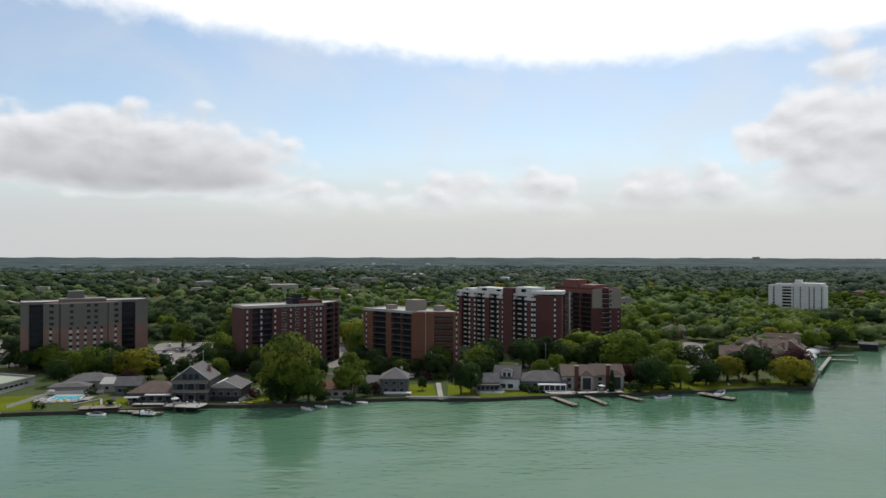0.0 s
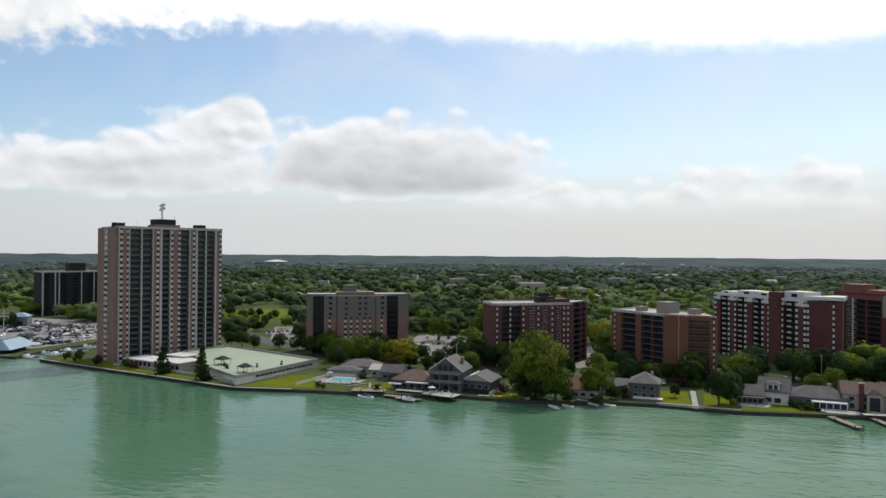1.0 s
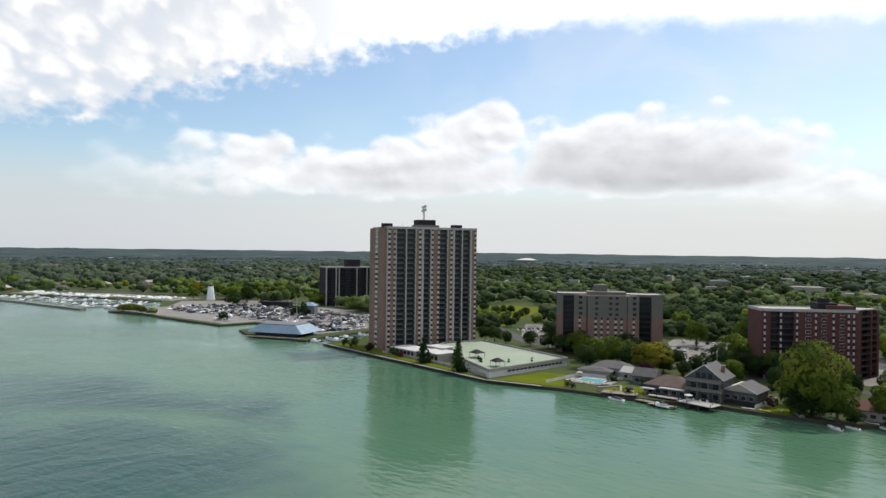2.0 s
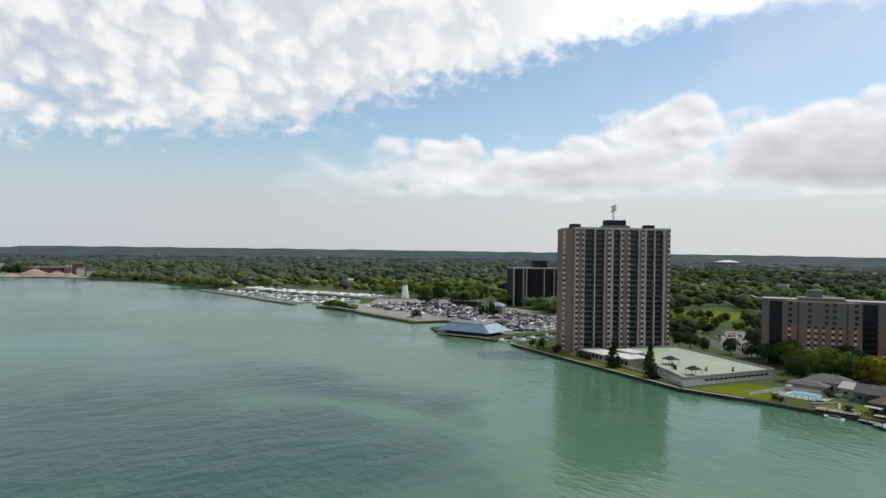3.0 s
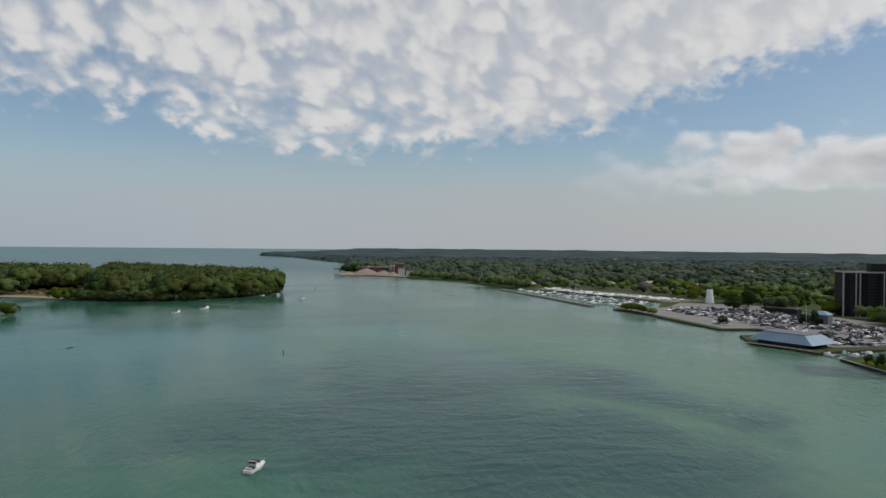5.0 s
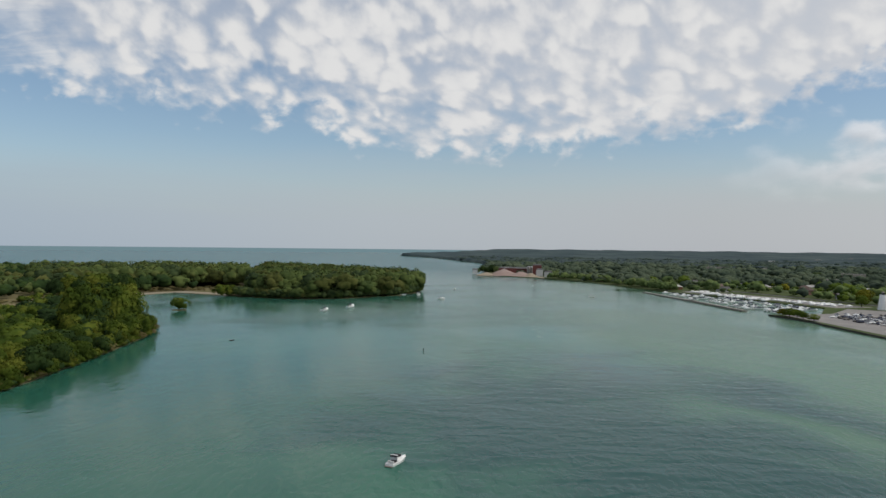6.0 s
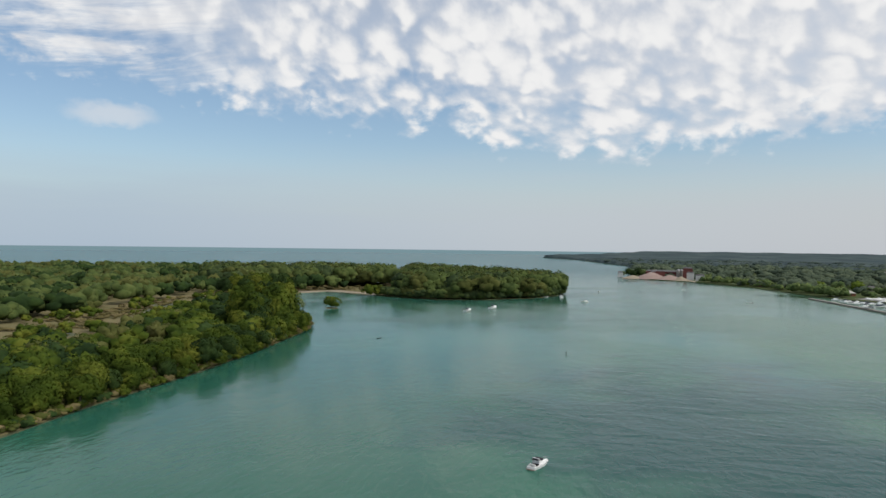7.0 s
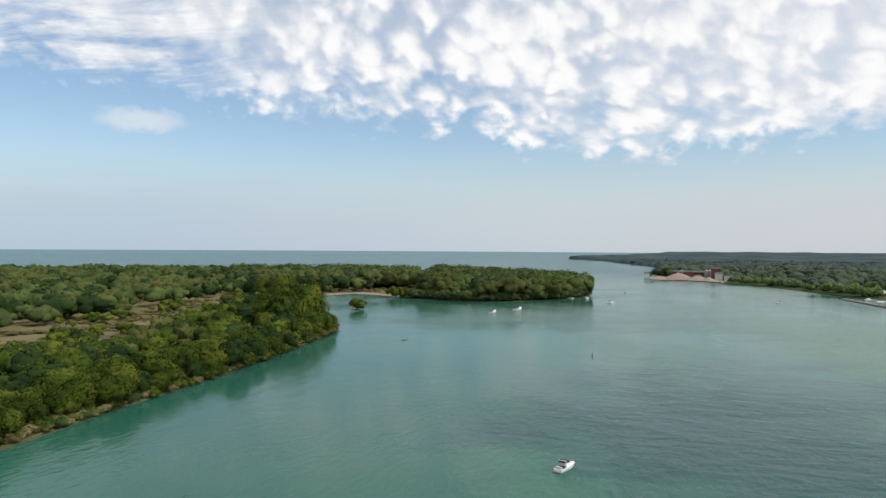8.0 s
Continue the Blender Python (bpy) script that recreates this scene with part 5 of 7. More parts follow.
def tree(x, y, height, width, mat, label, z=LAND_Z, kind="round", group="", seed=None):
    """height and width in metres."""
    s = random.randrange(60) if seed is None else seed
    store, h0, w0 = {"round": (NEAR, 12.0, 11.0), "grand": (GRAND, 12.0, 11.0), "bush": (BUSH, 4.0, 5.2), "cone": (CONE, 12.0, 6.2)}[kind]
    ob = thing("shrub" if kind == "bush" else "tree", label, "shrub" if kind == "bush" else "tree", x, y, z, random.uniform(0, 360), group)
    ob.scale = (width / w0, width / w0, height / h0)
    if kind != "bush":
        part("trunk", trunk_mesh(100 if kind == "cone" else s % 3), BARK, ob)
    part("crown", crown_mesh(store, s % len(store), mat), mat, ob)
    return ob


GREEN = "broad green tree in full leaf"
for x, y, hh, ww, mat, lab in (
        (-57, 256, 25, 21.5, LEAF_ISLAND, "very large spreading green tree over the seawall"), (-49, 253, 13, 13, LEAF, "green tree leaning over the water"), (-62, 256, 11, 11, LEAF_DARK, "dark tree under the large tree"), (-55, 253.5, 9, 11, LEAF_DARK, "dark low tree at the seawall"), (-35, 262, 14, 13.5, LEAF, "round bright green tree in a garden"),
        (7, 267, 13, 10, LEAF_DARK, "dark dense tree at the water's edge"), (11, 270, 12, 9, LEAF_DARK, "dark dense tree beside a grey house"), (-0.5, 330, 20, 15, LEAF_DARK, "dark round tree in front of a brick block"),
        (24, 345, 13, 12, LEAF_DARK, "dark tree in front of the brick block"), (39, 336, 14, 16, LEAF_DARK, "dark spreading tree in front of the brick block"), (51, 345, 14, 14, LEAF_DARK, "dark tree beside the brick block"),
        (83, 318, 20, 22, LEAF, "large round green tree behind the houses"), (73, 326, 15, 13, LEAF_DARK, "dark green tree behind the houses"), (84, 279, 14, 14, LEAF_DARK, "dark green riverside tree"),
        (96, 280, 12, 11, LEAF, "small round green tree on a lawn"), (77, 287, 9, 8, LEAF_RED, "copper-leaved tree beside a house"), (135, 340, 11, 9, LEAF_DARK, "dark dense tree beside a driveway"),
        (121, 295, 11.5, 16, LEAF_YELLOW, "spreading yellow-green tree on a lawn"), (134, 296, 16, 13, LEAF_DARK, "dark tall garden tree"), (128, 300, 13, 10, LEAF_DARK, "dark garden tree by the townhouses"),
        (144, 289, 12, 17, LEAF_YELLOW, "spreading yellow-green tree over the water"), (153, 296, 10, 10, LEAF_YELLOW, "low yellow-green tree at the point"), (168, 328, 10, 13, LEAF_RED, "dark copper-leaved tree by the cove"),
        (-131, 297, 14, 19, LEAF_YELLOW, "wide yellow-green tree in front of the grey block"), (-153, 301, 14, 15, LEAF, "round green tree behind a bungalow"), (-166, 306, 12, 14, LEAF, "round green tree beside the terrace"),
        (-180, 318, 13, 15, LEAF, "green tree in front of the grey block"), (-196, 330, 13, 12, LEAF, "green tree by the parking lot"), (-172, 336, 10, 11, LEAF_DARK, "dark green tree before the grey block"),
        (-138, 318, 11, 12, LEAF_DARK, "tall green tree in front of the brick wall"), (-111, 345, 15, 15, LEAF, "green tree beside the parking lot"), (-97, 334, 15, 15, LEAF, "green tree in front of the red block"),
        (-88, 322, 13, 13, LEAF, "green tree in front of the red block"), (-101, 322, 12, 11, LEAF_DARK, "green tree at the roadside"), (-72, 318, 13, 13, LEAF_DARK, "green tree at the roadside"), (-42, 352, 16, 15, LEAF, "yellowish green tree between brick blocks"),
        (-44, 372, 17, 14, LEAF, "tall green tree between brick blocks"), (-50, 400, 16, 15, LEAF_YELLOW, "yellow-green tree between brick blocks"), (-150, 400, 15, 15, LEAF, "green tree at the parking lot's edge"),
        (-128, 425, 17, 17, LEAF, "green tree behind the parking lot"), (-108, 415, 16, 16, LEAF, "green tree behind the parking lot"), (-250, 330, 9, 9, LEAF_DARK, "dark clipped tree at the tower's foot"),
        (-243, 330, 9, 9, LEAF_DARK, "dark clipped tree at the tower's foot"), (-232, 326, 8, 7, LEAF_DARK, "dark small tree behind the terrace"), (-218, 330, 9, 8, LEAF_DARK, "dark small tree behind the terrace"),
        (-205, 328, 9, 9, LEAF_DARK, "dark small tree behind the terrace"), (-190, 318, 10, 9, LEAF_DARK, "dark small tree behind the terrace"), (-8.2, 276, 5.5, 4, LEAF_DARK, "small young tree on the lawn"),
        (-66, 268, 9, 8, LEAF_RED, "copper shrub tree between houses"), (-128, 283, 7, 8, LEAF_RED, "dark copper tree beside the bungalow"), (107, 330, 14, 14, LEAF, GREEN), (116, 322, 12, 12, LEAF_DARK, "dark green tree by the road"),
        (100, 312, 12, 12, LEAF, GREEN), (213, 410, 12, 12, LEAF, GREEN), (226, 400, 13, 14, LEAF_DARK, "dark green tree at the cove"), (246, 425, 14, 14, LEAF, GREEN),
        (258, 440, 13, 13, LEAF, GREEN), (175, 392, 14, 14, LEAF_DARK, "dark tree among the townhouses"), (192, 408, 12, 13, LEAF_YELLOW, "yellow-green tree behind the townhouses"), (215, 440, 13, 14, LEAF, GREEN)):
    tree(x, y, hh, ww, mat, lab, kind="grand" if hh > 25 else "round")
for x, y, hh, ww, lab in ((66, 271, 9.5, 6, "dark conical spruce on the bank"), (-221, 244, 12.5, 10, "tall dark conifer on the strip of lawn"), (-194, 237, 15.5, 10.5, "tall dark columnar conifer on the strip of lawn"),
                          (140, 350, 10, 5, "dark conifer beside the driveway")):
    tree(x, y, hh, ww, LEAF_DARK, lab, kind="cone")
for x, y, hh, ww, mat in ((-292, 257, 4.5, 5, LEAF_DARK), (-283, 255.5, 5.5, 5.5, LEAF_DARK), (-266, 251, 4.5, 5, LEAF_RED), (-246, 248.5, 4.5, 5.5, LEAF_DARK), (-241, 248, 3.5, 4, LEAF_RED), (33, 275, 3, 6, LEAF_DARK), (36, 272, 2.8, 6, LEAF_DARK),
                          (-71, 259, 4, 5, LEAF_RED), (-60, 252, 4, 7, LEAF_DARK), (-44, 254, 4, 6, LEAF_DARK), (-29, 264, 5, 6, LEAF_DARK), (-26, 268, 5, 5, LEAF_RED), (133, 287, 3, 6, LEAF), (149, 288, 4, 8, LEAF_DARK),
                          (-134, 264, 3, 5, LEAF_DARK), (-118, 246, 2.5, 4, LEAF_DARK), (-142, 242, 2, 2.4, LEAF_DARK), (-139, 241, 2, 2.4, LEAF_DARK), (76, 274, 4, 7, LEAF_DARK), (90, 279, 3.5, 7, LEAF_DARK), (104, 290, 4, 7, LEAF_DARK),
                          (-1, 300, 4, 6, LEAF), (60, 300, 4, 7, LEAF_DARK), (12, 300, 5, 8, LEAF_DARK), (-120, 266, 3, 5, LEAF_DARK), (46, 333, 3, 6, LEAF), (-34, 254, 3, 5, LEAF_DARK)):
    tree(x, y, hh, ww, mat, "rounded green garden shrub in leaf", kind="bush", group="garden shrubs")

# garden trees between the houses, the road and the blocks
g = random.Random(77)
made = 0
while made < 74:
    x, y = g.uniform(-160, 112), g.uniform(280, 345)
    if y > 345 - abs(x) * 0.02 or not inside(MAINLAND, np.array([x]), np.array([y - 9]))[0] or (-22 < x < 16 and y < 300) or (-150 < x < -108 and y > 326) or 318 < y < 327 and -150 < x < 40:
        continue
    hh = g.uniform(6, 11.5) if y < 312 else g.uniform(8, 14)
    if any((x - a) ** 2 + (y - b) ** 2 < (c + hh * 0.36) ** 2 for a, b, c in HOUSE_AT) or (-62 < x < -44 and y > 326):
        continue
    tree(x, y, hh, hh * g.uniform(0.8, 1.1), g.choice((LEAF, LEAF, LEAF_DARK, LEAF_DARK, LEAF_DARK)), "leafy green garden tree near the road", group="garden trees", seed=g.randrange(60))
    made += 1
for k in range(46):
    x = g.uniform(-150, 150)
    y = g.uniform(262, 300) + max(0, abs(x) - 80) * 0.2
    if (-24 < x < 38 and y < 290) or not inside(MAINLAND, np.array([x]), np.array([y - 5]))[0] or any((x - a) ** 2 + (y - b) ** 2 < (c + 1) ** 2 for a, b, c in HOUSE_AT) or -154 < x < -124 and y < 272:
        continue
    s = g.uniform(2.2, 4.2)
    tree(x, y, s, s * g.uniform(1.1, 1.7), g.choice((LEAF_DARK, LEAF_DARK, LEAF, LEAF_RED)), "dense dark garden hedge shrub", kind="bush", group="garden shrubs")

# town trees, nearest ones as arrays of leaves, the far ones coarser
MID = [crown(rng, 12.0, rng.uniform(4.9, 6.3), 10, 100, 0.6, low=0.02, core=1.04, cores=9, flutter=0.3) for k in range(7)]
LOW = [crown(rng, 12.0, rng.uniform(5.2, 7.0), 6, 14, 0.8, low=0.0, core=1.1, cores=5, flutter=0.3) for k in range(7)]
LUMP = [crown(rng, 12.0, rng.uniform(5.6, 7.4), 3, 4, 1.2, low=-0.10, core=1.18, cores=3, flutter=0.3) for k in range(6)]
CLEAR = [(-140, 378, 48), (-245, 395, 38), (-54, 375, 22), (-20, 345, 34), (-92, 345, 40), (-165, 385, 38), (30, 395, 44), (90, 425, 34), (145, 390, 34), (-262, 325, 48), (-205, 270, 60), (-480, 330, 90),
         (-400, 330, 75), (-570, 340, 90), (-680, 340, 60), (-780, 320, 60), (-840, 270, 40), (-340, 470, 55), (-370, 540, 40), (-300, 420, 30), (320, 590, 40), (-480, 480, 42), (-655, 388, 30), (-1290, 60, 50), (-1240, 130, 40)]


def woods(n, r0, r1, a0, a1, gap, poly, r_seed):
    g = np.random.default_rng(r_seed)
    r = np.sqrt(g.uniform(r0 * r0, r1 * r1, n))
    a = np.radians(g.uniform(a0, a1, n))
    x, y = -r * np.sin(a), r * np.cos(a)
    keep = inside(poly, x, y) & inside(poly, x * 0.985, y * 0.985)
    for cx, cy, cr in CLEAR:
        keep &= (x - cx) ** 2 + (y - cy) ** 2 > (cr * g.uniform(0.85, 1.1, n)) ** 2
    keep &= np.sin(x / 41 + 0.7 * np.sin(y / 60)) * np.sin(y / 33 + 0.9 * np.sin(x / 71)) < gap
    hs = 0.5 + 0.85 * g.random(n) ** 1.7
    return np.c_[x, y, np.full(n, LAND_Z), hs * g.uniform(0.85, 1.5, n), hs][keep]


back = woods(2600, 350, 640, -36, 68, 0.62, MAINLAND, 21)
back = back[(back[:, 1] > 350) | (back[:, 0] < -600)]
bear = np.degrees(np.arctan2(-back[:, 0], back[:, 1]))
# cloud shadow painted by leaf colour: mostly dull trees at bearings 14 to 46
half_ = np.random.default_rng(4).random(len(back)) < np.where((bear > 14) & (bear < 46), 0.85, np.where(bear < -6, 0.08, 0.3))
tagged(scatter("town_trees", MID, back[half_], LEAF_SHADE, rng), "dark green garden trees behind the bank, most in the painted cloud shadow", "trees", kind="stuff")
third_ = np.random.default_rng(6).random(len(back)) < np.where(bear < -6, 0.62, 0.4)
tagged(scatter("town_trees", MID, back[~half_ & third_], LEAF, rng), "bright green street and garden trees behind the bank", "trees", kind="stuff")
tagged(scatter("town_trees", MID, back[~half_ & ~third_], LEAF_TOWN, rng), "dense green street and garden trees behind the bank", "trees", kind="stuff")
cover_trees = woods(13500, 600, 2050, -37, 92, 0.74, MAINLAND, 22)
patch = np.sin(cover_trees[:, 0] / 83 + 2) + np.sin(cover_trees[:, 1] / 57) + np.random.default_rng(3).normal(0, 0.7, len(cover_trees))
bear = np.degrees(np.arctan2(-cover_trees[:, 0], cover_trees[:, 1]))
# painted cloud shadow round bearing 30, painted sunlight upriver and past bearing 52
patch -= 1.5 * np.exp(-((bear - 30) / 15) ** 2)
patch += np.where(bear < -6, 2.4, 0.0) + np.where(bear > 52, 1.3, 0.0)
dist = np.hypot(cover_trees[:, 0], cover_trees[:, 1]) + np.random.default_rng(9).normal(0, 60, len(cover_trees))
thinned = (np.random.default_rng(14).random(len(cover_trees)) < 0.42) & (bear > -6) & (bear < 27) & (dist > 720) & (dist < 1750)
cover_trees, patch, dist = cover_trees[~thinned], patch[~thinned], dist[~thinned]
for lo_, hi_, mat, lab in ((-9, -0.9, LEAF_SHADE, "dull green tree cover of the town, most in the painted cloud shadow"), (-0.9, 1.6, LEAF_TOWN, "dense green tree cover of the town"), (1.6, 9, LEAF, "bright green tree cover of the town")):
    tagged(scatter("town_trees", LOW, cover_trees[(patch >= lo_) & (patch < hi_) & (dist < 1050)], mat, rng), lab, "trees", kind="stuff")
cover_trees[dist >= 1050, 3] *= 1.3
# paler leaves beyond 1050 m have haze mixed into their colour
for lo_, hi_, mat, lab in ((-9, -1.1, LEAF_SHADE, "dull green woods beyond the town, most in the painted cloud shadow"), (-1.1, 9, LEAF_HAZY, "woods beyond the town with haze painted into the green")):
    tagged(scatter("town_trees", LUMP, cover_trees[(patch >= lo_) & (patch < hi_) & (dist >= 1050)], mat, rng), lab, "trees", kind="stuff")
SPECK = [crown(rng, 12.0, rng.uniform(6.5, 8.0), 3, 4, 1.4, low=-0.10, core=1.2, cores=2, flutter=0.3) for k in range(5)]
deep_woods = woods(6500, 2000, 2900, -37, 92, 0.8, MAINLAND, 27)
deep_woods[:, 2] += 27.0 * np.clip((np.hypot(deep_woods[:, 0], deep_woods[:, 1]) - 2600) / 2380, 0, 1) ** 2
deep_woods[:, 3] *= 1.5
# bluish leaf colour stands for the haze in front of these woods
tagged(scatter("town_trees", SPECK, deep_woods, LEAF_MIST, rng), "woods in the distance, painted bluish for haze", "trees", kind="stuff")
bank_rng = np.random.default_rng(83)
shore_ = np.array([(-880, 244), (-905, 240), (-1058, 203), (-1118, 175), (-1195, 133)])
u = bank_rng.uniform(0, len(shore_) - 1.01, 110)
spot = shore_[u.astype(int)] + (shore_[u.astype(int) + 1] - shore_[u.astype(int)]) * (u % 1)[:, None]
size = bank_rng.uniform(5, 14, 110) / 12
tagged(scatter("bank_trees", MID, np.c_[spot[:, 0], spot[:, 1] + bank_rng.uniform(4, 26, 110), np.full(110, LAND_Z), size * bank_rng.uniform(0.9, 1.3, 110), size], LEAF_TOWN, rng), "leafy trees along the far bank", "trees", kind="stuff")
yl = woods(55, 380, 1300, -36, 80, 0.6, MAINLAND, 23)
tagged(scatter("yellow_trees", MID, yl[(yl[:, 1] > 360) | (yl[:, 0] < -600)], LEAF_YELLOW, rng), "scattered yellow-green trees in the town", "trees", kind="stuff")

# ---- island woods ----
SHORE = [(-120, -170), (-194, -171), (-264, -173), (-323, -178), (-398, -188), (-438, -201)]
for k in range(96):
    u = (k % 48) / 47 * 5 * 0.999
    (ax, ay), (bx, by) = SHORE[int(u)], SHORE[int(u) + 1]
    t_ = u - int(u)
    row = k // 48
    x, y = ax + (bx - ax) * t_ + random.uniform(-3, 3), ay + (by - ay) * t_ + random.uniform(-2, 4) - row * random.uniform(8, 16)
    big = random.uniform(10, 15) if row else random.choice((random.uniform(6, 11), random.uniform(9, 14.5)))
    tree(x, y, big, big * random.uniform(0.8, 1.1), LEAF_ISLAND if random.random() < 0.8 else LEAF_DARK, "green tree of the island's wooded shore", z=ISLE_Z, group="trees on the island shore")
for k in range(17):
    x = -366 - 4.4 * k
    y = -196 + (x + 380) * 0.24 - random.uniform(0, 22)
    big = random.uniform(23, 31) if k > 3 else random.uniform(13, 18)
    tree(x, y, big, big * random.uniform(0.66, 0.82), LEAF_ISLAND if random.random() < 0.6 else LEAF_DARK, "tall green tree at the island's wooded tip", z=ISLE_Z, group="trees on the island shore")
for k in range(26):
    x, y = random.uniform(-735, -640), random.uniform(-385, -348)
    big = random.uniform(17, 24)
    tree(x, y, big, big * random.uniform(0.7, 0.95), LEAF_ISLAND if random.random() < 0.5 else LEAF_DARK, "tall green tree behind the beach", z=ISLE_Z, group="trees behind the bay")
for k in range(90):
    u = k / 90 * 5
    (ax, ay), (bx, by) = SHORE[int(u)], SHORE[int(u) + 1]
    t_ = u - int(u)
    s = random.uniform(2.2, 4.5)
    tree(ax + (bx - ax) * t_ + random.uniform(-3, 3), ay + (by - ay) * t_ + random.uniform(2.2, 5.4), s, s * 1.6, LEAF_ISLAND if random.random() < 0.8 else REED, "low shrub at the island's water edge", z=0.2, kind="bush", group="shore shrubs")


def grove(n, poly, seed, h0, h1, thin=0.9):
    g = np.random.default_rng(seed)
    px, py = np.array(poly).T
    x, y = g.uniform(px.min(), px.max(), n), g.uniform(py.min(), py.max(), n)
    keep = inside(poly, x, y)
    hs = g.uniform(h0, h1, n) / 12.0
    return np.c_[x, y, np.full(n, ISLE_Z), hs * g.uniform(0.85, 1.4, n), hs][keep]


STRIP = [(-60, -185), (-149, -180), (-264, -186), (-323, -190), (-398, -198), (-440, -212), (-490, -262), (-560, -310), (-560, -325), (-500, -312), (-418, -288), (-330, -264), (-281, -258), (-230, -268), (-150, -285), (-60, -300)]
BACKW = [(-60, -300), (-230, -292), (-278, -306), (-296, -352), (-380, -374), (-450, -384), (-540, -408), (-640, -414), (-700, -390), (-745, -345), (-790, -300), (-900, -400), (-1000, -560), (-1180, -700), (-1200, -950), (-980, -1180), (-600, -1250), (-200, -1120), (0, -800)]
CAPE = [(-716, -222), (-698, -200), (-684, -165), (-698, -122), (-750, -71), (-803, -51), (-879, -59), (-1020, -150), (-1180, -330), (-1000, -298), (-850, -256), (-765, -232)]
BAYW = [at(122, 830), at(116, 872), at(112, 895), at(109, 885), at(107.6, 880), at(107.4, 1010), at(114, 1160), at(122, 1160)]
LEAF_SOFT = foliage("soft_green_leaves", (0.042, 0.066, 0.022), (0.080, 0.112, 0.034), (0.135, 0.162, 0.052))
LEAF_OLIVE = foliage("olive_leaves", (0.040, 0.050, 0.014), (0.078, 0.090, 0.026), (0.130, 0.134, 0.044))
for share, (kinds, rows, lab, tones) in enumerate((
        (MID, grove(560, STRIP, 31, 7, 16.5), "thick green woods along the island's shore", (LEAF_DARK, LEAF_ISLAND, LEAF_OLIVE)),
        (MID, grove(1300, CAPE, 32, 16, 29), "tall dense green wood on the island's cape", (LEAF_SHADE, LEAF_SOFT, LEAF_OLIVE)),
        (MID, grove(620, BAYW, 37, 20, 31), "tall green wood behind the beach", (LEAF_SHADE, LEAF_SOFT, LEAF_OLIVE)),
        (LOW, grove(3900, BACKW, 33, 10, 22), "dense green woods across the island", (LEAF_DARK, LEAF_SOFT, LEAF_OLIVE)))):
    pick = np.random.default_rng(40 + share).random(len(rows)) + 0.25 * np.sin(rows[:, 0] / 37) * np.sin(rows[:, 1] / 29)
    for lo_, hi_, mat in zip((-1, 0.22, 0.82), (0.22, 0.82, 2), tones):
        sel = rows[(pick >= lo_) & (pick < hi_)]
        tagged(scatter("island_woods", kinds, sel, mat, rng), lab, "woods", kind="stuff")
BACKSHORE = [at(121, 800), at(116, 818), at(112, 826), at(109, 822), at(107.9, 832), at(107.6, 885), at(112, 905), at(121, 850)]
dry = grove(420, BACKSHORE, 39, 1.0, 3.2)
dry[:, 3] *= 2.2
tagged(scatter("shore_scrub", LOW, dry, REED, rng), "tan dry reeds behind the beach", "reeds", kind="stuff")
# bushes hang over the water all round the cape
rim_rng = np.random.default_rng(66)
rim_line = np.array([(-714, -240), (-699, -212), (-684, -165), (-698, -122), (-750, -70), (-803, -50), (-860, -55)])
u = rim_rng.uniform(0, len(rim_line) - 1.01, 230)
spot = rim_line[u.astype(int)] + (rim_line[u.astype(int) + 1] - rim_line[u.astype(int)]) * (u % 1)[:, None]
size = rim_rng.uniform(3.5, 13, 230) / 12
rim_rows = np.c_[spot[:, 0] - rim_rng.uniform(-1, 5, 230), spot[:, 1] - rim_rng.uniform(-0.5, 4, 230), np.full(230, ISLE_Z - 0.6), size * rim_rng.uniform(1.0, 1.5, 230), size]
for mat, rows_ in ((LEAF_SHADE, rim_rows[:110]), (LEAF_SOFT, rim_rows[110:190]), (LEAF_OLIVE, rim_rows[190:])):
    tagged(scatter("shore_bushes", MID, rows_, mat, rng), "leafy bushes hanging over the water round the cape", "bushes", kind="stuff")
under = grove(330, STRIP, 36, 3, 6)
under[:, 3] *= 1.6
shore_rng = np.random.default_rng(58)
edge_line = np.array(SHELF)
for mat, n, lab in ((REED, 330, "pale reeds along the island's water edge"), (LEAF_OLIVE, 300, "olive scrub along the island's water edge"), (LEAF_DARK, 130, "dark scrub along the island's water edge")):
    u = shore_rng.uniform(0.3, len(edge_line) - 1.01, n)
    k0 = u.astype(int)
    spot = edge_line[k0] + (edge_line[k0 + 1] - edge_line[k0]) * (u - k0)[:, None]
    size = shore_rng.uniform(1.2, 3.6, n) / 12
    rows_ = np.c_[spot[:, 0] + shore_rng.normal(0, 1.0, n), spot[:, 1] - shore_rng.uniform(-0.6, 6.0, n), np.full(n, ISLE_Z - 0.3), size * 1.7, size]
    tagged(scatter("shore_scrub", LUMP, rows_, mat, rng), lab, "scrub", kind="stuff")
tagged(scatter("island_undergrowth", MID, under, LEAF_OLIVE, rng), "olive green undergrowth of the island's shore", "undergrowth", kind="stuff")
MARSH = [(-285, -290), (-340, -285), (-420, -305), (-520, -335), (-600, -345), (-720, -360), (-740, -400), (-560, -412), (-430, -385), (-330, -362), (-296, -345)]
reeds = grove(1500, MARSH, 34, 1.5, 4.5)
clump = np.sin(reeds[:, 0] / 17 + 1.2) * np.sin(reeds[:, 1] / 11 + reeds[:, 0] / 40)
reeds = reeds[clump > -0.12]
reeds[:, 3] *= 1.6
reeds[:, 4] *= 0.62
tagged(scatter("marsh_scrub", LOW, reeds, REED, rng), "tan reeds and low scrub in the island marsh", "reeds", kind="stuff")
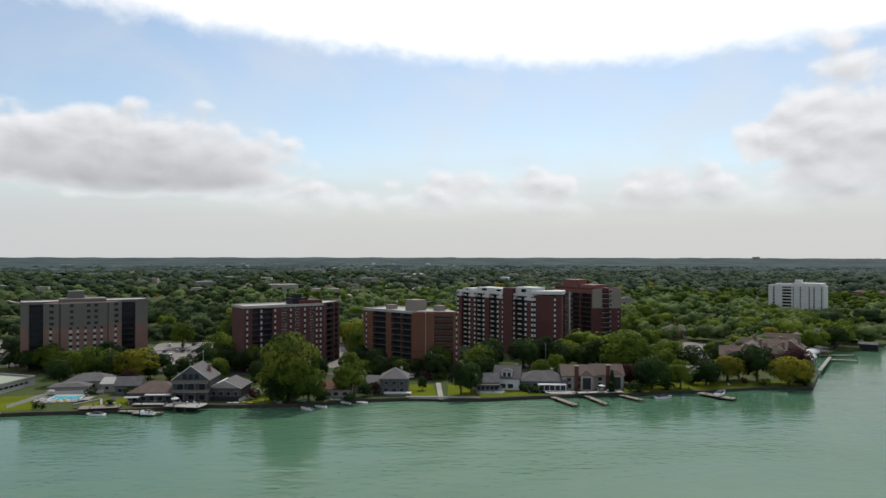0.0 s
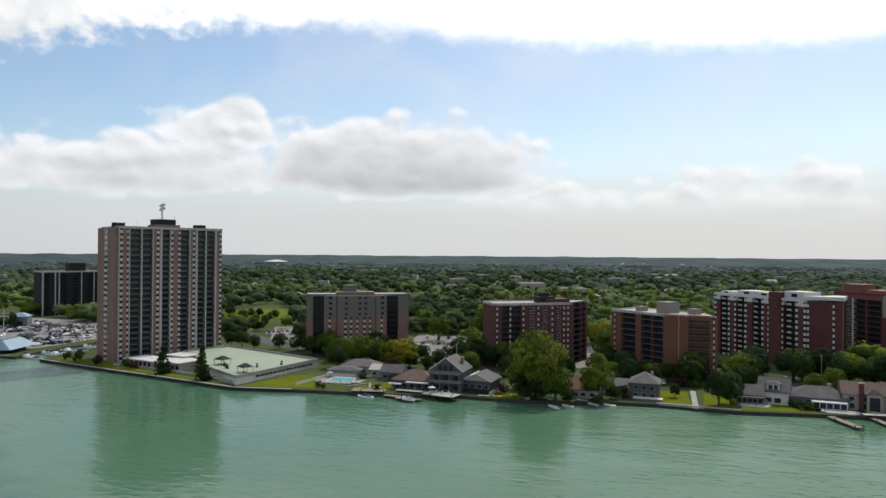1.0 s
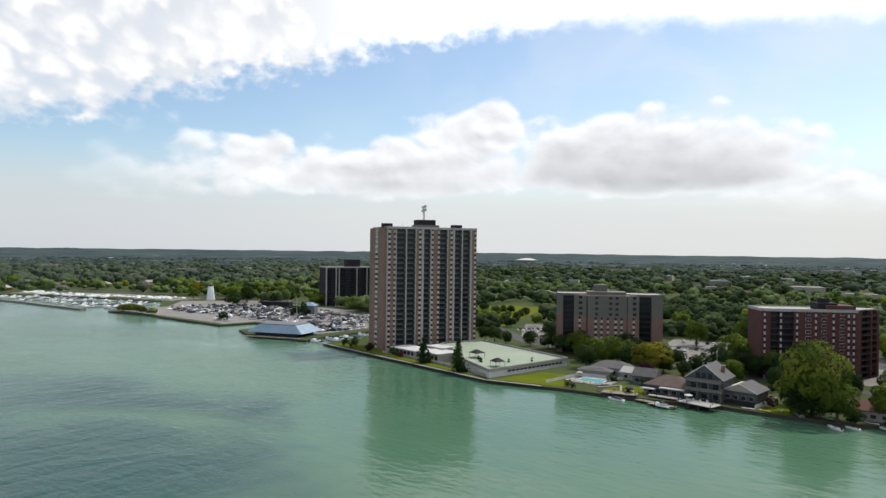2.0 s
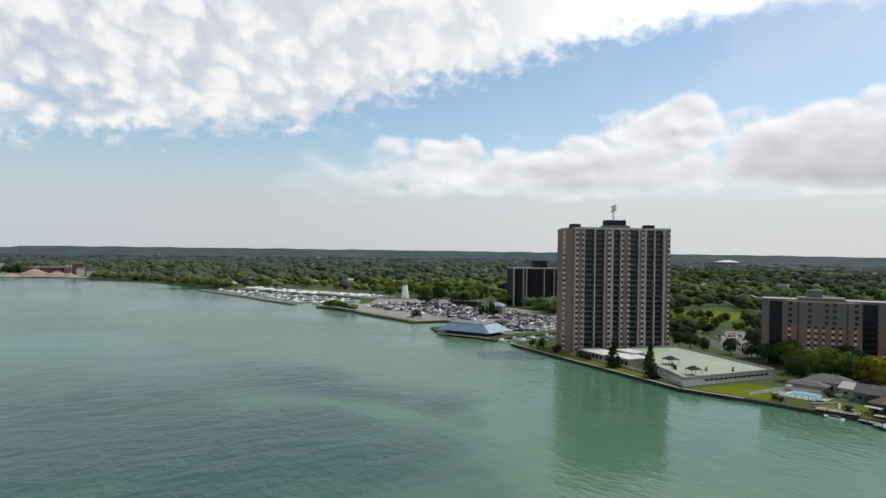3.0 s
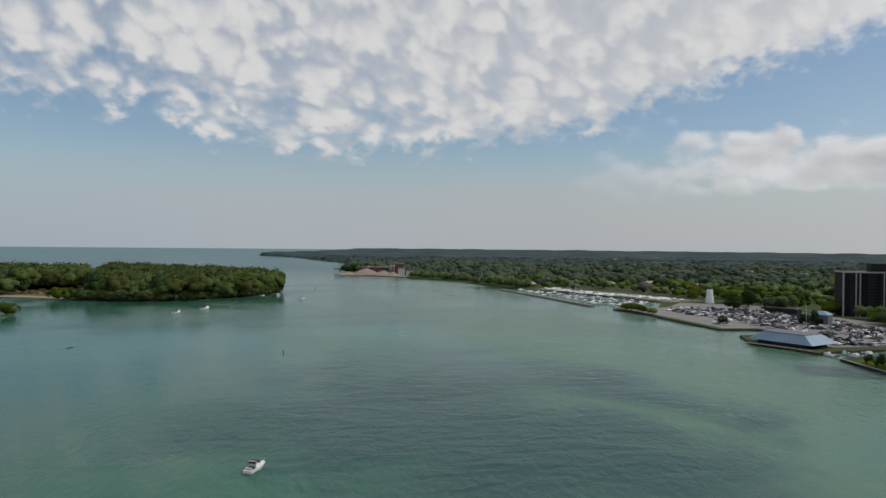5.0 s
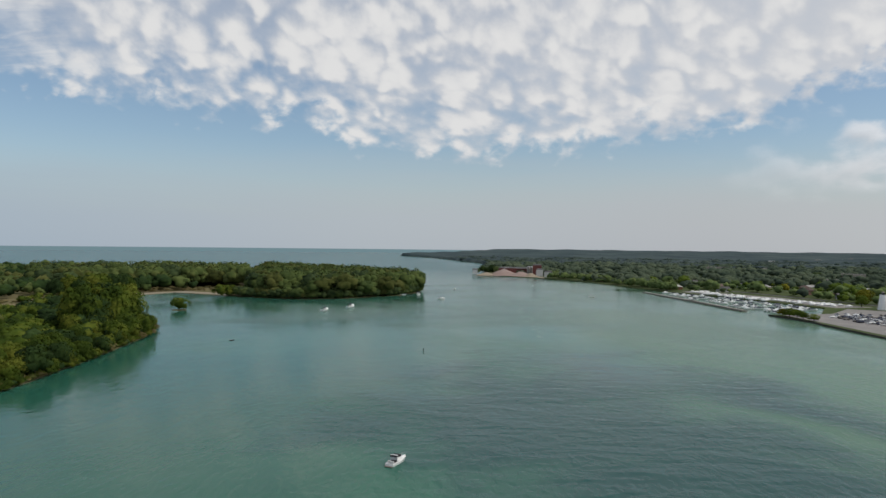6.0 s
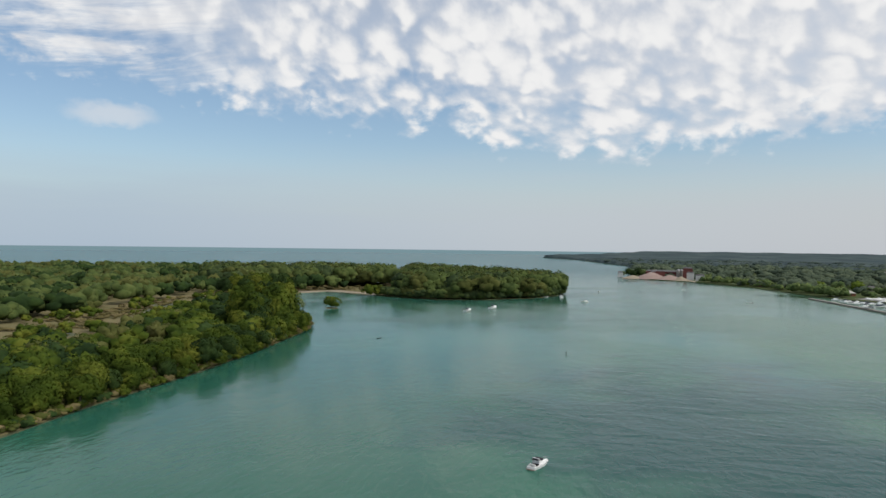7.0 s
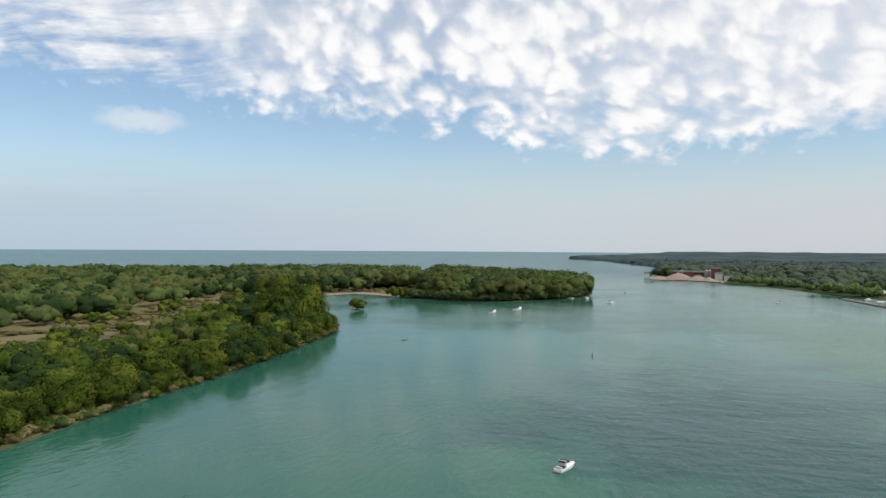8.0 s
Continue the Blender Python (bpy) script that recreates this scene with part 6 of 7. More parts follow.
shrubs = grove(520, MARSH, 35, 3.0, 9)
clump = np.sin(shrubs[:, 0] / 23 + 0.4) * np.sin(shrubs[:, 1] / 15 - shrubs[:, 0] / 55)
tagged(scatter("marsh_scrub", MID, shrubs[clump > 0.12], LEAF_ISLAND, rng), "clumps of green bushes in the marsh", "bushes", kind="stuff")
tree(-559, -231, 11, 17, LEAF_ISLAND, "lone round bush standing in the shallow bay", z=-0.2, kind="bush")
islet = setting("islet", tube(bmesh.new(), (-559, -231, -1.5), (-559, -231, 0.25), 7, 5.5, 14), MEADOW, "tiny reedy islet in the bay", "ground")
tree(-704, -247, 13, 22, LEAF_ISLAND, "wide olive green bush at the beach's end", z=0.3, kind="bush")
tree(-715, -240, 12, 16, LEAF_ISLAND, "olive green bush on the beach", z=ISLE_Z, kind="bush")


# ---- boats and cars ----
def hull(length, beam, height, fine=1.0):
    """A planing hull, bow towards +y, keel on z = 0."""
    bm = bmesh.new()
    rows = []
    for k in range(9):
        u = k / 8
        half = beam / 2 * (1 - max(0, (u - 0.45) / 0.55) ** 2.2) * (0.92 + 0.08 * min(1, u * 4)) + 0.02
        sheer = height * (0.86 + 0.24 * u * u)
        keel = height * 0.55 * max(0, (u - 0.7) / 0.3) ** 2
        y = -length / 2 + u * length
        rows.append([bm.verts.new(p) for p in ((0, y, keel), (half * 0.82, y, keel * 0.6 + height * 0.32), (half, y, sheer), (half * 0.9, y, sheer + 0.02), (-half * 0.9, y, sheer + 0.02), (-half, y, sheer), (-half * 0.82, y, keel * 0.6 + height * 0.32))])
    for a, b in zip(rows, rows[1:]):
        for k in range(7):
            bm.faces.new((a[k], a[(k + 1) % 7], b[(k + 1) % 7], b[k]))
    bm.faces.new(rows[0][::-1])
    bm.faces.new(rows[-1])
    bmesh.ops.recalc_face_normals(bm, faces=bm.faces)
    return bm


BOAT_MESH = {}


def boat(x, y, z, rz, size=7.0, style=0, label="white motor boat with a low cabin", group="", name="motor_boat"):
    """style 0: cabin cruiser, 1: covered runabout, 2: open skiff, 3: dark open skiff."""
    if style not in BOAT_MESH:
        parts = [("hull", to_mesh("hull", hull(7.0, 2.5, 1.15), DARK_PANEL if style == 3 else WHITE_GEL))]
        if style == 0:
            parts += [("cabin", to_mesh("cabin", block(bmesh.new(), 0, 0.9, 1.12, 1.7, 2.8, 0.75, 0.72), WHITE_GEL)), ("windscreen", to_mesh("windscreen", block(bmesh.new(), 0, 0.0, 1.75, 1.5, 0.7, 0.5, 0.7), GLASS)),
                      ("canopy", to_mesh("canopy", block(bmesh.new(), 0, -0.9, 2.25, 1.9, 1.8, 0.14, 0.9), CANVAS)), ("cockpit", to_mesh("cockpit", block(bmesh.new(), 0, -2.0, 1.02, 1.8, 2.4, 0.12), CLADDING))]
        elif style == 1:
            parts += [("boat_cover", to_mesh("boat_cover", block(bmesh.new(), 0, -0.4, 1.05, 2.2, 5.0, 0.7, 0.45), CANVAS))]
        else:
            parts += [("seat", to_mesh("seat", block(bmesh.new(), 0, -0.5, 1.02, 1.6, 0.6, 0.3), WOOD)), ("outboard", to_mesh("outboard", block(bmesh.new(), 0, -3.6, 0.7, 0.5, 0.5, 1.0), RUBBER))]
        BOAT_MESH[style] = parts
    ob = thing(name, label, "boat", x, y, z, rz, group)
    ob.scale = (size / 7,) * 3
    for n, me in BOAT_MESH[style]:
        part(n, me, None, ob)
    return ob


CAR_MESH = {}


def car(x, y, rz, paint=None, van=False, wheels=True, group="parked cars", z=LAND_Z + 0.07):
    p = random.randrange(len(CAR_PAINTS)) if paint is None else paint
    key = (p, van)
    names = ("white", "silver", "black", "red", "dark blue", "grey")
    if key not in CAR_MESH:
        tall = 0.85 if van else 0.62
        body = bmesh.new()
        block(body, 0, 0, 0.30, 1.8, 4.5, 0.62, 0.94)
        block(body, 0, -0.2, 0.90, 1.55, 2.7 if not van else 3.6, tall, 0.78)
        glass = bmesh.new()
        block(glass, 0, -0.2, 0.98, 1.58, 2.72 if not van else 3.62, tall * 0.62, 0.84)
        CAR_MESH[key] = (to_mesh("body", body, CAR_PAINTS[p]), to_mesh("window_band", glass, GLASS))
    if "wheel" not in CAR_MESH:
        CAR_MESH["wheel"] = to_mesh("wheel", tube(bmesh.new(), (-0.11, 0, 0), (0.11, 0, 0), 0.32, 0.32, 12), RUBBER)
    ob = thing("van" if van else "car", "%s %s parked on the pale lot" % (names[p], "van" if van else "car"), "van" if van else "car", x, y, z, rz, group)
    part("body", CAR_MESH[key][0], None, ob)
    part("window_band", CAR_MESH[key][1], None, ob)
    for i in (-0.85, 0.85) if wheels else ():
        for j in (-1.4, 1.4):
            piece("wheel", CAR_MESH["wheel"], ob, i, j, 0.32)
    return ob


# cabin cruiser lying in the stream
hero = thing("cabin_cruiser", "white cabin cruiser with a dark canvas top lying in the stream", "boat", -174.5, -16, -0.40, 65)
hero.scale = (0.76, 0.76, 0.76)
part("hull", hull(10.5, 3.4, 1.75), WHITE_GEL, hero)
part("foredeck", block(bmesh.new(), 0, 1.9, 1.70, 2.5, 4.2, 0.55, 0.6), WHITE_GEL, hero)
part("cabin", block(bmesh.new(), 0, -0.4, 1.70, 2.7, 2.6, 1.0, 0.84), WHITE_GEL, hero)
part("windscreen", block(bmesh.new(), 0, 0.3, 2.5, 2.3, 1.5, 0.75, 0.66), GLASS, hero)
part("canvas_top", block(bmesh.new(), 0, -1.3, 3.2, 2.8, 3.4, 0.26, 0.86), DARK_PANEL, hero, "dark canvas top")
part("cockpit_floor", block(bmesh.new(), 0, -3.0, 1.72, 2.5, 2.6, 0.08), DARK_PANEL, hero, "dark open cockpit floor")
part("cockpit_seat", block(bmesh.new(), 0, -4.35, 1.75, 2.2, 0.6, 0.45), WHITE_WALL, hero)
part("swim_platform", block(bmesh.new(), 0, -5.6, 0.7, 2.8, 0.9, 0.12), WOOD, hero)
part("radar_arch", wall_along(bmesh.new(), [(-1.25, -2.2), (-1.25, -1.9)], 0.12, 1.7, 3.6), WHITE_GEL, hero)
part("radar_arch", wall_along(bmesh.new(), [(1.25, -2.2), (1.25, -1.9)], 0.12, 1.7, 3.6), WHITE_GEL, hero)
part("arch_bar", block(bmesh.new(), 0, -2.05, 3.604, 2.7, 0.3, 0.12), WHITE_GEL, hero)
rail = bmesh.new()
for s in (-1, 1):
    pts = [(s * 1.45, 0.5, 2.3), (s * 1.3, 2.5, 2.4), (s * 0.8, 4.2, 2.5), (0, 5.2, 2.55)]
    for a, b in zip(pts, pts[1:]):
        tube(rail, a, b, 0.03, 0.03, 5)
        tube(rail, (a[0], a[1], 1.7), a, 0.025, 0.025, 5)
part("bow_rail", rail, STEEL, hero)

for x, y, rz, size, st, lab in ((-572, -114, 70, 10, 0, "white cruiser anchored off the cape"), (-606, -98, 65, 11, 0, "white cruiser anchored off the cape"), (-766, -49, 100, 12, 0, "white motor yacht at the cape's end"),
                                (-712, -22, 20, 8, 0, "small white motor boat under way"), (-388, -130, 60, 3.6, 3, "small dark open skiff on the river"), (-766, 142, 150, 7, 2, "small open boat on the river"),
                                (-880, -10, 80, 7, 2, "small open boat far down the river"), (-967, 98, 120, 7, 2, "small open boat far down the river"), (-762, -66, 30, 8, 1, "covered boat at the cape's landing")):
    boat(x, y, -0.35, rz, size, st, lab)
mark = thing("channel_marker", "slim dark channel marker standing in the river", "marker", -359, -20, 0)
part("pile", tube(bmesh.new(), (0, 0, -2), (0, 0, 1.0), 0.24, 0.2, 8), RUBBER, mark)
part("topmark", block(bmesh.new(), 0, 0, 1.0, 0.6, 0.6, 0.6, 0.3), SEAWALL, mark)

# fading wake of a boat that has passed
wk_rng = random.Random(12)
bm = bmesh.new()
for k in range(34):
    u = k / 33
    x, y = -736 + 314 * u, 45 + 2 * u + 5 * math.sin(3.2 * u) + wk_rng.uniform(-4, 4)
    run, wide_ = wk_rng.uniform(2, 7) + 7 * (k % 7 == 0) * u, wk_rng.uniform(0.8, 1.8)
    a_ = 1.5 + wk_rng.uniform(-0.3, 0.3)
    ends = [Vector((math.cos(a_), math.sin(a_))) * run * e for e in (-0.5, -0.1, 0.2, 0.5)]
    side = Vector((-math.sin(a_), math.cos(a_))) * wide_
    prism(bm, [(x + p.x + side.x * w, y + p.y + side.y * w) for p, w in ((ends[0], 0.05), (ends[1], -0.5), (ends[2], -0.4), (ends[3], 0.0), (ends[2], 0.5), (ends[1], 0.4))], -0.2, 0.012)
tagged(part("wake_foam", bm, FOAM), "thin fading streaks of foam on the river", "foam", kind="stuff")

# ---- docks, decks and pools along the bank ----
def dock(label, a, b, width, z=0.75, piles=True, mat=WOOD):
    a, b = Vector(a), Vector(b)
    d = b - a
    ob = thing("dock", label, "dock", a.x, a.y, 0, math.degrees(math.atan2(d.y, d.x)))
    n = max(2, int(d.length / 1.2))
    for k in range(n):
        piece("deck_board", plate("deck_board", d.length / n - 0.06, width, 0.16, mat), ob, d.length * (k + 0.5) / n, width / 2, z)
    part("stringer", block(bmesh.new(), d.length / 2, 0, z - 0.25, d.length, width * 0.8, 0.24), SEAWALL, ob)
    if piles:
        for u in (0.3, 0.98):
            for s in (-1, 1):
                part("pile", tube(bmesh.new(), (d.length * u, s * (width / 2 + 0.15), -2), (d.length * u, s * (width / 2 + 0.15), z + 0.9), 0.16, 0.15, 7), SEAWALL, ob)
    return ob


dock("grey wooden dock running out from the pool", (42, 265), (48, 251), 2.4)
dock("grey wooden dock with low piles", (55, 267.5), (59.5, 252.5), 2.0)
dock("short grey dock with dark posts", (69, 269), (74.5, 259.5), 2.2)
dock("broad plank dock beside a teal covered boat", (101, 273.5), (110, 262), 4.0)
dock("low floating dock beside the seawall", (-112, 240.5), (-100, 239), 2.6)
dock("floating dock with a boat lift", (-106, 237.2), (-96, 238), 2.0)
dock("white plank deck standing over the water", (-97, 246), (-84, 243.5), 7.0, 1.9, mat=FLAT_ROOF)
dock("grey timber deck on the seawall", (-126, 240.5), (-113, 243.5), 5.0, 1.75)
dock("pale plank walk on the seawall", (-110, 246.5), (-98, 247), 3.0, 1.8, mat=CONCRETE)
dock("pale T-shaped pier in the cove", (201, 361.5), (213.5, 357), 2.0, mat=CONCRETE)
dock("long pale dock along the cove", (173.5, 319.5), (202, 362), 1.6, 1.9, piles=False, mat=CONCRETE)
dock("narrow pale dock behind the cove", (200, 375), (224, 377), 1.5, mat=CONCRETE)
dock("pale quay walk before the houses", (52, 268.3), (70, 270.8), 3.0, 1.7, piles=False, mat=FLAT_ROOF)
boat(107.5, 268.5, 0.9, -40, 8.0, 1, "teal and white boat on a lift beside the dock")
boat(85, 267, -0.35, -75, 7.0, 1, "covered white runabout moored off the lawn")
boat(-48.5, 246.5, -0.2, 55, 5.5, 2, "small grey skiff moored by the big tree")
boat(-36, 255, 0.2, 60, 5, 2, "small skiff drawn up at the seawall")
for x, y, rz in ((185, 352, -38), (190, 364, -40), (197, 372, -42)):
    c = thing("boat_lift_cover", "large white arched cover over a boat lift", "boat lift", x, y, 0.0, rz, "white boat lift covers")
    bm = bmesh.new()
    ring = [[bm.verts.new((3.2 * math.cos(math.pi * k / 10), yy, 2.6 + 2.0 * math.sin(math.pi * k / 10))) for k in range(11)] for yy in (-7, 7)]
    inner = [[bm.verts.new((3.1 * math.cos(math.pi * k / 10), yy, 2.5 + 2.0 * math.sin(math.pi * k / 10))) for k in range(11)] for yy in (-7, 7)]
    for k in range(10):
        bm.faces.new((ring[0][k], ring[0][k + 1], ring[1][k + 1], ring[1][k]))
        bm.faces.new((inner[0][k + 1], inner[0][k], inner[1][k], inner[1][k + 1]))
        for e in (0, 1):
            bm.faces.new((ring[e][k], ring[e][k + 1], inner[e][k + 1], inner[e][k]))
    part("arched_cover", bm, WHITE_WALL, c)
    for i in (-3.1, 3.1):
        for j in (-6, 0, 6):
            part("lift_post", tube(bmesh.new(), (i, j, -2), (i, j, 2.6), 0.15, 0.15, 6), STEEL, c)

for label, x, y, rz, w, d, dw, dd in (("turquoise swimming pool in a pale stone deck", -140.5, 259, 8, 11, 8, 19, 15), ("turquoise swimming pool behind the dock", 46, 271, -4, 11, 3.6, 15, 6)):
    p = thing("swimming_pool", label, "swimming pool", x, y, LAND_Z + 0.07, rz)
    part("pool_deck", wall_along(bmesh.new(), [(-dw / 2 + 1.5, -dd / 2 + 1.5), (dw / 2 - 1.5, -dd / 2 + 1.5), (dw / 2 - 1.5, dd / 2 - 1.5), (-dw / 2 + 1.5, dd / 2 - 1.5)], 3.0, 0.0, 0.2, True), CONCRETE, p)
    part("coping", wall_along(bmesh.new(), [(-w / 2, -d / 2), (w / 2, -d / 2), (w / 2, d / 2), (-w / 2, d / 2)], 0.7, 0.05, 0.3, True), WHITE_WALL, p)
    part("pool_water", block(bmesh.new(), 0, 0, 0.02, w, d, 0.16), POOL, p)
for k in range(7):
    c = thing("sun_lounger", "pale sun lounger beside the pool", "lounger", -148 + 2.6 * k, 251.5 + 0.4 * k, LAND_Z + 0.27, 10 + 9 * k, "loungers at the pool")
    part("seat", block(bmesh.new(), 0, 0, 0.3, 0.7, 1.5, 0.1), FLOWER if k in (3, 4) else WHITE_WALL, c)
    part("backrest", block(bmesh.new(), 0, 0.9, 0.3, 0.7, 0.4, 0.6), FLOWER if k in (3, 4) else WHITE_WALL, c)
    for i in (-0.3, 0.3):
        for j in (-0.6, 0.7):
            part("leg", block(bmesh.new(), i, j, 0, 0.06, 0.06, 0.3), STEEL, c)
ramp_ = thing("garden_ramp", "pale concrete ramp on the grass bank", "ramp", -61.5, 256, LAND_Z, 28)
part("slab", block(bmesh.new(), 0, 0, 0, 1.6, 12, 0.8, 0.9), CONCRETE, ramp_)
steps = thing("garden_wall", "pale low garden wall by the river", "wall", -124, 250, LAND_Z, 0)
part("run", wall_along(bmesh.new(), [(-7, -3), (-2, 6), (3, -4)], 0.8, 0, 0.7), CONCRETE, steps)

# garden furniture, small craft, fences and lifts along the bank
def lawn_chair(x, y, z, rz, mat):
    c = thing("lawn_chair", "slatted wooden lawn chair on the bank" if mat is WOOD else "white plastic lawn chair on the bank", "chair", x, y, z, rz, "lawn chairs on the bank")
    part("seat", block(bmesh.new(), 0, 0, 0.38, 0.62, 0.6, 0.06), mat, c)
    part("backrest", tube(bmesh.new(), (0, 0.28, 0.42), (0, 0.5, 1.0), 0.32, 0.30, 4), mat, c)
    for i in (-0.27, 0.27):
        for j in (-0.25, 0.25):
            part("leg", block(bmesh.new(), i, j, 0, 0.06, 0.06, 0.38), mat, c)


def parasol_table(x, y, z, canopy):
    c = thing("patio_table", "round patio table under a parasol", "table", x, y, z, 0, "patio tables on the bank")
    part("tabletop", tube(bmesh.new(), (0, 0, 0.70), (0, 0, 0.75), 0.7, 0.7, 14), WHITE_WALL, c)
    part("pole", tube(bmesh.new(), (0, 0, 0), (0, 0, 2.5), 0.05, 0.04, 6), STEEL, c)
    part("parasol", tube(bmesh.new(), (0, 0, 2.1), (0, 0, 2.65), 1.5, 0.08, 8), canopy, c)


def kayak(x, y, z, rz, mat, label):
    k = thing("kayak", label, "kayak", x, y, z, rz, "small craft on the bank")
    part("hull", hull(4.2, 0.8, 0.35), mat, k)
    part("cockpit_rim", block(bmesh.new(), 0, 0.1, 0.345, 0.5, 0.9, 0.06), RUBBER, k)


def fence(points, high, mat, label):
    f = thing("fence", label, "fence", 0, 0, LAND_Z, 0, "garden fences")
    for (ax, ay), (bx, by) in zip(points, points[1:]):
        run = math.hypot(bx - ax, by - ay)
        turn = math.degrees(math.atan2(by - ay, bx - ax))
        n = max(1, int(run / 2.4))
        for k in range(n):
            u = (k + 0.5) / n
            piece("panel", plate("panel", run / n - 0.14, 0.06, high - 0.1, mat), f, ax + (bx - ax) * u, ay + (by - ay) * u, 0.08, turn)
        for k in range(n + 1):
            u = k / n
            piece("post", plate("post", 0.12, 0.12, high + 0.1, mat), f, ax + (bx - ax) * u, ay + (by - ay) * u, -0.05, turn)


gr = random.Random(303)
for x, y, z in ((-96, 247.2, 2.06), (-93, 246, 2.06), (-90.5, 245.6, 2.06), (-88, 246.2, 2.06), (-86, 244.4, 2.06), (-122, 243, 1.92), (-118, 243.6, 1.92), (-103, 248, 1.97), (-14, 264.6, LAND_Z + 0.06), (-16.5, 265, LAND_Z + 0.06), (20, 270.6, LAND_Z + 0.06), (24, 271, LAND_Z + 0.06),
                (56, 269, 1.87), (60, 269.6, 1.87), (64, 270.2, 1.87), (92, 277.5, LAND_Z + 0.06), (99, 279, LAND_Z + 0.06), (-66, 254, LAND_Z + 0.06), (-146, 250, LAND_Z + 0.27), (-134, 252, LAND_Z + 0.27), (118, 286, LAND_Z + 0.06), (-31, 261.5, LAND_Z)):
    lawn_chair(x, y, z, gr.uniform(0, 360), gr.choice((WOOD, WHITE_WALL)))
for x, y, z, mat in ((-94.5, 245, 2.06, WHITE_WALL), (-116, 244.8, 1.92, CANVAS), (-148, 262, LAND_Z + 0.27, CREAM), (22, 272.5, LAND_Z + 0.06, CANVAS), (62, 271, 1.87, WHITE_WALL), (-45, 258, LAND_Z, CREAM), (96, 281, LAND_Z + 0.06, TEAL)):
    parasol_table(x, y, z, mat)
for x, y, rz, mat, lab in ((-71, 251.5, 80, FLOWER, "yellow kayak lying on the grass bank"), (-76, 251, 95, WHITE_GEL, "white kayak lying on the bank"), (-52, 254, 70, TEAL, "teal kayak drawn up under the tree"), (-127, 242, 100, RED_CLAD, "red kayak lying by the seawall"),
                           (-40, 257, 84, WHITE_GEL, "white rowing shell on the bank"), (79, 273.5, 75, FLOWER, "yellow kayak on the lawn's edge")):
    kayak(x, y, LAND_Z + 0.08, rz, mat, lab)
for x, y in ((-93, 241.2), (-89.5, 240.8), (-103, 236), (-46, 248), (-42.5, 250)):
    q = thing("mooring_pile", "dark timber mooring pile with a worn cap", "post", x, y, -1.5, 0, "mooring piles")
    part("shaft", tube(bmesh.new(), (0, 0, 0), (0, 0, 3.3), 0.3, 0.26, 9), SEAWALL, q)
    part("cap", tube(bmesh.new(), (0, 0, 3.3), (0, 0, 3.5), 0.32, 0.12, 9), DARK_PANEL, q)
boat(-44, 250.5, -0.3, 75, 5.0, 2, "small white dinghy moored at the seawall")
boat(-101, 236.3, 0.3, 85, 6.0, 0, "white runabout on the floating dock")
boat(-118.5, 237, -0.3, 88, 6.4, 1, "covered runabout moored beside the timber deck")
boat(-30, 257.2, -0.25, 80, 4.6, 2, "grey rowing boat moored at the seawall")
for pts, hh, mat, lab in (([(-112, 247), (-113.5, 268)], 1.6, WOOD, "weathered board fence between gardens"), ([(-99.5, 249), (-99, 266)], 1.5, DARK_SIDING, "dark board fence beside the gabled house"), ([(-74, 252), (-72.5, 272)], 1.5, WHITE_WALL, "white picket fence by the grass bank"),
                          ([(-27, 263), (-26, 284)], 1.6, WOOD, "weathered board fence behind the willow"), ([(14, 264), (13.5, 286)], 1.4, WOOD, "low board fence beside the lawn"), ([(33.4, 268), (32.5, 288)], 1.6, DARK_SIDING, "dark fence beside the pool garden"),
                          ([(74.5, 273), (74, 291)], 1.6, WOOD, "board fence beside the steep-roofed house"), ([(-152, 242), (-150.5, 266), (-132, 270)], 1.3, WHITE_WALL, "low white fence round the pool garden")):
    fence(pts, hh, mat, lab)

# power poles and lines along the road
POLES = [(-150, 313), (-105, 304), (-58, 304), (-5, 303), (20, 322), (49, 331), (96, 335)]
for x, y in POLES:
    p = thing("utility_pole", "weathered wooden utility pole with a crossarm", "pole", x, y, LAND_Z, 10, "utility poles along the road")
    part("shaft", tube(bmesh.new(), (0, 0, -0.5), (0, 0, 12), 0.22, 0.15, 8), CONCRETE, p)
    part("crossarm", block(bmesh.new(), 0, 0, 11.1, 0.18, 2.6, 0.2), WOOD, p)
    for s in (-1.1, 0, 1.1):
        part("insulator", tube(bmesh.new(), (0, s, 11.3), (0, s, 11.6), 0.08, 0.06, 6), WHITE_WALL, p)
for (ax, ay), (bx, by) in zip(POLES, POLES[1:]):
    w = thing("power_line", "thin sagging power lines between poles", "cable", ax, ay, 0, 0, "power lines")
    for s, top in ((-1.1, 13.1), (0, 13.1), (1.1, 13.1), (0.2, 10.4)):
        bm = bmesh.new()
        pts = [((bx - ax) * u, (by - ay) * u + s, top - 4 * 0.9 * u * (1 - u)) for u in (0, .25, .5, .75, 1)]
        for a, b in zip(pts, pts[1:]):
            tube(bm, a, b, 0.035, 0.035, 4)
        part("wire", bm, RUBBER, w)

# ---- parked cars ----
def rows_of_cars(x, y, rz, n, gap, rows=1, deep=7.0, fill=0.8, vans=0.2):
    m = pose(x, y, 0, 0, 0, rz)
    for r_ in range(rows):
        for k in range(n):
            if random.random() < fill:
                p = m @ Vector((k * gap + random.uniform(-.5, .5), r_ * deep + random.uniform(-.8, .8), 0))
                car(p.x, p.y, rz + random.choice((0, 180)) + random.uniform(-3, 3), wheels=p.x > -300, van=random.random() < vans, paint=random.choice((0, 0, 0, 1, 1, 1, 2, 2, 5, 5, 4, 3)))


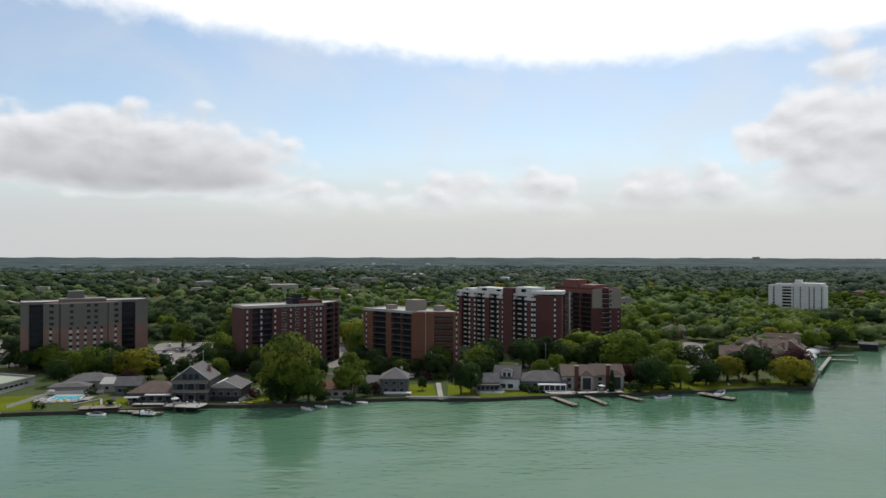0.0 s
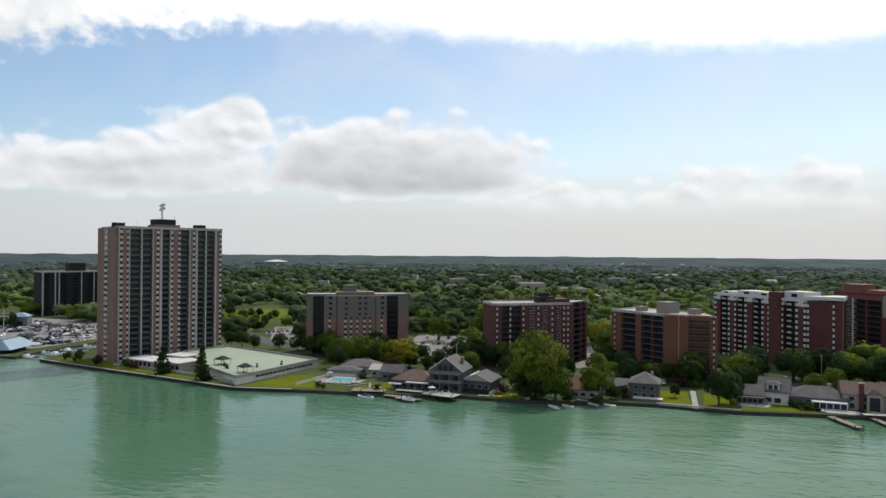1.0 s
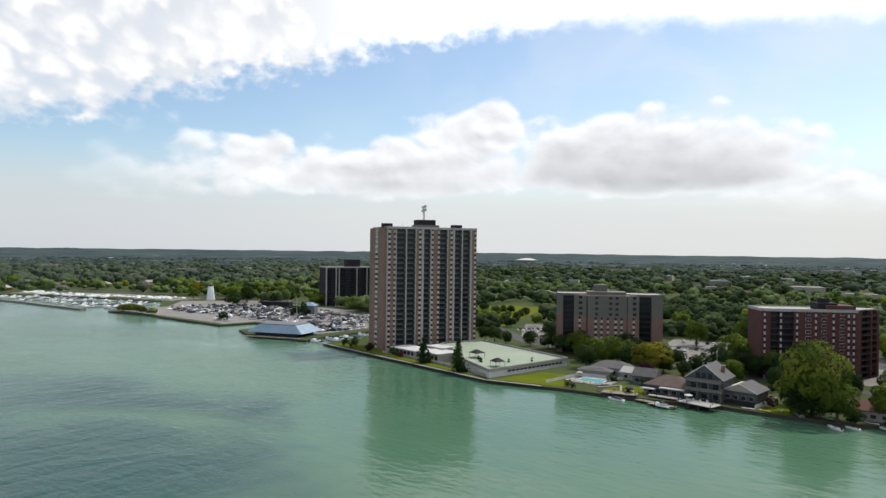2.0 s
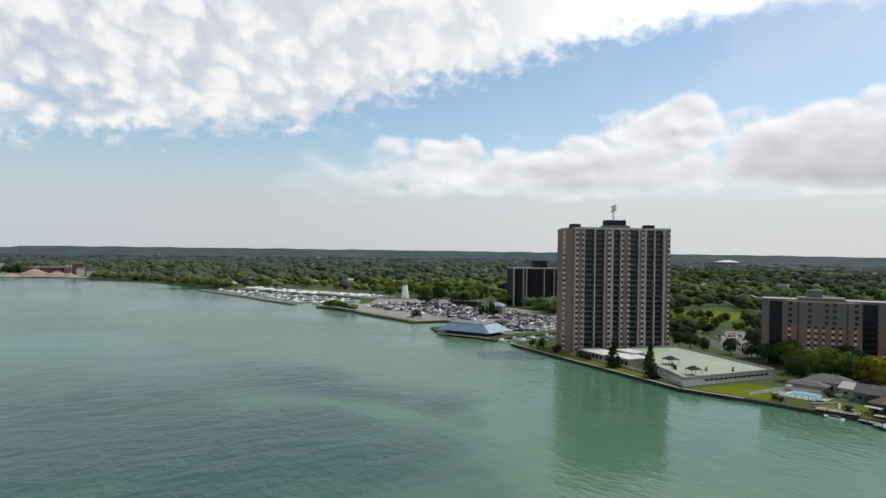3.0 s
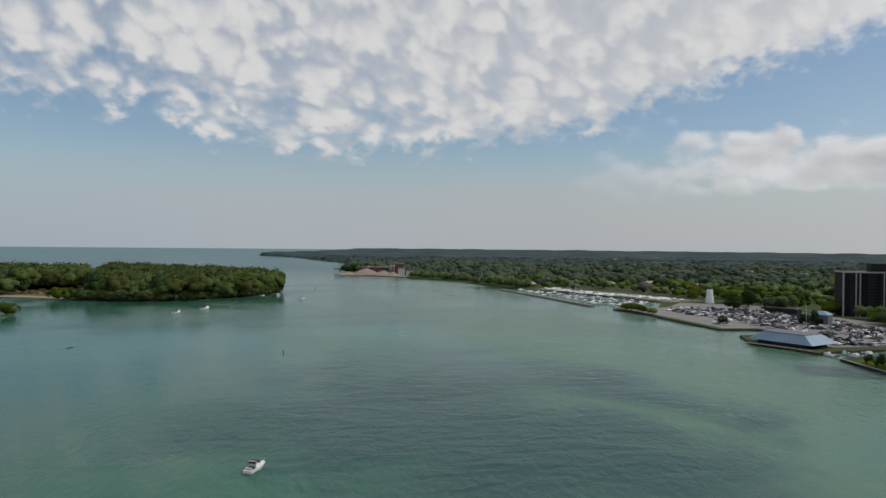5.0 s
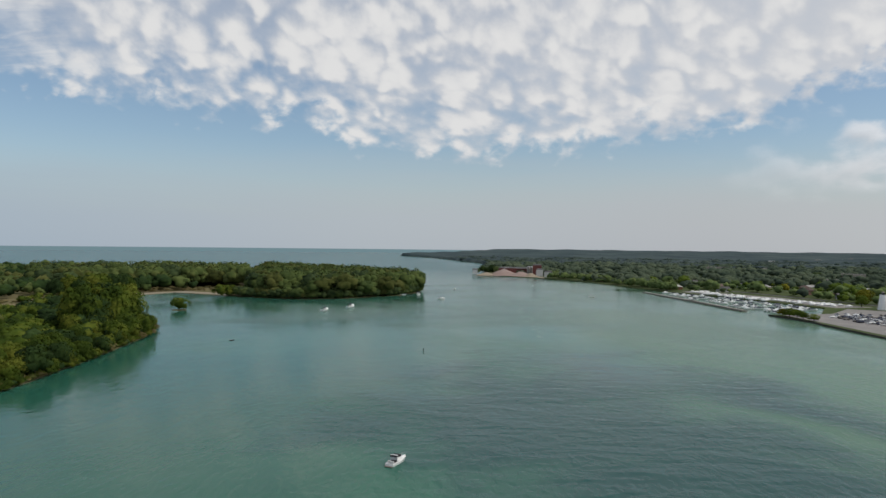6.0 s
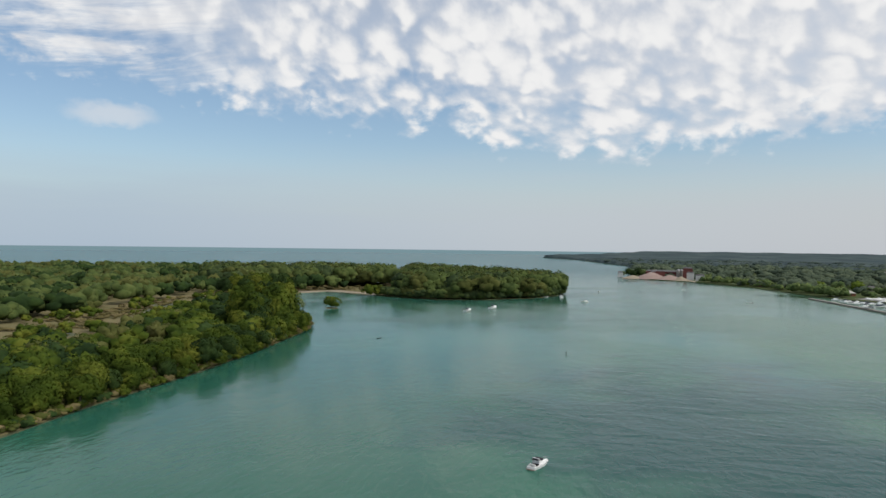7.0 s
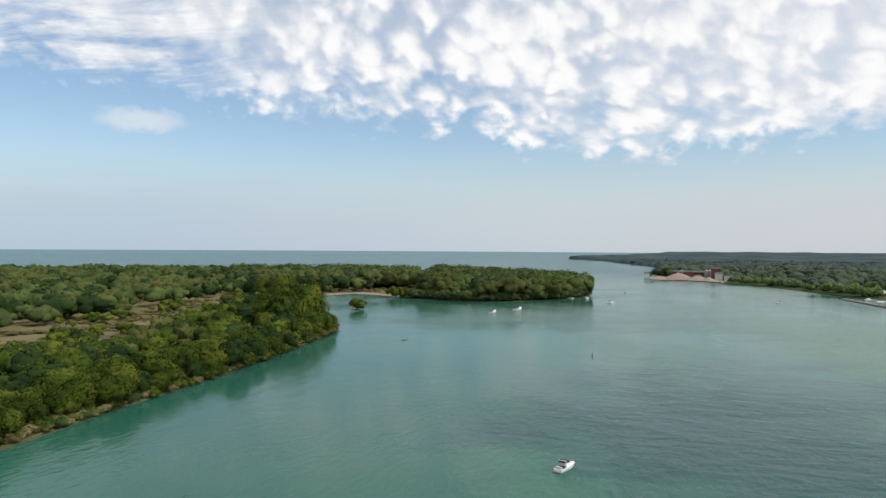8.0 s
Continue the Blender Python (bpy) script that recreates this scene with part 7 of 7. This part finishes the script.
rows_of_cars(-146, 345, 10, 11, 3.1, 3, 18, 0.45)
rows_of_cars(-160, 408, 10, 12, 3.2, 1, 8)
rows_of_cars(-240, 360, -52, 3, 12, 1, 8)
rows_of_cars(-262, 382, 30, 12, 3.0, 2, 14)
rows_of_cars(-62, 338, 85, 12, 3.0, 1, 6)
rows_of_cars(-20, 304, -5, 5, 3.5, 1, 6, vans=0.4)
rows_of_cars(135, 370, -25, 6, 3.4, 2, 16)
rows_of_cars(-45, 300, 0, 3, 4.0, 1, 6)
rows_of_cars(-345, 300, 95, 10, 3.0, 1, 6)
rows_of_cars(-352, 352, 150, 16, 3.0, 3, -14)
rows_of_cars(-420, 330, 165, 14, 3.0, 4, -11)
rows_of_cars(-530, 300, 165, 12, 3.2, 2, -10)
rows_of_cars(-520, 385, 170, 18, 3.4, 1, 6)

# ---- marina ----
def fleet(poly, spacing, rz, z, n, group, label, seed, styles=(0, 0, 1), sizes=(6.5, 10.0)):
    r = random.Random(seed)
    px, py = zip(*poly)
    spots = []
    y = min(py)
    while y < max(py):
        x = min(px)
        while x < max(px):
            if inside(poly, np.array([x]), np.array([y]))[0] and r.random() < 0.82:
                spots.append((x, y))
            x += spacing
        y += spacing * 2.6
    r.shuffle(spots)
    for x, y in spots[:n]:
        boat(x + r.uniform(-.6, .6), y + r.uniform(-1, 1), z, rz + r.choice((0, 180)) + r.uniform(-8, 8), r.uniform(*sizes), r.choice(styles), label, group)


fleet([(-400, 302), (-460, 290), (-540, 300), (-560, 340), (-480, 345), (-420, 330)], 3.9, 15, LAND_Z + 0.1, 60, "boats stored in the yard", "white boat standing in the marina yard", 1, styles=(0, 1, 1), sizes=(5.0, 8.0))
fleet([(-345, 268), (-368, 256), (-388, 262), (-396, 292), (-372, 320), (-345, 315)], 4.0, 15, LAND_Z + 0.1, 36, "boats stored in the yard", "white boat standing in the marina yard", 2, sizes=(5.0, 8.0))
fleet([(-308, 258), (-322, 258), (-332, 340), (-320, 345)], 5.0, 80, -0.35, 20, "boats moored in the canal", "white boat moored in the canal", 3)
fleet([(-596, 262), (-700, 250), (-850, 232), (-850, 246), (-770, 292), (-655, 326), (-600, 300)], 5.2, 5, -0.35, 84, "boats moored behind the breakwater", "white boat moored behind the breakwater", 4, sizes=(7, 12))
bm = bmesh.new()
r5 = random.Random(5)
for k in range(90):
    u = r5.random()
    x, y = -655 - 205 * u + r5.uniform(-4, 4), 362 - 75 * u - 14 * math.sin(3 * u) + r5.uniform(-12, 12)
    one = hull(7.5, 2.6, 1.3)
    block(one, 0, 0.2, 1.2, 1.9, 3.6, 0.9, 0.6)
    tmp = bpy.data.meshes.new("tmp")
    one.transform(pose(x, y, LAND_Z + 0.1, 0, 0, r5.choice((20, 200)) + r5.uniform(-9, 9)))
    one.to_mesh(tmp)
    one.free()
    bm.from_mesh(tmp)
    bpy.data.meshes.remove(tmp)
tagged(part("stored_boats", bm, WHITE_GEL), "rows of white boats stored on the far yard", "boats", kind="stuff")
fleet([(-440, 266), (-505, 263), (-505, 275), (-440, 280)], 6.0, 15, LAND_Z + 0.1, 12, "boats stored in the yard", "white boat standing near the quay", 6)

fleet([(-345, 330), (-400, 330), (-420, 380), (-352, 365)], 5.4, 40, LAND_Z + 0.1, 26, "boats stored in the yard", "covered boat standing in the marina yard", 7, styles=(1, 1, 2))
fleet([(-436, 300), (-560, 290), (-590, 330), (-540, 372), (-450, 372)], 5.1, 70, LAND_Z + 0.1, 40, "boats stored in the yard", "covered boat standing in the marina yard", 9, styles=(1, 1, 2), sizes=(5.5, 8.5))
pav = thing("marina_restaurant", "waterside building with a blue metal hipped roof and dark glazing", "restaurant", -354, 262, LAND_Z, 22)
part("wall", block(bmesh.new(), 0, 0, -0.3, 29, 20, 3.0), DARK_PANEL, pav)
part("roof", block(bmesh.new(), 0, 0, 2.3, 38, 25, 4.5, 0.66), BLUE_ROOF, pav, "pale blue standing-seam metal roof")
part("roof_cap", block(bmesh.new(), 0, 0, 6.804, 24.5, 16.2, 0.4), BLUE_GREY, pav)
for k in range(17):
    part("roof_seam", tube(bmesh.new(), (-16 + 2 * k, -12.52, 2.36), ((-16 + 2 * k) * 0.66, -8.27, 6.82), 0.09, 0.09, 4), BLUE_GREY, pav)
for k in range(9):
    piece("window", plate("window", 2.4, 0.06, 2.2, GLASS), pav, -12.8 + 3.2 * k, -10.004, 0.3)
part("quay_deck", block(bmesh.new(), 0, -13, -0.2, 38, 5.0, 0.35), WOOD, pav)
# hundreds of craft on stands, too many to tell apart
ry = random.Random(71)
YARDS = ([(-345, 320), (-372, 322), (-398, 296), (-430, 300), (-560, 290), (-585, 330), (-560, 372), (-430, 385), (-352, 362)], [(-345, 268), (-368, 256), (-388, 262), (-396, 292), (-372, 318), (-345, 315)])
for mat, n, lab in ((CANVAS, 170, "dark covered boats crowded in the yard"), (WHITE_GEL, 40, "white boats on stands crowded in the yard"), (CLADDING, 120, "grey covered boats crowded in the yard")):
    bm = bmesh.new()
    made = 0
    while made < n:
        x, y = ry.uniform(-590, -342), ry.uniform(256, 386)
        if not any(inside(q, np.array([x]), np.array([y]))[0] for q in YARDS) or math.hypot(x + 354, y - 262) < 25:
            continue
        one = hull(ry.uniform(4.5, 6.8), 2.0, 1.1)
        block(one, 0, -0.3, 1.05, 1.7, ry.uniform(2.2, 3.8), ry.uniform(0.4, 1.0), 0.55)
        one.transform(pose(x, y, LAND_Z + 0.12, 0, 0, ry.choice((15, 195, 70, 105)) + ry.uniform(-10, 10)))
        tmp = bpy.data.meshes.new("tmp")
        one.to_mesh(tmp)
        one.free()
        bm.from_mesh(tmp)
        bpy.data.meshes.remove(tmp)
        made += 1
    tagged(part("stored_boats", bm, mat), lab, "boats", kind="stuff")
for k in range(30):
    b, d = ry.uniform(49.5, 67), ry.uniform(640, 800)
    x, y = at(b, d)
    if not inside(MAINLAND, np.array([x]), np.array([y - 40]))[0] or abs(b - 59.2) < 0.8:
        continue
    hh = ry.uniform(8, 15)
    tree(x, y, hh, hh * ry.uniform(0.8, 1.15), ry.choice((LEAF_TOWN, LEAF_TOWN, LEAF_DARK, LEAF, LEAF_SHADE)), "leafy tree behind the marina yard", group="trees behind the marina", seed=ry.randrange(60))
shed = thing("boat_shed", "tall pale blue-green boat shed", "shed", -441, 350, LAND_Z, 35)
part("wall", block(bmesh.new(), 0, 0, -0.3, 11, 10, 8.3), BLUE_GREY, shed)
part("roof", block(bmesh.new(), 0, 0, 8.004, 12, 11, 2.4, 0.3), BLUE_ROOF, shed)
part("shed_door", block(bmesh.new(), 0, -5.03, 0, 5, 0.06, 5), DARK_PANEL, shed)
hall = thing("storage_hall", "long low dark storage hall", "hall", -525, 380, LAND_Z, 30)
part("wall", block(bmesh.new(), 0, 0, -0.3, 26, 10, 5.0), DARK_PANEL, hall)
part("roof", block(bmesh.new(), 0, 0, 4.704, 27, 11, 0.8, 0.9), SHINGLE_GREY, hall)
lh = thing("lighthouse", "white tapering lighthouse tower by the marina", "lighthouse", *at(59.2, 740), LAND_Z, 10)
bm = bmesh.new()
tube(bm, (0, 0, -0.3), (0, 0, 13.5), 4.4, 2.5, 8)
part("shaft", bm, WHITE_GEL, lh)
part("gallery", tube(bmesh.new(), (0, 0, 13.504), (0, 0, 13.9), 2.6, 2.6, 8), WHITE_WALL, lh)
part("lantern", tube(bmesh.new(), (0, 0, 13.9), (0, 0, 15.6), 1.5, 1.5, 8), GLASS, lh)
part("lantern_roof", tube(bmesh.new(), (0, 0, 15.6), (0, 0, 16.8), 1.9, 0.2, 8), CLADDING, lh)
for x, y, hh, ww, mat in ((-455, 282, 6, 7, LEAF_DARK), (-443, 338, 9, 9, LEAF_DARK), (-437, 341, 12, 6, LEAF_DARK), (-585, 388, 17, 14, LEAF_DARK), (-595, 394, 15, 12, LEAF), (-540, 262, 6, 9, LEAF), (-550, 262, 7, 10, LEAF), (-560, 261, 7, 10, LEAF),
                          (-568, 259, 6, 9, LEAF_YELLOW), (-530, 265, 5, 8, LEAF), (-700, 400, 15, 16, LEAF_YELLOW), (-690, 420, 14, 14, LEAF)):
    tree(x, y, hh, ww, mat, "round green tree near the marina")
fp = thing("flagpole", "tall white flagpole in the marina yard", "flagpole", -392, 300, LAND_Z)
part("staff", tube(bmesh.new(), (0, 0, 0), (0, 0, 18), 0.2, 0.1, 8), WHITE_WALL, fp)
part("ball", tube(bmesh.new(), (0, 0, 18), (0, 0, 18.4), 0.22, 0.1, 8), STEEL, fp)

gp = random.Random(19)
for k in range(22):
    b, d = gp.uniform(33.4, 37.6), gp.uniform(470, 640)
    hh = gp.uniform(4, 8)
    tree(*at(b, d), hh, hh * gp.uniform(0.8, 1.1), gp.choice((LEAF_DARK, LEAF_SHADE, LEAF)), "small round tree standing in the park lawn", group="park trees", seed=gp.randrange(60))

# gravel works on the far point
for b, d, r, h, mat in ((85.2, 1262, 24, 8, GRAVEL_RED), (86.6, 1290, 32, 10.5, GRAVEL_RED), (88.0, 1285, 22, 5, SAND), (84.4, 1250, 15, 6, SAND)):
    x, y = at(b, d)
    g = tagged(part("spoil_mound", tube(bmesh.new(), (x, y, LAND_Z - 0.5), (x, y, LAND_Z + h), r, r * 0.12, 14), mat), "tall mound of reddish gravel on the point", "mound", "gravel mounds")
for b, d, w, dp, h, mat, lab in ((86.3, 1330, 34, 20, 12, RED_CLAD, "red clad works building on the point"), (83.9, 1300, 16, 14, 19, RED_CLAD, "tall red works building on the point"), (85.2, 1350, 46, 20, 11, BRICK_RED, "long dark red works hall"),
                                 (89.0, 1335, 10, 12, 8, WHITE_WALL, "low white building on the point"), (83.7, 1262, 12, 10, 12, WHITE_WALL, "white tank house on the shore"), (83.0, 1240, 14, 10, 9, WHITE_WALL, "white house on the shore")):
    x, y = at(b, d)
    wk = thing("works_building", lab, "building", x, y, LAND_Z, b)
    part("wall", block(bmesh.new(), 0, 0, -0.3, w, dp, h + 0.3), mat, wk)
    part("roof", block(bmesh.new(), 0, 0, h + 0.004, w + 0.8, dp + 0.8, 2.2, 0.7), SHINGLE_GREY, wk)
for b, d, hh in ((87.2, 1345, 15), (87.6, 1350, 18), (88.0, 1340, 14), (88.4, 1352, 16), (88.8, 1345, 11), (83.2, 1285, 12), (82.7, 1270, 11), (82.3, 1262, 13)):
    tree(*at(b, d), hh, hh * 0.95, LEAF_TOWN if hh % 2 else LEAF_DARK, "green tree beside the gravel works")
boom = thing("conveyor", "steel conveyor boom over the gravel mounds", "conveyor", *at(86.9, 1300), LAND_Z, 100)
part("boom", tube(bmesh.new(), (-16, 0, 1.5), (16, 0, 15), 0.7, 0.5, 6), STEEL, boom)
part("leg", tube(bmesh.new(), (4, 0, -0.3), (4, 0, 9.6), 0.4, 0.3, 6), STEEL, boom)
part("leg", tube(bmesh.new(), (13, 0, -0.3), (13, 0, 13.4), 0.4, 0.3, 6), STEEL, boom)
for b, d in ((84.6, 1310), (84.35, 1312)):
    silo = thing("silo", "pale round concrete silo of the works", "silo", *at(b, d), LAND_Z, 0, "silos of the works")
    part("drum", tube(bmesh.new(), (0, 0, -0.3), (0, 0, 15), 3.2, 3.2, 16), CONCRETE, silo)
    part("cap", tube(bmesh.new(), (0, 0, 15), (0, 0, 17), 3.3, 0.5, 16), STEEL, silo)
setting("point_beach", prism(bmesh.new(), [(-1180, 138), (-1205, 128), (-1302, 27), (-1330, 38), (-1300, 75), (-1230, 145)], -1.5, LAND_Z + 0.08), SAND, "pale sandy point at the river's mouth", "beach")

# ---- houses and sheds of the town ----
TOWN = {}


def town_house(k, x, y, rz):
    wall, roof = ((CREAM, SHINGLE_GREY), (BRICK_BROWN, SHINGLE_BROWN), (WHITE_WALL, SHINGLE_GREY), (CREAM, SHINGLE_BROWN), (BRICK_ORANGE, FLAT_ROOF))[k]
    lab = ("cream house with a grey roof among trees", "brown brick house with a brown roof among trees", "white house with a grey roof among trees", "cream house with a brown roof among trees", "brick house with a pale roof among trees")[k]
    if k not in TOWN:
        TOWN[k] = house("town_house", lab, x, y, rz, 13 + k, 9, 3.6 + (k % 2) * 1.8, 3.0, "xhxyh"[k], wall, roof, row_of(2, 1.0, 1.8, 1.3, 11), group="houses of the town", plain=True)
        return TOWN[k]
    return copy_thing(TOWN[k], pose(x, y, LAND_Z, 0, 0, rz))


g = random.Random(8)
made = 0
while made < 150:
    r, b = math.sqrt(g.uniform(360 ** 2, 1150 ** 2)), g.uniform(-34, 80)
    x, y = at(b, r)
    if not inside(MAINLAND, np.array([x]), np.array([y - 25]))[0] or any((x - cx) ** 2 + (y - cy) ** 2 < (cr + 8) ** 2 for cx, cy, cr in CLEAR) or y < 350 and x > -600 or -20 < b < 35 and r < 460 or 35 < b < 52 and r < 640:
        continue
    town_house(g.randrange(5), x, y, g.choice((0, 90, 10, 100, -12)) + g.uniform(-4, 4))
    made += 1
for b, d, w, dp, h in ((19.5, 985, 26, 30, 7), (17.0, 1420, 40, 60, 8), (14.4, 1350, 46, 60, 8), (13.0, 1040, 70, 70, 8), (9.6, 900, 60, 40, 8), (8.9, 1390, 34, 40, 7), (5.6, 1330, 22, 30, 7), (2.4, 1280, 20, 30, 7), (-2.4, 1340, 26, 30, 7), (23.0, 1400, 60, 40, 7),
                       (26.5, 1750, 110, 40, 9), (11.0, 2050, 130, 60, 10), (33.0, 1900, 120, 40, 9), (-8.0, 1900, 60, 40, 8), (-17.0, 1500, 30, 30, 7), (30.0, 1120, 30, 24, 6), (41.5, 1500, 60, 40, 8), (61.0, 1450, 70, 30, 8), (70.0, 1700, 90, 30, 9), (54.0, 1900, 110, 30, 9)):
    x, y = at(b, d)
    sh = thing("warehouse", "large pale flat-roofed warehouse in the town", "warehouse", x, y, LAND_Z, b + g.uniform(-12, 12), "warehouses of the town")
    w, dp = w * 0.55, dp * 0.6
    part("wall", block(bmesh.new(), 0, 0, -0.3, w, dp, h + 2.5), CREAM, sh)
    part("roof", block(bmesh.new(), 0, 0, h + 2.204, w - 0.6, dp - 0.6, 0.4), PAVING, sh)
x, y = at(33.8, 2900)
dome = thing("arena", "distant arena with a shallow white dome", "arena", x, y, LAND_Z, 30)
part("drum", tube(bmesh.new(), (0, 0, 0), (0, 0, 15), 46, 46, 40), CLADDING, dome)
bm = bmesh.new()
for k in range(5):
    tube(bm, (0, 0, 15 + k * 1.5), (0, 0, 16.5 + k * 1.5), 47 - k * 7, 40 - k * 7, 40)
part("dome_roof", bm, WHITE_WALL, dome)
x, y = at(-24.3, 4700)
far_b = thing("distant_hospital", "tiny pale block on the far horizon", "building", x, y, 20, 20)
part("wall", block(bmesh.new(), 0, 0, 0, 44, 20, 24), CREAM, far_b)

# countless far roofs that show between the trees
rf = random.Random(61)
for mat, n, lab in ((WHITE_WALL, 26, "pale roofs of distant buildings among the trees"), (YARD, 120, "grey roofs of distant buildings among the trees")):
    bm = bmesh.new()
    for k in range(n):
        b = rf.triangular(-30, 78, 14)
        d = math.sqrt(rf.uniform(1150 ** 2, 3600 ** 2))
        x, y = at(b, d)
        if not inside(MAINLAND, np.array([x, x]), np.array([y - 60, y]))[0]:
            continue
        w, dp, h = rf.uniform(12, 30), rf.uniform(8, 16), rf.uniform(6, 9.5)
        base = LAND_Z + 27.0 * max(0.0, (d - 2600) / 2380) ** 2
        one = bmesh.new()
        block(one, 0, 0, -1.0, w, dp, h + 1.0)
        block(one, 0, 0, h, w + 1, dp + 1, rf.uniform(0.5, 2.4), 0.6)
        one.transform(pose(x, y, base, 0, 0, b + rf.choice((-25, 0, 8, 60)) + rf.uniform(-6, 6)))
        tmp = bpy.data.meshes.new("tmp")
        one.to_mesh(tmp)
        one.free()
        bm.from_mesh(tmp)
        bpy.data.meshes.remove(tmp)
    tagged(part("distant_roofs", bm, mat), lab, "buildings", kind="stuff")
